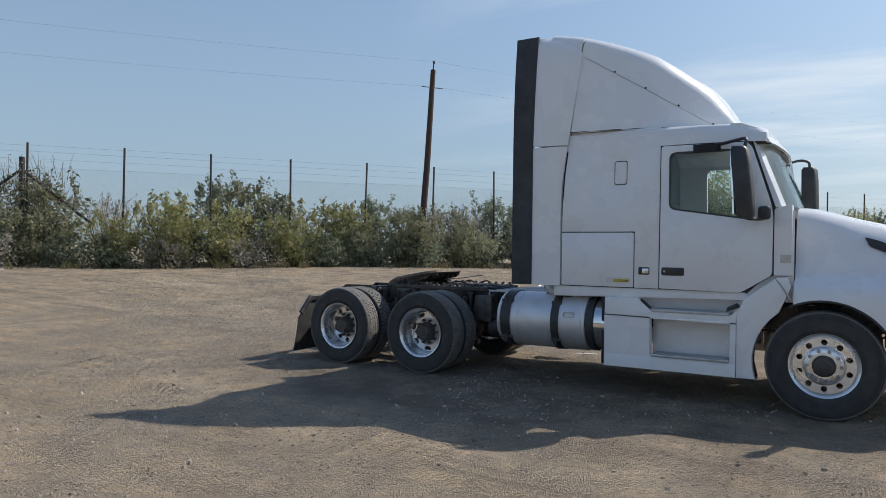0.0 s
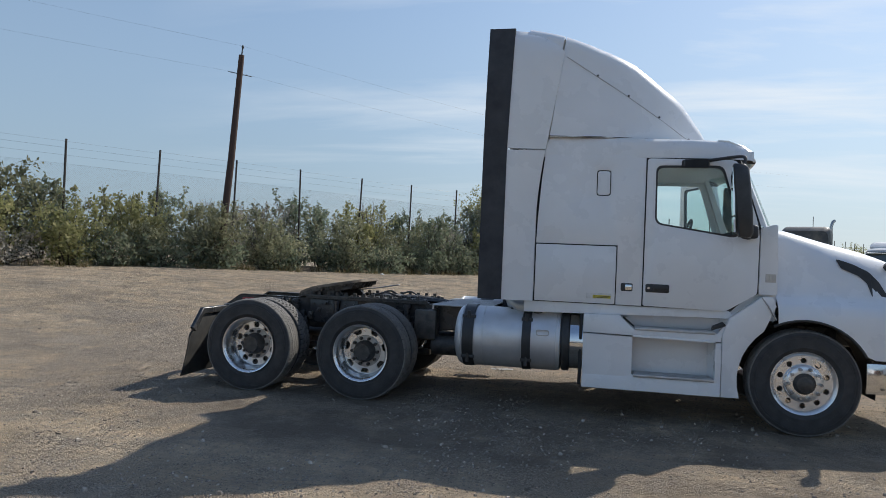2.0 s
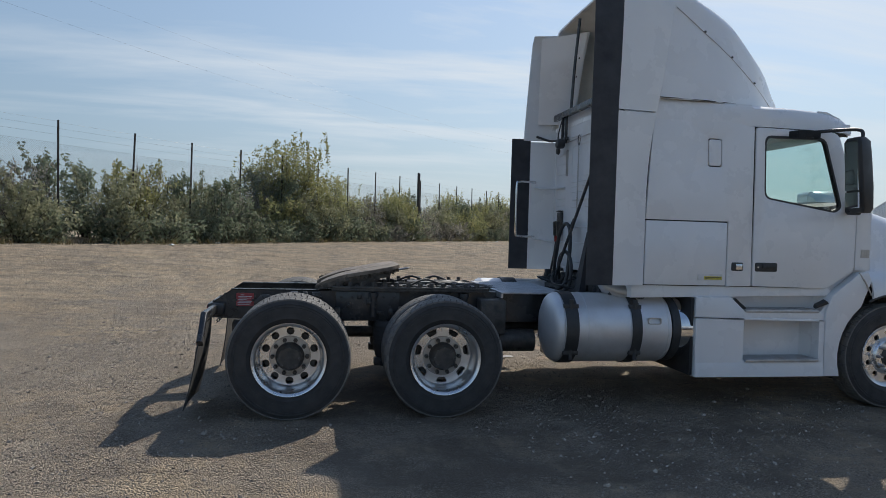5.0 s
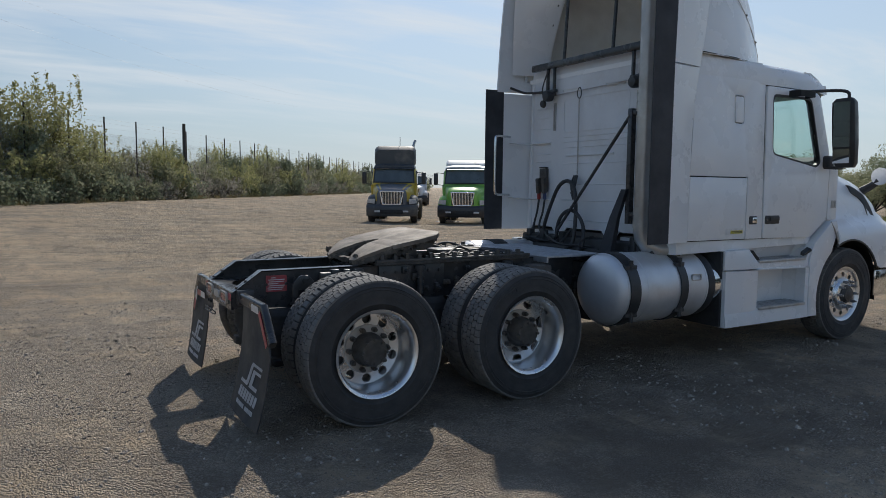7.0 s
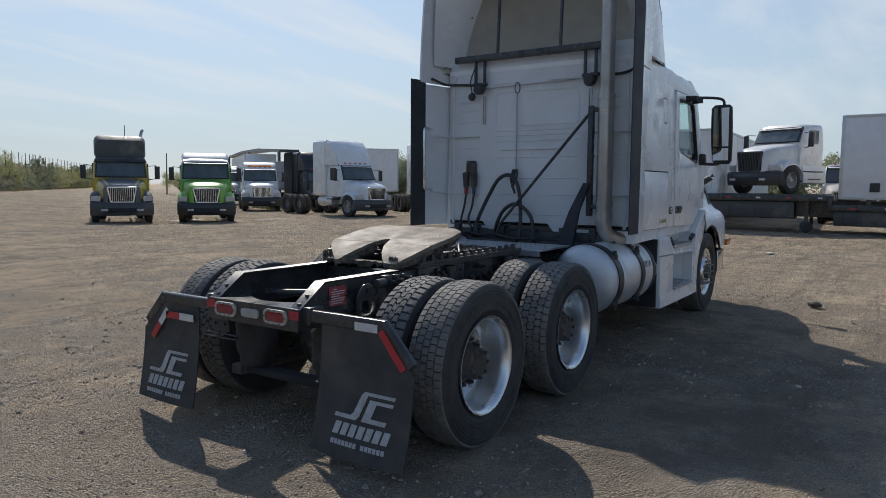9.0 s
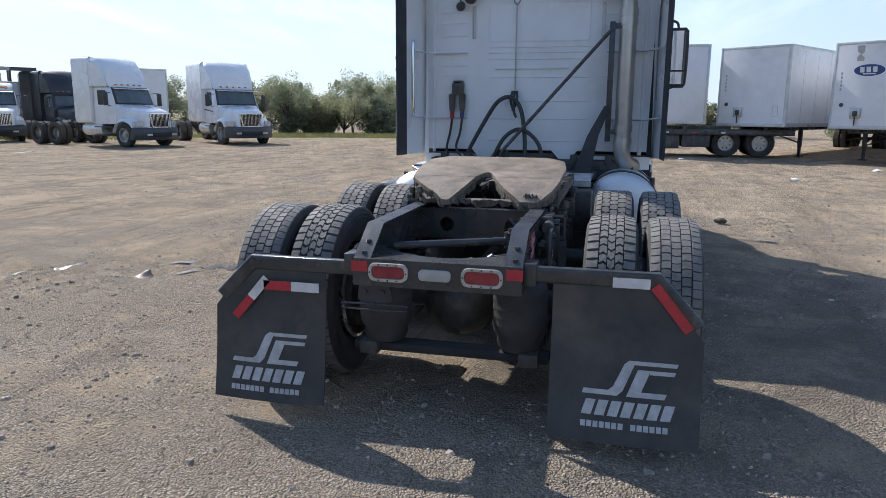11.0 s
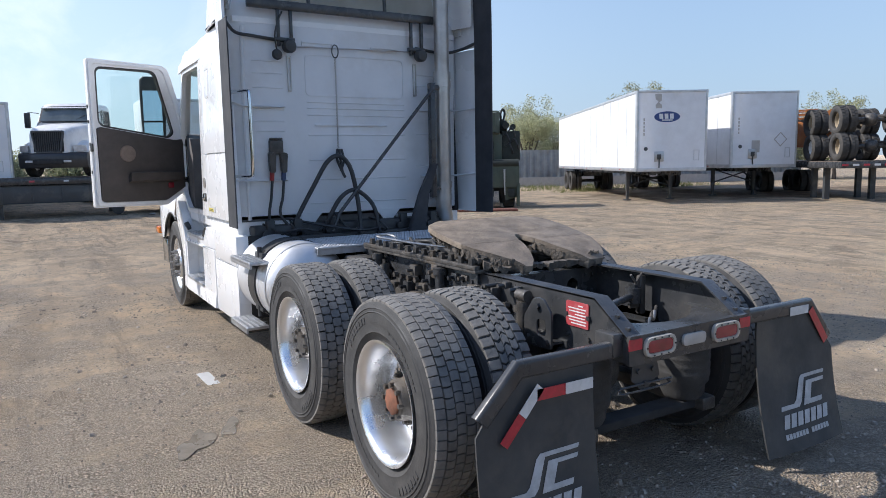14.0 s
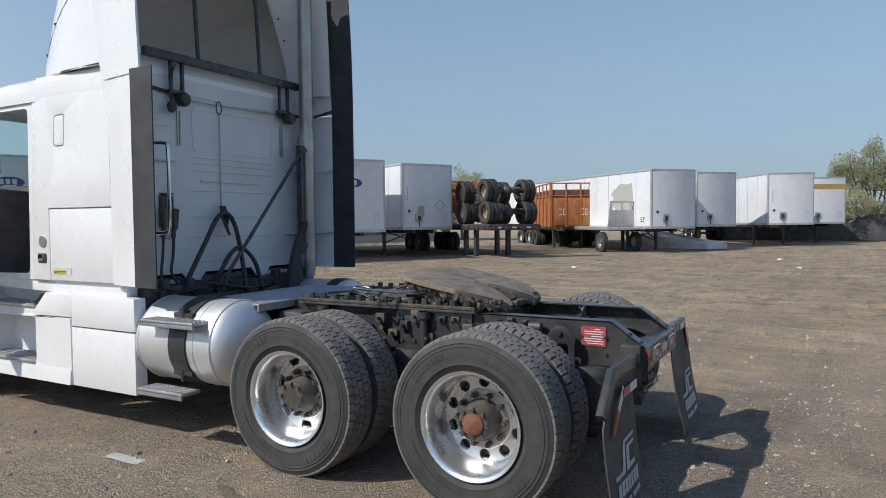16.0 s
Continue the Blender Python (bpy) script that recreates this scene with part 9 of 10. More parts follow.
part("work_light", bm, OLIVEDARK, army)
for y in (-0.42, 0.45):
    bm = B()
    box(bm, -0.02, 0.05, y - 0.05, y + 0.05, 1.72, 2.0, 0.01)
    part("lift_lug", bm, OLIVEDARK, army)
for y in (-0.5, 0.85):
    bm = B()
    tube(bm, [(0.04, y, 1.4), (0.06, y, 0.9), (0.05, y + 0.01, 0.5)], [0.035, 0.03, 0.02], 8)
    part("chain", bm, SILVER, army)
for (ya, yb, za, zb) in ((0.10, 0.42, 1.32, 1.5), (-0.25, -0.02, 1.36, 1.46), (-1.15, -1.0, 1.35, 1.5)):
    bm = B()
    box(bm, 0.0, 0.012, ya, yb, za, zb)
    part("data_plate", bm, WHITEREF, army)
bm = B()
plate(bm, rounded(rect(-1.12, -0.70, 2.3, 3.1), 0.04, 2), [rounded(rect(-1.07, -0.75, 2.37, 3.04), 0.03, 2)[::-1]], "x", -1.1, -1.0)
pf = part("side_window", bm, OLIVEDARK, army)
bm = B()
box(bm, -1.06, -1.04, -1.07, -0.75, 2.37, 3.04)
part("pane", bm, SHADE_GLASS, pf)
bm = B()
box(bm, -2.2, -1.06, -1.14, -0.70, 2.25, 3.12, 0.03)
part("side_cab", bm, OLIVE, army)
bm = B()
cyl(bm, (-1.2, -0.85, 3.12), (-1.2, -0.85, 3.28), 0.05, 10)
part("beacon", bm, OLIVEDARK, army)
for y0, y1, z0, z1 in ((-0.5, 0.5, 1.78, 2.40), (-0.7, -0.55, 1.7, 2.3)):
    bm = B()
    box(bm, -0.52, -0.44, y0, y1, z0, z1, 0.02)
    part("radiator_guard", bm, SEAM, army)
for y in (-1.15, -0.2, 0.35, 1.1):
    bm = B()
    box(bm, -0.35, 0.0, y - 0.12, y + 0.12, 0.42, 0.72, 0.03)
    part("tine_bracket", bm, OLIVEDARK, army)
for y in (-1.38, 1.34):
    bm = B()
    box(bm, -0.3, 0.05, y - 0.05, y + 0.05, 0.1, 0.9, 0.01)
    part("front_post", bm, OLIVE, army)
for y, z, r in ((0.95, 2.95, 0.12), (1.2, 2.9, 0.1), (1.3, 2.45, 0.14), (0.98, 2.3, 0.1)):
    bm = B()
    cyl(bm, (-1.1, y, z), (-0.55, y, z), r, 12)
    part("filter_canister", bm, OLIVEDARK, army)
for k, (y, z) in enumerate(((0.85, 2.55), (1.05, 2.75), (0.95, 2.2), (1.15, 2.35))):
    bm = B()
    tube(bm, smooth_path([(-0.6, y, z), (-0.5, y + 0.1, z + 0.12), (-0.45, y + 0.2, z - 0.1), (-0.6, y + 0.25, z - 0.25)], 4), 0.03, 7)
    part("hydraulic_hose", bm, BLACK, army)
for s in (-1, 1):
    for x in (-0.9, -3.6):
        far_wheel(army, x, s * 1.05, 0.62, s, "tan").scale = (1.25, 1.5, 1.25)
bm = B()
box(bm, -4.4, -0.6, -0.7, 0.7, 0.6, 1.4, 0.05)
part("chassis", bm, OLIVEDARK, army)
bm = B()
box(bm, -0.3, 0.35, -1.35, 1.2, 0.02, 0.08, 0.01)
skid = tagged(part("rusty_plate", bm, RUSTWALL, None), "flat rusty steel plate lying on dirt", "scrap plate")
skid.matrix_world = at_ground(16.57, -10.56, 147.2)

# flatbed with a stack of axles ------------------------------------------------------
fb = thing("flatbed_trailer", "dark flatbed trailer on legs, loaded with axles", "trailer", at_ground(9.78, -22.24, 144.1))
bm = B()
box(bm, -10.0, 0.0, -1.25, 1.25, 1.18, 1.40, 0.02)
part("deck", bm, FRAME, fb)
bm = B()
box(bm, -9.95, -0.06, -1.2, 1.2, 1.40, 1.43)
part("deck_planking", bm, WOOD, fb)
for s in (-1, 1):
    for x in (-2.0, -3.0):
        bm = B()
        box(bm, x - 0.09, x + 0.09, s * 0.8 - 0.09, s * 0.8 + 0.09, 0.02, 1.2)
        part("landing_leg", bm, DARKGREY, fb)
    for x in (-8.0, -9.2):
        far_wheel(fb, x, s * 1.0, 0.5, s, dual=True)
for k in range(7):
    bm = B()
    box(bm, 0.0, 0.01, -1.2 + 0.35 * k, -1.0 + 0.35 * k, 1.26, 1.33)
    part("reflector_tape", bm, WHITEREF if k % 2 else REDREF, fb)


def axle_set(x, z, rim):
    """A scrapped drive axle with dual wheels, lying on the deck or on another."""
    base = fb.matrix_world @ Matrix.Translation((x, 0, z))
    a = thing("scrap_axle", "greasy drive axle with dual dusty tyres", "axle", base, "stacked axles")
    bm = B()
    cyl(bm, (0, -0.8, 0.5), (0, 0.8, 0.5), 0.075, 12)
    lathe(bm, [(0.0, -0.3), (0.14, -0.26), (0.23, -0.1), (0.23, 0.08), (0.14, 0.2), (0.0, 0.24)], "x", (0, 0, 0.5), 18)
    part("axle_housing", bm, GREASE, a)
    bm = B()
    for s in (-1, 1):
        box(bm, -0.5, 0.45, s * 0.45 - 0.06, s * 0.45 + 0.06, 0.58, 0.68, 0.02)
    part("spring_beam", bm, GREASE, a)
    for s in (-1, 1):
        far_wheel(a, 0, s * 1.05, 0.5, s, rim, dual=True)
    return a


axle_set(-0.62, 1.43, "tan")
axle_set(-2.75, 1.43, "white")
axle_set(-0.75, 2.34, "tan")
axle_set(-2.85, 2.34, "tan")

# orange cargo box trailer with a steel rack on top -----------------------------------
ob_ = thing("orange_cargo_trailer", "rusty orange steel cargo box trailer with top rack", "trailer", at_ground(10.6, -32.2, 123.1))
bm = B()
plate(bm, rect(-1.25, 1.25, 1.22, 2.85), [], "x", -7.0, -0.03)
part("box_shell", bm, ORANGE, ob_)
for y in (-0.8, 0.0, 0.8):
    bm = B()
    box(bm, -0.03, 0.02, y - 0.36, y + 0.36, 1.28, 2.80, 0.015)
    part("door_panel", bm, ORANGE, ob_)
for y in (-1.22, -0.4, 0.4, 1.22):
    bm = B()
    box(bm, -0.03, 0.05, y - 0.05, y + 0.05, 1.2, 3.6, 0.01)
    part("post", bm, ORANGE, ob_)
for s in (-1, 1):
    for k in range(8):
        bm = B()
        box(bm, -0.95 * k - 0.1, -0.95 * k, min(s * 1.25, s * 1.31), max(s * 1.25, s * 1.31), 1.2, 3.6 if k < 7 else 2.9, 0.01)
        part("post", bm, ORANGE, ob_)
bm = B()
box(bm, -6.9, 0.0, -1.2, 1.2, 2.85, 3.25, 0.02)
part("upper_load", bm, RUSTWALL, ob_)
for z in (2.88, 3.56):
    for s in (-1, 1):
        bm = B()
        box(bm, -6.8, 0.05, s * 1.27 - 0.035, s * 1.27 + 0.035, z, z + 0.07, 0.008)
        part("rack_rail", bm, ORANGE, ob_)
    bm = B()
    box(bm, -0.02, 0.05, -1.3, 1.3, z, z + 0.07, 0.008)
    part("rack_rail", bm, ORANGE, ob_)
for u in (0.62, -0.62):
    bm = B()
    plate(bm, rect(u + 0.04, u + 0.20, 1.85, 2.2), [rect(u + 0.07, u + 0.17, 1.89, 2.16)[::-1]], "x", 0.02, 0.028)
    plate(bm, rect(u - 0.2, u - 0.02, 1.85, 1.89), [], "x", 0.02, 0.028)
    plate(bm, rect(u - 0.2, u - 0.02, 2.16, 2.2), [], "x", 0.02, 0.028)
    part("stencil_mark", bm, WHITEREF, ob_)
for s in (-1, 1):
    bm = B()
    box(bm, -6.9, -0.2, s * 0.45 - 0.06, s * 0.45 + 0.06, 0.95, 1.22)
    part("frame_beam", bm, FRAME, ob_)
    bm = B()
    box(bm, -1.3, -1.15, s * 0.8 - 0.07, s * 0.8 + 0.07, 0.0, 1.0)
    part("landing_leg", bm, FRAME, ob_)
    for x in (-5.0, -6.2):
        far_wheel(ob_, x, s * 1.0, 0.5, s, dual=True)
# grey flatbed nose beside it
gf = thing("grey_flatbed", "grey flatbed trailer with a slatted headboard", "trailer", at_ground(7.02, -29.63, 130.1))
bm = B()
box(bm, -8.0, 0.0, -1.0, 1.0, 1.1, 1.28, 0.02)
part("deck", bm, POST, gf)
bm = B()
plate(bm, [(-1.0, 1.28), (1.0, 1.28), (0.85, 2.55), (-0.85, 2.55)], [rect(-0.75, -0.27, 2.1, 2.45)[::-1], rect(-0.22, 0.22, 2.1, 2.45)[::-1], rect(0.27, 0.75, 2.1, 2.45)[::-1]], "x", -0.06, 0.0, 0.01)
part("headboard", bm, POST, gf)
for s in (-1, 1):
    bm = B()
    box(bm, -2.0, -1.85, s * 0.7 - 0.07, s * 0.7 + 0.07, 0.0, 1.1)
    part("landing_leg", bm, FRAME, gf)
    far_wheel(gf, -0.9, s * 0.9, 0.5, s, dual=False)
    far_wheel(gf, -7.0, s * 0.9, 0.5, s, dual=True)

# orange wheel loader behind the axles --------------------------------------------------
wl_ = thing("wheel_loader", "faded orange wheel loader standing on a flatbed deck", "loader", at_ground(14.05, -25.7, 207.0, 1.43))
bm = B()
loft(bm, [[(x, -w, z0), (x, w, z0), (x, w, z1), (x, w * 0.75, z1 + 0.08), (x, -w * 0.75, z1 + 0.08), (x, -w, z1)] for x, w, z0, z1 in ((-2.2, 0.55, 0.75, 1.2), (-1.9, 0.62, 0.55, 1.45), (-0.6, 0.62, 0.5, 1.5), (-0.2, 0.5, 0.5, 1.3), (0.9, 0.42, 0.5, 1.0))])
part("engine_body", bm, ORANGE, wl_)
for s in (-1, 1):
    bm = B()
    loft(bm, [[(x, s * 0.62 - 0.06, z), (x, s * 0.62 + 0.06, z), (x, s * 0.62 + 0.06, z + d), (x, s * 0.62 - 0.06, z + d)] for x, z, d in ((-0.3, 1.35, 0.25), (0.5, 1.7, 0.3), (1.3, 1.5, 0.28), (1.9, 0.7, 0.2))])
    part("lift_arm", bm, ORANGE, wl_)
    bm = B()
    cyl(bm, (0.1, s * 0.5, 0.9), (1.1, s * 0.6, 1.6), 0.06, 10)
    part("lift_ram", bm, GREASE, wl_)
bm = B()
box(bm, -0.9, -0.1, -0.5, 0.5, 1.45, 1.62, 0.04)
box(bm, -0.9, -0.75, -0.45, 0.45, 1.6, 2.0, 0.04)
seat_ = part("operator_station", bm, GREASE, wl_)
for x in (-1.0, 0.0):
    for s in (-1, 1):
        bm = B()
        box(bm, x - 0.05, x + 0.05, s * 0.58 - 0.05, s * 0.58 + 0.05, 1.35, 2.75 if x < -0.5 else 2.0, 0.01)
        part("guard_post", bm, ORANGE, wl_)
for z in (1.68, 1.84, 2.0):
    for s in (-1, 1):
        bm = B()
        box(bm, -2.0, 0.0, s * 0.58 - 0.025, s * 0.58 + 0.025, z - 0.03, z + 0.03, 0.006)
        part("guard_rail", bm, ORANGE, wl_)
bm = B()
box(bm, -1.07, -0.93, -0.63, 0.63, 2.70, 2.82, 0.02)
part("guard_bar", bm, ORANGE, wl_)
bm = B()
cyl(bm, (-1.6, 0.2, 1.5), (-1.6, 0.2, 2.1), 0.05, 10)
part("exhaust_pipe", bm, RUST, wl_)
for s in (-1, 1):
    for x in (-1.45, 0.85):
        far_wheel(wl_, x, s * 0.85, 0.54, s, "tan").scale = (1.06, 1.3, 1.06)

# white fibreglass shell lying under the far trailers
sh_ = B()
secs = []
for k in range(7):
    y = -2.1 + 4.2 * k / 6
    w = 0.9
    secs.append([(-w, y, 0.0), (-w, y, 0.85 - 0.1 * k), (0.0, y, 1.0 - 0.1 * k), (w, y, 0.85 - 0.1 * k), (w, y, 0.0)])
loft(sh_, secs)
shell = tagged(part("fibreglass_shell", sh_, OFFWHITE, None), "long white fibreglass shell lying on the ground", "scrap part")
shell.matrix_world = at_ground(5.3, -34.8, 64.1)

# ---- bushes, trees, fence, pole ----
def leaf_material(name, c1, c2, c3):
    """Leaves that let some light through, each of its own shade."""
    m = bpy.data.materials.new(name)
    m.use_nodes = True
    n, l = m.node_tree.nodes, m.node_tree.links
    n.clear()
    out = n.new("ShaderNodeOutputMaterial")
    geo = n.new("ShaderNodeNewGeometry")
    rp = n.new("ShaderNodeValToRGB")
    rp.color_ramp.elements[0].color = (*c1, 1)
    rp.color_ramp.elements[1].color = (*c3, 1)
    e = rp.color_ramp.elements.new(0.5)
    e.color = (*c2, 1)
    l.new(geo.outputs["Random Per Island"], rp.inputs[0])
    tc = n.new("ShaderNodeTexCoord")
    tn = n.new("ShaderNodeTexNoise")
    tn.inputs["Scale"].default_value = 0.9
    l.new(tc.outputs["Object"], tn.inputs["Vector"])
    oi = n.new("ShaderNodeObjectInfo")
    ad = n.new("ShaderNodeMath")
    ad.operation = "MULTIPLY_ADD"
    l.new(oi.outputs["Random"], ad.inputs[0])
    ad.inputs[1].default_value = 0.5
    l.new(tn.outputs["Fac"], ad.inputs[2])
    hs = n.new("ShaderNodeHueSaturation")
    mr = n.new("ShaderNodeMapRange")
    mr.inputs["From Min"].default_value, mr.inputs["From Max"].default_value = 0.3, 1.1
    mr.inputs["To Min"].default_value, mr.inputs["To Max"].default_value = 0.65, 1.35
    l.new(ad.outputs[0], mr.inputs["Value"])
    l.new(mr.outputs[0], hs.inputs["Value"])
    l.new(rp.outputs[0], hs.inputs["Color"])
    d = n.new("ShaderNodeBsdfDiffuse")
    t = n.new("ShaderNodeBsdfTranslucent")
    mx = n.new("ShaderNodeMixShader")
    mx.inputs[0].default_value = 0.48
    l.new(hs.outputs[0], d.inputs[0])
    l.new(hs.outputs[0], t.inputs[0])
    l.new(d.outputs[0], mx.inputs[1])
    l.new(t.outputs[0], mx.inputs[2])
    l.new(mx.outputs[0], out.inputs[0])
    return m


LEAF_A = leaf_material("olive_leaves", (0.215, 0.225, 0.14), (0.275, 0.282, 0.178), (0.36, 0.345, 0.23))
LEAF_B = leaf_material("green_leaves", (0.155, 0.19, 0.125), (0.205, 0.238, 0.162), (0.285, 0.29, 0.21))
LEAF_C = leaf_material("yellow_green_leaves", (0.235, 0.245, 0.11), (0.33, 0.33, 0.155), (0.42, 0.39, 0.21))
LEAF_D = leaf_material("grey_dry_leaves", (0.24, 0.228, 0.195), (0.33, 0.308, 0.262), (0.42, 0.385, 0.325))
LEAF_E = leaf_material("dusty_tree_leaves", (0.209, 0.237, 0.151), (0.284, 0.309, 0.200), (0.404, 0.402, 0.275))
LEAF_F = leaf_material("pale_tree_leaves", (0.269, 0.287, 0.175), (0.374, 0.381, 0.233), (0.493, 0.467, 0.308))
GRASS = leaf_material("dry_grass_blades", (0.20, 0.16, 0.09), (0.26, 0.21, 0.12), (0.15, 0.15, 0.06))
GREENGRASS = leaf_material("green_grass_blades", (0.15, 0.18, 0.07), (0.21, 0.23, 0.09), (0.28, 0.26, 0.13))
BARK = surface("grey_bark", (0.10, 0.08, 0.065), (0.06, 0.05, 0.042), 9, 0.9, bump=0.6, bump_scale=30)


def leaves_mesh(name, pts, size, mat_, rng, upright=0.0):
    """One leaf, a bent diamond, at each point."""
    n = len(pts)
    pts = np.asarray(pts)
    u = rng.normal(size=(n, 3))
    u[:, 2] += upright
    u /= np.linalg.norm(u, axis=1)[:, None]
    v = rng.normal(size=(n, 3))
    v -= (v * u).sum(1)[:, None] * u
    v /= np.linalg.norm(v, axis=1)[:, None]
    s = size * rng.uniform(0.6, 1.35, n)[:, None]
    w = s * rng.uniform(0.35, 0.6, n)[:, None]
    p = np.empty((n, 4, 3))
    p[:, 0], p[:, 1], p[:, 2], p[:, 3] = pts - u * s, pts + v * w, pts + u * s, pts - v * w
    me = bpy.data.meshes.new(name)
    me.from_pydata(p.reshape(-1, 3).tolist(), [], np.arange(n * 4).reshape(n, 4).tolist())
    me.materials.append(mat_)
    return me


def shrub(name, label, seed, h, w, count, mat_, leaf=0.088, sprigs=9, group="hedge bushes", bare=False, category="bush", stems=14):
    """A many-stemmed bush: stems, twigs and a loose crown of leaves in clumps."""
    rng = np.random.default_rng(seed)
    t = thing(name, label, category, None, group)
    bm = B()
    clumps = []
    for k in range(stems):
        a = rng.uniform(0, 2 * math.pi)
        r = w * 0.5 * rng.uniform(0.15, 0.95)
        top = h * rng.uniform(0.55, 0.98) * (1 - 0.35 * (r / (w * 0.5)) ** 2)
        e = Vector((r * math.cos(a), r * math.sin(a), top))
        mid = Vector((e.x * 0.45 + rng.normal(0, 0.1), e.y * 0.45 + rng.normal(0, 0.1), top * 0.5))
        tube(bm, [Vector((rng.normal(0, 0.12), rng.normal(0, 0.12), -0.05)), mid, e], [0.035, 0.02, 0.006], 4)
        clumps.append((e, rng.uniform(0.28, 0.5) * w / 3))
        for q in range(4):
            f = rng.uniform(0.15, 0.9)
            c = Vector((0, 0, 0)).lerp(e, f) + Vector(rng.normal(0, 0.22, 3)) * (w / 3)
            c.z = max(c.z, 0.15)
            clumps.append((c, rng.uniform(0.25, 0.55) * w / 3))
    pts = []
    per = count // len(clumps)
    for c, r in clumps:
        d = rng.normal(size=(per, 3))
        d /= np.linalg.norm(d, axis=1)[:, None]
        rad = r * rng.uniform(0.15, 1.0, per) ** 0.6
        q = np.array(c) + d * rad[:, None] * np.array([1.05, 1.05, 0.8])
        pts.append(q[q[:, 2] > 0.03])
    for k in range(sprigs):
        a = rng.uniform(0, 2 * math.pi)
        r = w * 0.45 * rng.uniform(0, 1)
        b = Vector((r * math.cos(a), r * math.sin(a), h * rng.uniform(0.6, 0.85)))
        e = b + Vector((rng.normal(0, 0.18), rng.normal(0, 0.18), h * rng.uniform(0.12, 0.32)))
        tube(bm, [b, b.lerp(e, 0.5) + Vector(rng.normal(0, 0.03, 3)), e], [0.012, 0.008, 0.004], 4)
        m = 12 if bare else 46
        f = rng.uniform(0.1, 1.0, m)[:, None]
        pts.append(np.array(b) + (np.array(e) - np.array(b)) * f + rng.normal(0, 0.07, (m, 3)))
    part("woody_base", bm, BARK, t)
    cr = new("crown", leaves_mesh("crown", np.vstack(pts), leaf, mat_, rng))
    cr.parent = t
    return t


def tree(name, label, seed, h, w, count, mat_, leaf=0.11, trunk=0.16, low=0.3, group="trees round the yard"):
    """A tapered trunk that forks into limbs, with leaf clumps round the limbs' ends."""
    rng = np.random.default_rng(seed)
    t = thing(name, label, "tree", None, group)
    bm = B()
    fork = Vector((rng.normal(0, 0.1), rng.normal(0, 0.1), h * low))
    tube(bm, [(0, 0, -0.1), (fork.x * 0.5, fork.y * 0.5 + 0.05, h * low * 0.5), fork], [trunk, trunk * 0.85, trunk * 0.7], 8)
    ends = []
    for k in range(9):
        a = 2 * math.pi * k / 9 + rng.normal(0, 0.25)
        r = w * 0.5 * rng.uniform(0.3, 0.95)
        e = Vector((r * math.cos(a), r * math.sin(a), h * rng.uniform(0.55, 0.97) * (1 - 0.22 * (r / (w * 0.5)) ** 2)))
        m = fork.lerp(e, 0.5) + Vector((rng.normal(0, 0.25), rng.normal(0, 0.25), rng.uniform(0, 0.3)))
        tube(bm, [fork, m, e], [trunk * 0.55, trunk * 0.32, 0.02], 6)
        ends.append(e)
        for q in range(3):
            b = m.lerp(e, rng.uniform(0, 0.8))
            e2 = b + Vector((rng.normal(0, w * 0.14), rng.normal(0, w * 0.14), rng.uniform(-0.2, h * 0.16)))
            tube(bm, [b, b.lerp(e2, 0.5) + Vector(rng.normal(0, 0.08, 3)), e2], [trunk * 0.2, trunk * 0.12, 0.01], 5)
            ends.append(e2)
    part("trunk", bm, BARK, t)
    pts = []
    per = count // (len(ends) * 3)
    for e in ends:
        for q in range(3):
            c = np.array(e) + rng.normal(0, w * 0.055, 3)
            r = w * rng.uniform(0.06, 0.13)
            d = rng.normal(size=(per, 3))
            d /= np.linalg.norm(d, axis=1)[:, None]
            pts.append(c + d * (r * rng.uniform(0.1, 1.0, per) ** 0.55)[:, None])
    cr = new("crown", leaves_mesh("crown", np.vstack(pts), leaf, mat_, rng))
    cr.parent = t
    return t


def fence_point(k, off=0.0):
    """The place of post k, moved off metres towards the yard."""
    return FX + 3.571 * k * FUX + off * FUY, FY + 3.571 * k * FUY - off * FUX


kinds = [
    shrub("bush", "dense olive-green bush at the foot of a fence", 1, 3.1, 3.9, 3000, LEAF_A),
    shrub("bush", "dark green bush with upright sprigs by a fence", 2, 3.4, 3.5, 3000, LEAF_B, sprigs=14),
    shrub("bush", "yellowish green bush beside a chain-link fence", 3, 3.0, 4.1, 3000, LEAF_C),
    shrub("bush", "grey half-dry thorny bush by a fence", 4, 2.9, 3.0, 1600, LEAF_D, leaf=0.05, sprigs=16, bare=True),
    shrub("bush", "low green bush in dry grass under a fence", 5, 2.4, 3.2, 2300, LEAF_A, sprigs=7),
]
rng = np.random.default_rng(77)
tall = shrub("bush", "tall rounded yellow-green bush above the fence line", 6, 6.1, 6.4, 17000, LEAF_C, leaf=0.092, sprigs=18, stems=34)
first = True
used = set()


def plant(src, x, y, sc=1.0, dz=-0.05):
    m = pose(x, y, ground_z(x, y) + dz, 0, 0, float(rng.uniform(0, 360)))
    if src.name not in used:
        used.add(src.name)
        src.matrix_world = m
        src.scale = (sc, sc, sc * 1.0)
        return src
    c = copy_thing(src, m)
    c.scale = (sc, sc, sc * float(rng.uniform(0.9, 1.1)))
    return c


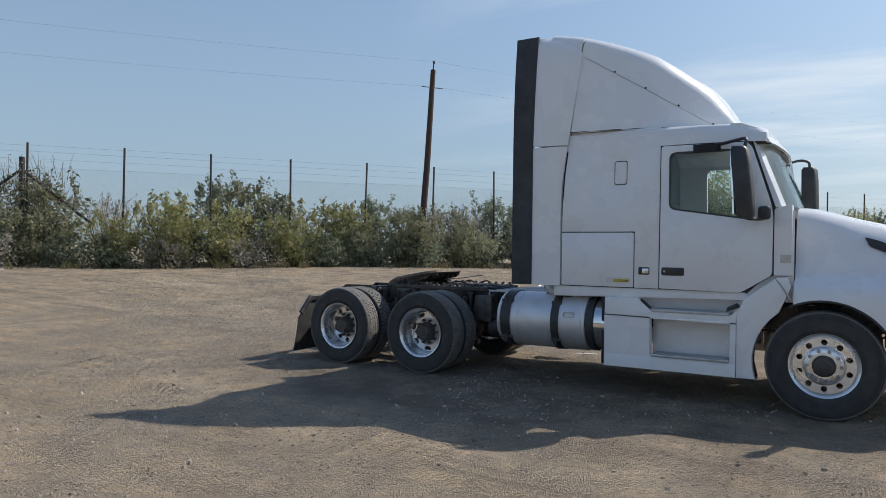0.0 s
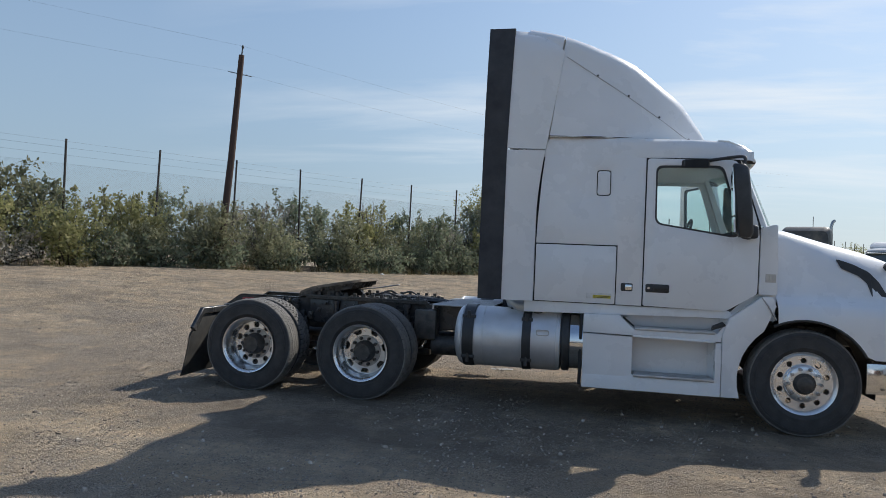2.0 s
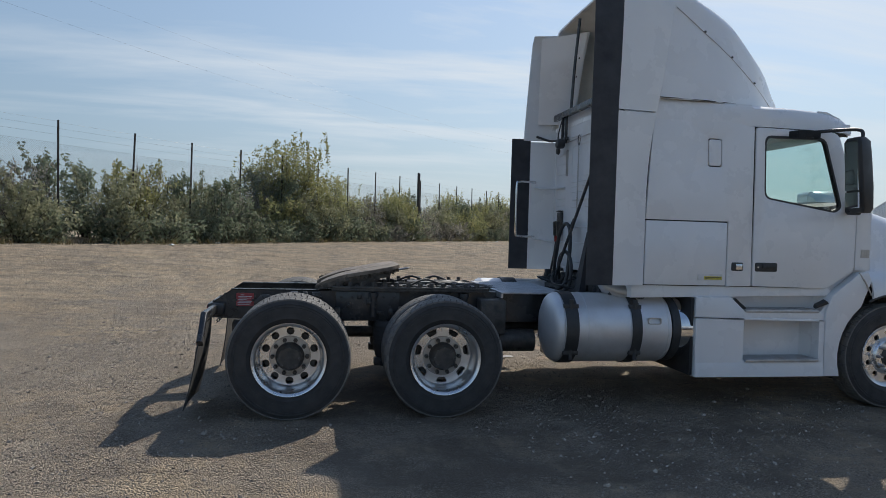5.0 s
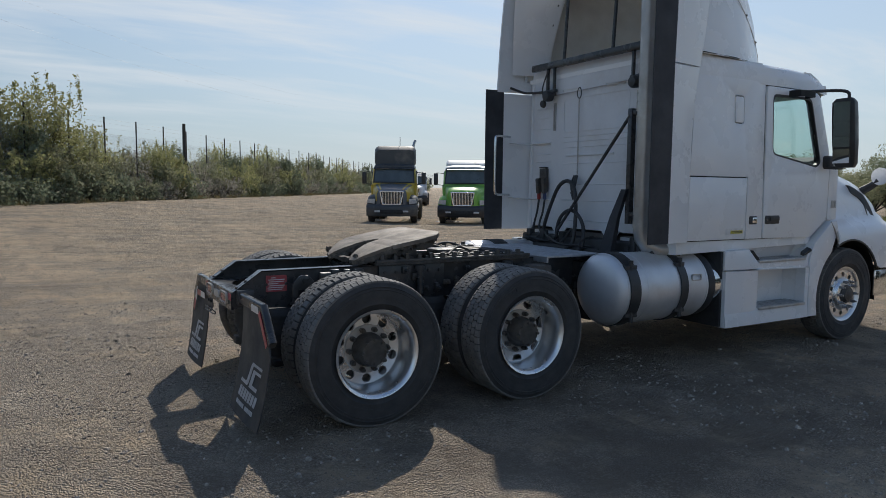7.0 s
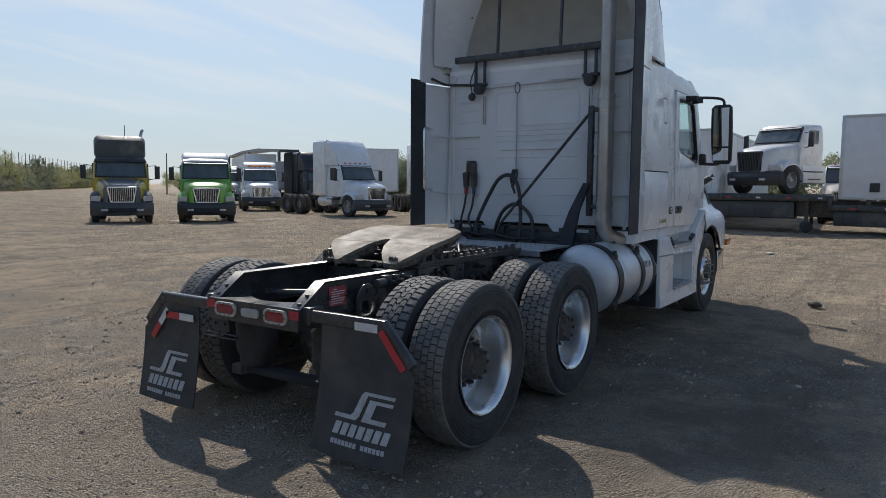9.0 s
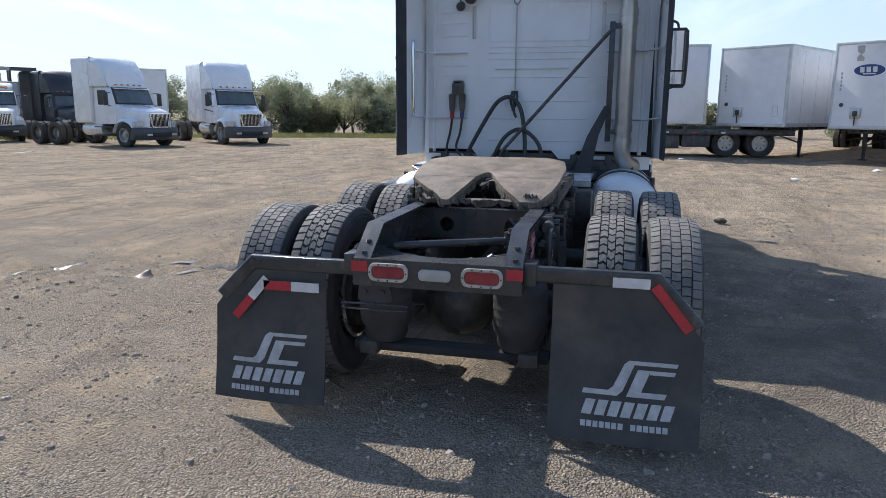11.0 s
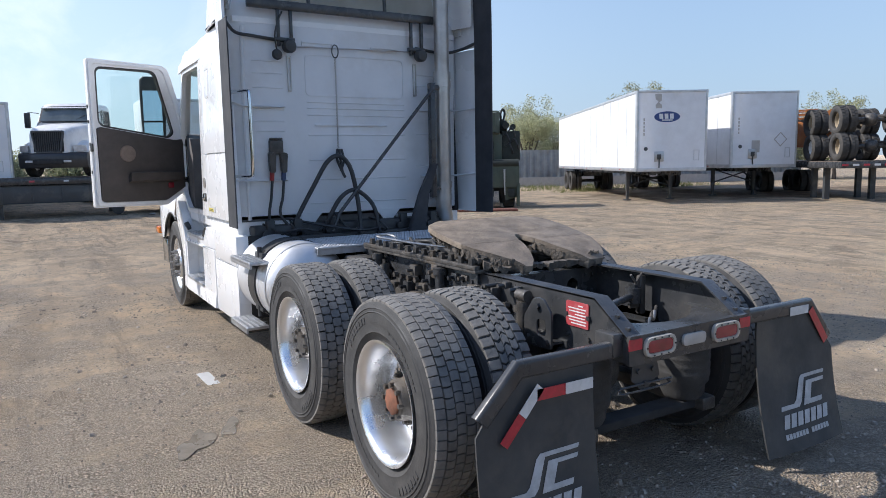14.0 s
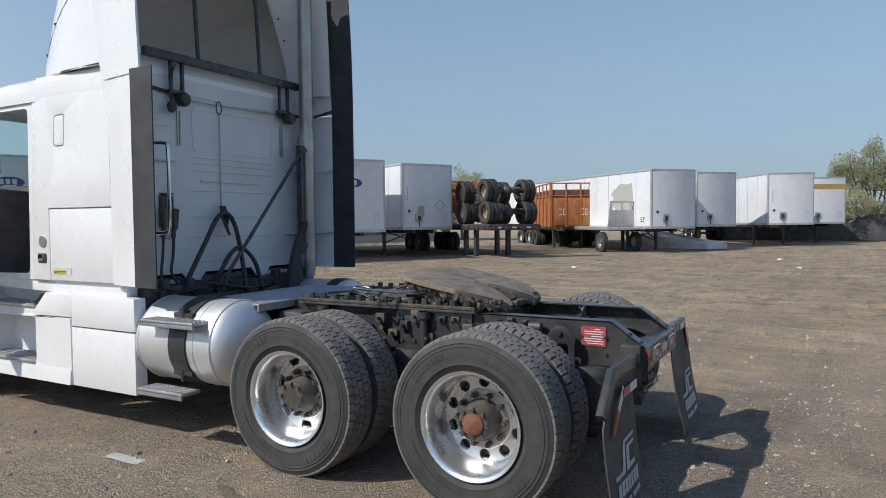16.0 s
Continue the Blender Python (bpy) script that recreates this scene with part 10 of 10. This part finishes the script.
k = -9.0
while k < 52:
    for off, lo in ((1.5, 0.85), (-0.3, 1.0), (-2.4, 1.05)) if k < 18 else ((1.2, 0.95), (-1.4, 1.08)):
        x, y = fence_point(k + rng.uniform(-0.25, 0.25), off + rng.uniform(-0.35, 0.35))
        src = kinds[int(rng.choice(5, p=[0.27, 0.17, 0.25, 0.19, 0.12]))]
        big = 1.0 if k < 14 else 1.12
        plant(src, x, y, lo * big * float(rng.uniform(0.85, 1.15)))
    k += 0.72 if k < 18 else 1.1
for kk, off, sc in ((6.4, -0.6, 1.0), (7.9, -1.2, 0.70), (9.6, 0.2, 0.62), (-8.0, -1.0, 0.7), (13.0, -1.0, 0.66), (16.5, -0.8, 0.72), (21.0, -1.0, 0.7), (26.0, -1.0, 0.7)):
    x, y = fence_point(kk, off)
    plant(tall, x, y, sc)
# an undergrowth of low growth that closes the foot of the hedge
under = shrub("undergrowth", "low dry undergrowth at the foot of the hedge", 12, 1.3, 3.4, 1400, LEAF_D, leaf=0.07, sprigs=8, group="hedge undergrowth", category="undergrowth")
under2 = shrub("undergrowth", "low dark green undergrowth at the foot of the hedge", 13, 1.5, 3.6, 1400, LEAF_B, leaf=0.085, sprigs=6, group="hedge undergrowth", category="undergrowth")
k = -9.0
while k < 30:
    x, y = fence_point(k + rng.uniform(-0.2, 0.2), 1.9 + rng.uniform(-0.3, 0.3))
    plant(under if rng.uniform() < 0.4 else under2, x, y, float(rng.uniform(0.8, 1.15)))
    k += 0.75
bare = shrub("bare_shrub", "leafless grey shrub standing over the hedge", 9, 4.3, 3.2, 120, LEAF_D, leaf=0.04, sprigs=40, bare=True, category="shrub")
x, y = fence_point(-3.9, 0.4)
plant(bare, x, y, 1.0)
x, y = fence_point(3.2, 0.2)
plant(bare, x, y, 0.82)

# trees behind the trucks and trailers
oak = tree("mesquite_tree", "spreading mesquite tree with loose green crown", 21, 6.2, 7.0, 15000, LEAF_E, leaf=0.092, low=0.14)
oak2 = tree("mesquite_tree", "broad pale green mesquite tree", 22, 5.6, 7.6, 15000, LEAF_F, leaf=0.092, low=0.12)
oak3 = tree("mesquite_tree", "tall yellow-green tree behind a trailer", 23, 8.2, 8.0, 17000, LEAF_F, leaf=0.09, trunk=0.22, low=0.16)
spots = [(oak, 41.2, 26.7, 0.72), (oak2, 43.1, 22.2, 0.72), (oak, 45.1, 18.3, 0.68), (oak2, 46.1, 14.8, 0.76), (oak, 47.2, 12.8, 0.68), (oak2, 47.8, 9.3, 0.68), (oak, 49.9, 5.4, 0.72), (oak2, 51.0, 0.5, 0.72), (oak, 52.2, -4.5, 0.68), (oak2, 50.4, -10.5, 0.65), (oak, 40.2, 31.2, 0.65),
         (oak2, 46.6, -17.7, 0.76), (oak, 43.8, -23.7, 0.71), (oak2, 45.4, -28.7, 0.76), (oak3, 39.0, -29.9, 0.71), (oak, 42.2, -34.7, 0.80), (oak3, 31.7, -33.6, 0.77), (oak3, 35.4, -39.9, 0.76), (oak, 28.4, -40.1, 0.88), (oak2, 25.6, -45.2, 0.84), (oak3, 23.6, -43.8, 0.66), (oak2, -2.3, -52.6, 0.75), (oak3, -4.4, -53.8, 0.77), (oak, -8.9, -55.5, 0.76), (oak2, -16, -58, 0.71), (oak, 56.2, 29.7, 0.72), (oak2, 52.2, 35.6, 0.72), (oak, -0.6, -62.2, 0.67)]
for src, x, y, sc in spots:
    plant(src, x, y, sc)
low_bush = shrub("roadside_bush", "low green bush under the trees", 31, 2.0, 3.2, 3600, LEAF_E, leaf=0.09, sprigs=6, group="bushes under the trees")
for x, y, sc in ((40.6, 24.2, 0.9), (42.6, 19.3, 1.0), (44.1, 16.3, 0.9), (45.0, 12.8, 1.0), (45.7, 10.8, 1.0), (46.3, 7.3, 1.0), (43.6, 21.2, 0.8), (42.0, 25.7, 0.8), (46.9, 3.3, 1.0), (45.5, -14.7, 1.0), (42.7, -20.8, 0.9), (41.4, -25.8, 0.9), (37.1, -31.9, 1.0), (-7.0, -52.9, 0.9), (-13, -53, 1.0)):
    plant(low_bush, x, y, sc)

rb = np.random.default_rng(41)
for q in range(16):
    f = q / 15
    x, y = 38.5 + 10.5 * f + rb.uniform(-1.2, 1.2), 33 - 43 * f + rb.uniform(-1, 1)
    plant(low_bush, x, y, float(rb.uniform(0.8, 1.3)))
for q in range(7):
    plant(low_bush, -3.5 - 2.2 * q + rb.uniform(-0.5, 0.5), -52 - 0.6 * q, float(rb.uniform(0.9, 1.4)))

# the far tree line
for q in range(9):
    plant(oak if q % 2 else oak2, 44.0 + 6.5 * q + rb.uniform(-2, 2), 97.0 - 6.0 * q + rb.uniform(-3, 3), float(rb.uniform(0.45, 0.7)))
for q in range(4):
    plant((oak, oak2)[q % 2], 41.5 + 1.6 * q, 21.5 - 3.2 * q, float(rb.uniform(0.62, 0.72)))

# grass in clumps, too many to count
def grass(name, label, spots_, mat_, hgt, seed):
    r = np.random.default_rng(seed)
    vs, fs = [], []
    for x, y, n, spread in spots_:
        for q in range(n):
            a, d = r.uniform(0, 2 * math.pi), spread * abs(r.normal(0, 0.6))
            px, py = x + d * math.cos(a), y + d * math.sin(a)
            z = ground_z(px, py) + ground_detail(px, py)
            hh = hgt * r.uniform(0.4, 1.2)
            t = r.uniform(0, 2 * math.pi)
            lx, ly = hh * r.normal(0, 0.35), hh * r.normal(0, 0.35)
            wx, wy = 0.012 * math.cos(t), 0.012 * math.sin(t)
            b = len(vs)
            vs += [(px - wx, py - wy, z), (px + wx, py + wy, z), (px + lx, py + ly, z + hh)]
            fs.append((b, b + 1, b + 2))
    me = bpy.data.meshes.new(name)
    me.from_pydata(vs, [], fs)
    me.materials.append(mat_)
    return tagged(new(name, me), label, "grass", kind="stuff")


r_ = np.random.default_rng(5)
sp = []
for q in range(420):
    x, y = fence_point(r_.uniform(-9, 45), r_.uniform(1.4, 3.6))
    sp.append((x, y, 26, 0.35))
grass("dry_grass", "dry tan grass tufts along the hedge foot", sp, GRASS, 0.34, 6)
sp = []
for q in range(1300):
    a = r_.uniform(0, 1)
    x, y = 34 + 9.5 * a + r_.uniform(-1, 5), 24 - 26 * a + r_.uniform(-3, 3)
    sp.append((x, y, 30, 0.7))
for q in range(160):
    sp.append((28 + r_.uniform(-2, 9), 22 + r_.uniform(0, 12), 24, 0.6))
for q in range(120):
    sp.append((27 + r_.uniform(-3, 6), -27 + r_.uniform(-6, 6), 24, 0.6))
grass("green_grass", "patchy green grass verge before the trees", sp, GREENGRASS, 0.26, 7)

# chain-link fence -------------------------------------------------------------------
WIREMAT = surface("galvanised_wire", (0.30, 0.31, 0.32), (0.24, 0.25, 0.26), 8, 0.5, metal=0.6)
POSTMAT = surface("dark_fence_post", (0.045, 0.04, 0.038), (0.07, 0.06, 0.052), 9, 0.8)
fence = thing("chain_link_fence", "tall chain-link fence on dark posts in bushes", "fence")


def link_material():
    """Fine wire mesh: crossing diagonal wires, open between them."""
    m = bpy.data.materials.new("chain_link_wire")
    m.use_nodes = True
    n, l = m.node_tree.nodes, m.node_tree.links
    n.clear()
    out = n.new("ShaderNodeOutputMaterial")
    mx = n.new("ShaderNodeMixShader")
    tr = n.new("ShaderNodeBsdfTransparent")
    df = n.new("ShaderNodeBsdfDiffuse")
    df.inputs[0].default_value = (0.25, 0.26, 0.27, 1)
    tc = n.new("ShaderNodeTexCoord")
    sep = n.new("ShaderNodeSeparateXYZ")
    l.new(tc.outputs["Object"], sep.inputs[0])
    f = []
    for sgn in (1, -1):
        a = n.new("ShaderNodeMath")
        a.operation = "MULTIPLY_ADD"
        l.new(sep.outputs["X"], a.inputs[0])
        a.inputs[1].default_value = sgn
        l.new(sep.outputs["Z"], a.inputs[2])
        b = n.new("ShaderNodeMath")
        b.operation = "PINGPONG"
        b.inputs[1].default_value = 0.045
        l.new(a.outputs[0], b.inputs[0])
        c = n.new("ShaderNodeMath")
        c.operation = "LESS_THAN"
        c.inputs[1].default_value = 0.0016
        l.new(b.outputs[0], c.inputs[0])
        f.append(c.outputs[0])
    mm = n.new("ShaderNodeMath")
    mm.operation = "MAXIMUM"
    l.new(f[0], mm.inputs[0])
    l.new(f[1], mm.inputs[1])
    l.new(mm.outputs[0], mx.inputs[0])
    l.new(tr.outputs[0], mx.inputs[1])
    l.new(df.outputs[0], mx.inputs[2])
    l.new(mx.outputs[0], out.inputs[0])
    return m


LINK = link_material()
bm = B()
tube(bm, [(0, 0, -0.2), (0, 0, 4.9)], 0.045, 8)
post_me = mesh_of(bm, [POSTMAT])
bm = B()
box(bm, 0, 3.571, -0.002, 0.002, 0.3, 3.9)
link_me = mesh_of(bm, [LINK], 0)
bm = B()
for z in (3.9, 4.25, 4.55, 4.8):
    tube(bm, [(0, 0, z), (3.571, 0, z)], 0.003, 4)
wire_me = mesh_of(bm, [WIREMAT])
for k in range(-9, 60):
    x, y = fence_point(k)
    z = ground_z(x, y)
    p = new("post", post_me)
    p.parent = fence
    p.matrix_local = pose(x, y, z, rng.normal(0, 0.6), rng.normal(0, 0.6), 0)
    if k < 24:
        g = new("mesh_panel", link_me)
        g.parent = fence
        g.matrix_local = pose(x, y, z, 0, 0, math.degrees(FT))
    g = new("wire_strand", wire_me)
    g.parent = fence
    g.matrix_local = pose(x, y, z, 0, 0, math.degrees(FT))
# stout corner post with braces
x, y = fence_point(-4.05, 0.0)
bm = B()
tube(bm, [(x, y, 0.3), (x, y, 5.1)], 0.11, 10)
part("corner_post", bm, POSTMAT, fence)
bm = B()
for sgn in (-1, 1):
    tube(bm, [(x, y, 4.6), (x + sgn * 2.6 * FUX, y + sgn * 2.6 * FUY, 2.4)], 0.06, 8)
part("corner_brace", bm, POSTMAT, fence)
x, y = fence_point(10.9, 0.0)
bm = B()
tube(bm, [(x, y, 0.3), (x, y, 6.2)], 0.12, 10)
tube(bm, [(x, y, 4.0), (x + 0.9 * FUX, y + 0.9 * FUY, 2.2)], 0.06, 8)
part("corner_post", bm, POSTMAT, fence)

# leaning wooden utility pole with its wires ---------------------------------------------
pole = thing("utility_pole", "leaning dark wooden utility pole with cross wires", "utility pole")
px_, py_ = -12.05, 19.75
bm = B()
tube(bm, [(px_ - 0.28, py_ - 0.22, 0.3), (px_ + 0.02, py_ - 0.02, 5.5), (px_ + 0.22, py_ + 0.12, 10.2)], [0.17, 0.15, 0.12], 12)
part("pole_shaft", bm, surface("creosoted_wood", (0.075, 0.045, 0.035), (0.05, 0.032, 0.027), 5, 0.85, bump=0.4, bump_scale=18, stretch=(6, 6, 0.6)), pole)
bm = B()
cyl(bm, (px_ + 0.22, py_ + 0.12, 10.2), (px_ + 0.25, py_ + 0.14, 10.6), 0.03, 8)
lathe(bm, [(0.05, 10.52), (0.06, 10.58), (0.04, 10.64), (0.0, 10.66)], "z", (px_ + 0.25, py_ + 0.14, 0), 10)
part("insulator", bm, BLACK, pole)
bm = B()
tube(bm, [(px_ + 0.2 - 0.55 * FUX, py_ + 0.1 - 0.55 * FUY, 9.35), (px_ + 0.2 + 0.55 * FUX, py_ + 0.1 + 0.55 * FUY, 9.35)], 0.018, 6)
part("side_bracket", bm, BLACK, pole)
for z0_, z1_, sag in ((10.62, 11.5, 0.9), (9.4, 10.2, 0.9)):
    bm = B()
    for sgn in (-1, 1):
        pts = []
        for q in range(25):
            t = q / 24
            pts.append((px_ + 0.23 + sgn * 60 * t * FUX, py_ + 0.13 + sgn * 60 * t * FUY, z0_ + (z1_ - z0_) * t - sag * 4 * t * (1 - t)))
        tube(bm, pts, 0.0022, 4)
    part("wire", bm, BLACK, pole)
far_pole = thing("far_utility_pole", "thin dark utility pole in the distance", "utility pole", at_ground(58, 88, 0))
bm = B()
tube(bm, [(0, 0, 0), (0.1, 0, 6)], [0.10, 0.07], 8)
part("pole_shaft", bm, POSTMAT, far_pole)

# corrugated metal wall and a pale house beyond the trailers ------------------------------
wall = tagged(thing("metal_yard_wall", "", ""), "grey corrugated sheet metal yard wall", "wall", kind="structure")
bm = B()
pts = []
n = 260
ax, ay, bx_, by_ = 37.53, -15.95, 25.57, -43.22
ln = math.hypot(bx_ - ax, by_ - ay)
nx_, ny_ = -(by_ - ay) / ln, (bx_ - ax) / ln
lo, hi = [], []
for q in range(n + 1):
    t = q / n
    o_ = 0.04 * (1 if (q // 2) % 2 else -1)
    x, y = ax + (bx_ - ax) * t + nx_ * o_, ay + (by_ - ay) * t + ny_ * o_
    lo.append(bm.verts.new((x, y, ground_z(x, y) + 0.5)))
    hi.append(bm.verts.new((x, y, ground_z(x, y) + 2.35)))
for q in range(n):
    bm.faces.new((lo[q], lo[q + 1], hi[q + 1], hi[q]))
bmesh.ops.solidify(bm, geom=bm.faces[:], thickness=0.01)
part("sheet", bm, surface("galvanised_sheet", (0.42, 0.45, 0.47), (0.34, 0.36, 0.38), 2, 0.5, 0.65, metal=0.3, bigc=(0.25, 0.2, 0.16), big=0.4), wall, smooth=20)
bm = B()
m = Matrix.Translation((ax, ay, 0)) @ Matrix.Rotation(math.atan2(by_ - ay, bx_ - ax), 4, "Z")
box(bm, 0, ln, -0.5, -0.3, -0.1, 0.55, m=m)
part("footing", bm, TRAILGREY, wall)
bm = B()
box(bm, -30, 30, -0.1, 0.1, 0, 1.75)
dw = tagged(part("dark_yard_wall", bm, DARKGREY, None), "low dark wall at the yard's far edge", "wall", kind="structure")
dw.matrix_world = pose(-24, -53, 0, 0, 0, 6)
house = thing("far_house", "pale house with a low roof beyond the wall", "house", pose(59.5, -45.2, 0.0, 0, 0, 52))
bm = B()
box(bm, -5, 5, -4, 4, 0, 3.6)
part("wall", bm, OFFWHITE, house)
bm = B()
loft(bm, [[(x, -4.6, 3.5), (x, 0, 5.2), (x, 4.6, 3.5), (x, 4.6, 3.3), (x, -4.6, 3.3)] for x in (-5.6, 5.6)])
part("roof", bm, POST, house)

# loose paper and litter --------------------------------------------------------------------
bm = B()
for q, (a, b) in enumerate(((0, 0),)):
    vs = [bm.verts.new((x * 0.16, y * 0.048, 0.004 + 0.006 * math.sin(x * 2.2))) for x in (-1, -0.5, 0, 0.5, 1) for y in (-1, 1)]
    for i in range(4):
        bm.faces.new((vs[2 * i], vs[2 * i + 2], vs[2 * i + 3], vs[2 * i + 1]))
bmesh.ops.solidify(bm, geom=bm.faces[:], thickness=0.002)
paper = tagged(part("paper_sheet", bm, PAPER, None), "white paper sheet lying on the gravel", "paper")
paper.matrix_world = pose(2.52, 1.515, ground_z(2.52, 1.515) + ground_detail(2.52, 1.515) + 0.006, 0, 0, 4)
rl = np.random.default_rng(12)
for q in range(26):
    if q < 12:
        x, y = fence_point(rl.uniform(-6, 18), rl.uniform(2.0, 4.5))
    elif q < 20:
        x, y = rl.uniform(14, 24), rl.uniform(-12, 2)
    else:
        x, y = rl.uniform(-1, 9), rl.uniform(-26, -18)
    bm = B()
    s_ = rl.uniform(0.04, 0.13)
    r = bmesh.ops.create_icosphere(bm, subdivisions=1, radius=s_)
    for v in bm.verts:
        v.co = Vector((v.co.x * rl.uniform(0.7, 1.4), v.co.y * rl.uniform(0.7, 1.4), v.co.z * 0.35 + s_ * 0.25))
    o = tagged(part("litter", bm, PAPER if q % 3 else TRAILGREY, None, smooth=0), "pale scrap of litter on the dirt", "litter", "bits of litter")
    o.matrix_world = pose(x, y, ground_z(x, y) + ground_detail(x, y), 0, 0, rl.uniform(0, 360))
# the torn lump of debris on the dirt ahead of the truck
bm = B()
bmesh.ops.create_icosphere(bm, subdivisions=2, radius=0.09)
for v in bm.verts:
    v.co *= 1 + 0.5 * noise.noise(v.co * 9)
    v.co.z = v.co.z * 0.5 + 0.05
deb = tagged(part("debris_lump", bm, CRUST, None), "dark brown lump of debris on the dirt", "debris")
deb.matrix_world = pose(6.75, -2.3, ground_z(6.75, -2.3), 0, 0, 20)

# ---- loose gravel on the ground nearest the walk, too many to count ----
def gravel():
    r = np.random.default_rng(3)
    shapes = []
    for k in range(6):
        b = bmesh.new()
        bmesh.ops.create_cone(b, cap_ends=True, segments=5, radius1=1.0, radius2=0.55, depth=1.1)
        bmesh.ops.triangulate(b, faces=b.faces[:])
        co = np.array([v.co for v in b.verts]) * (1 + 0.25 * r.normal(size=(len(b.verts), 1))) * np.array([1.0, 0.8, 0.6])
        fc = [[v.index for v in f.verts] for f in b.faces]
        b.free()
        shapes.append((co, fc))
    vs, fs = [], []
    n = 0
    for q in range(64000):
        if q < 50000:
            x, y = r.uniform(-3.0, 7.5), r.uniform(-7.5, 5.0)
        else:
            x, y = r.uniform(-6, 12), r.uniform(-11, 9)
        if noise.noise((x * 0.6, y * 0.6, 9.0)) < r.uniform(-0.6, 0.35):
            continue
        s = 0.004 + (0.026 if r.uniform() < 0.06 else 0.010) * r.uniform() ** 2.5
        co, fc = shapes[q % 6]
        a = r.uniform(0, 2 * math.pi)
        c, d = math.cos(a), math.sin(a)
        z = ground_z(x, y) + ground_detail(x, y)
        p = co * s
        p = np.stack([p[:, 0] * c - p[:, 1] * d + x, p[:, 0] * d + p[:, 1] * c + y, p[:, 2] + z + s * 0.25], 1)
        vs += p.tolist()
        fs += [[i + n for i in f] for f in fc]
        n += len(p)
    me = bpy.data.meshes.new("gravel")
    me.from_pydata(vs, [], fs)
    me.materials.append(surface("loose_gravel", (0.25, 0.21, 0.168), (0.45, 0.385, 0.315), 20, 0.9, island=0.4))
    return tagged(new("gravel", me), "loose grey and tan gravel over the dirt", "gravel", kind="stuff")


gravel()
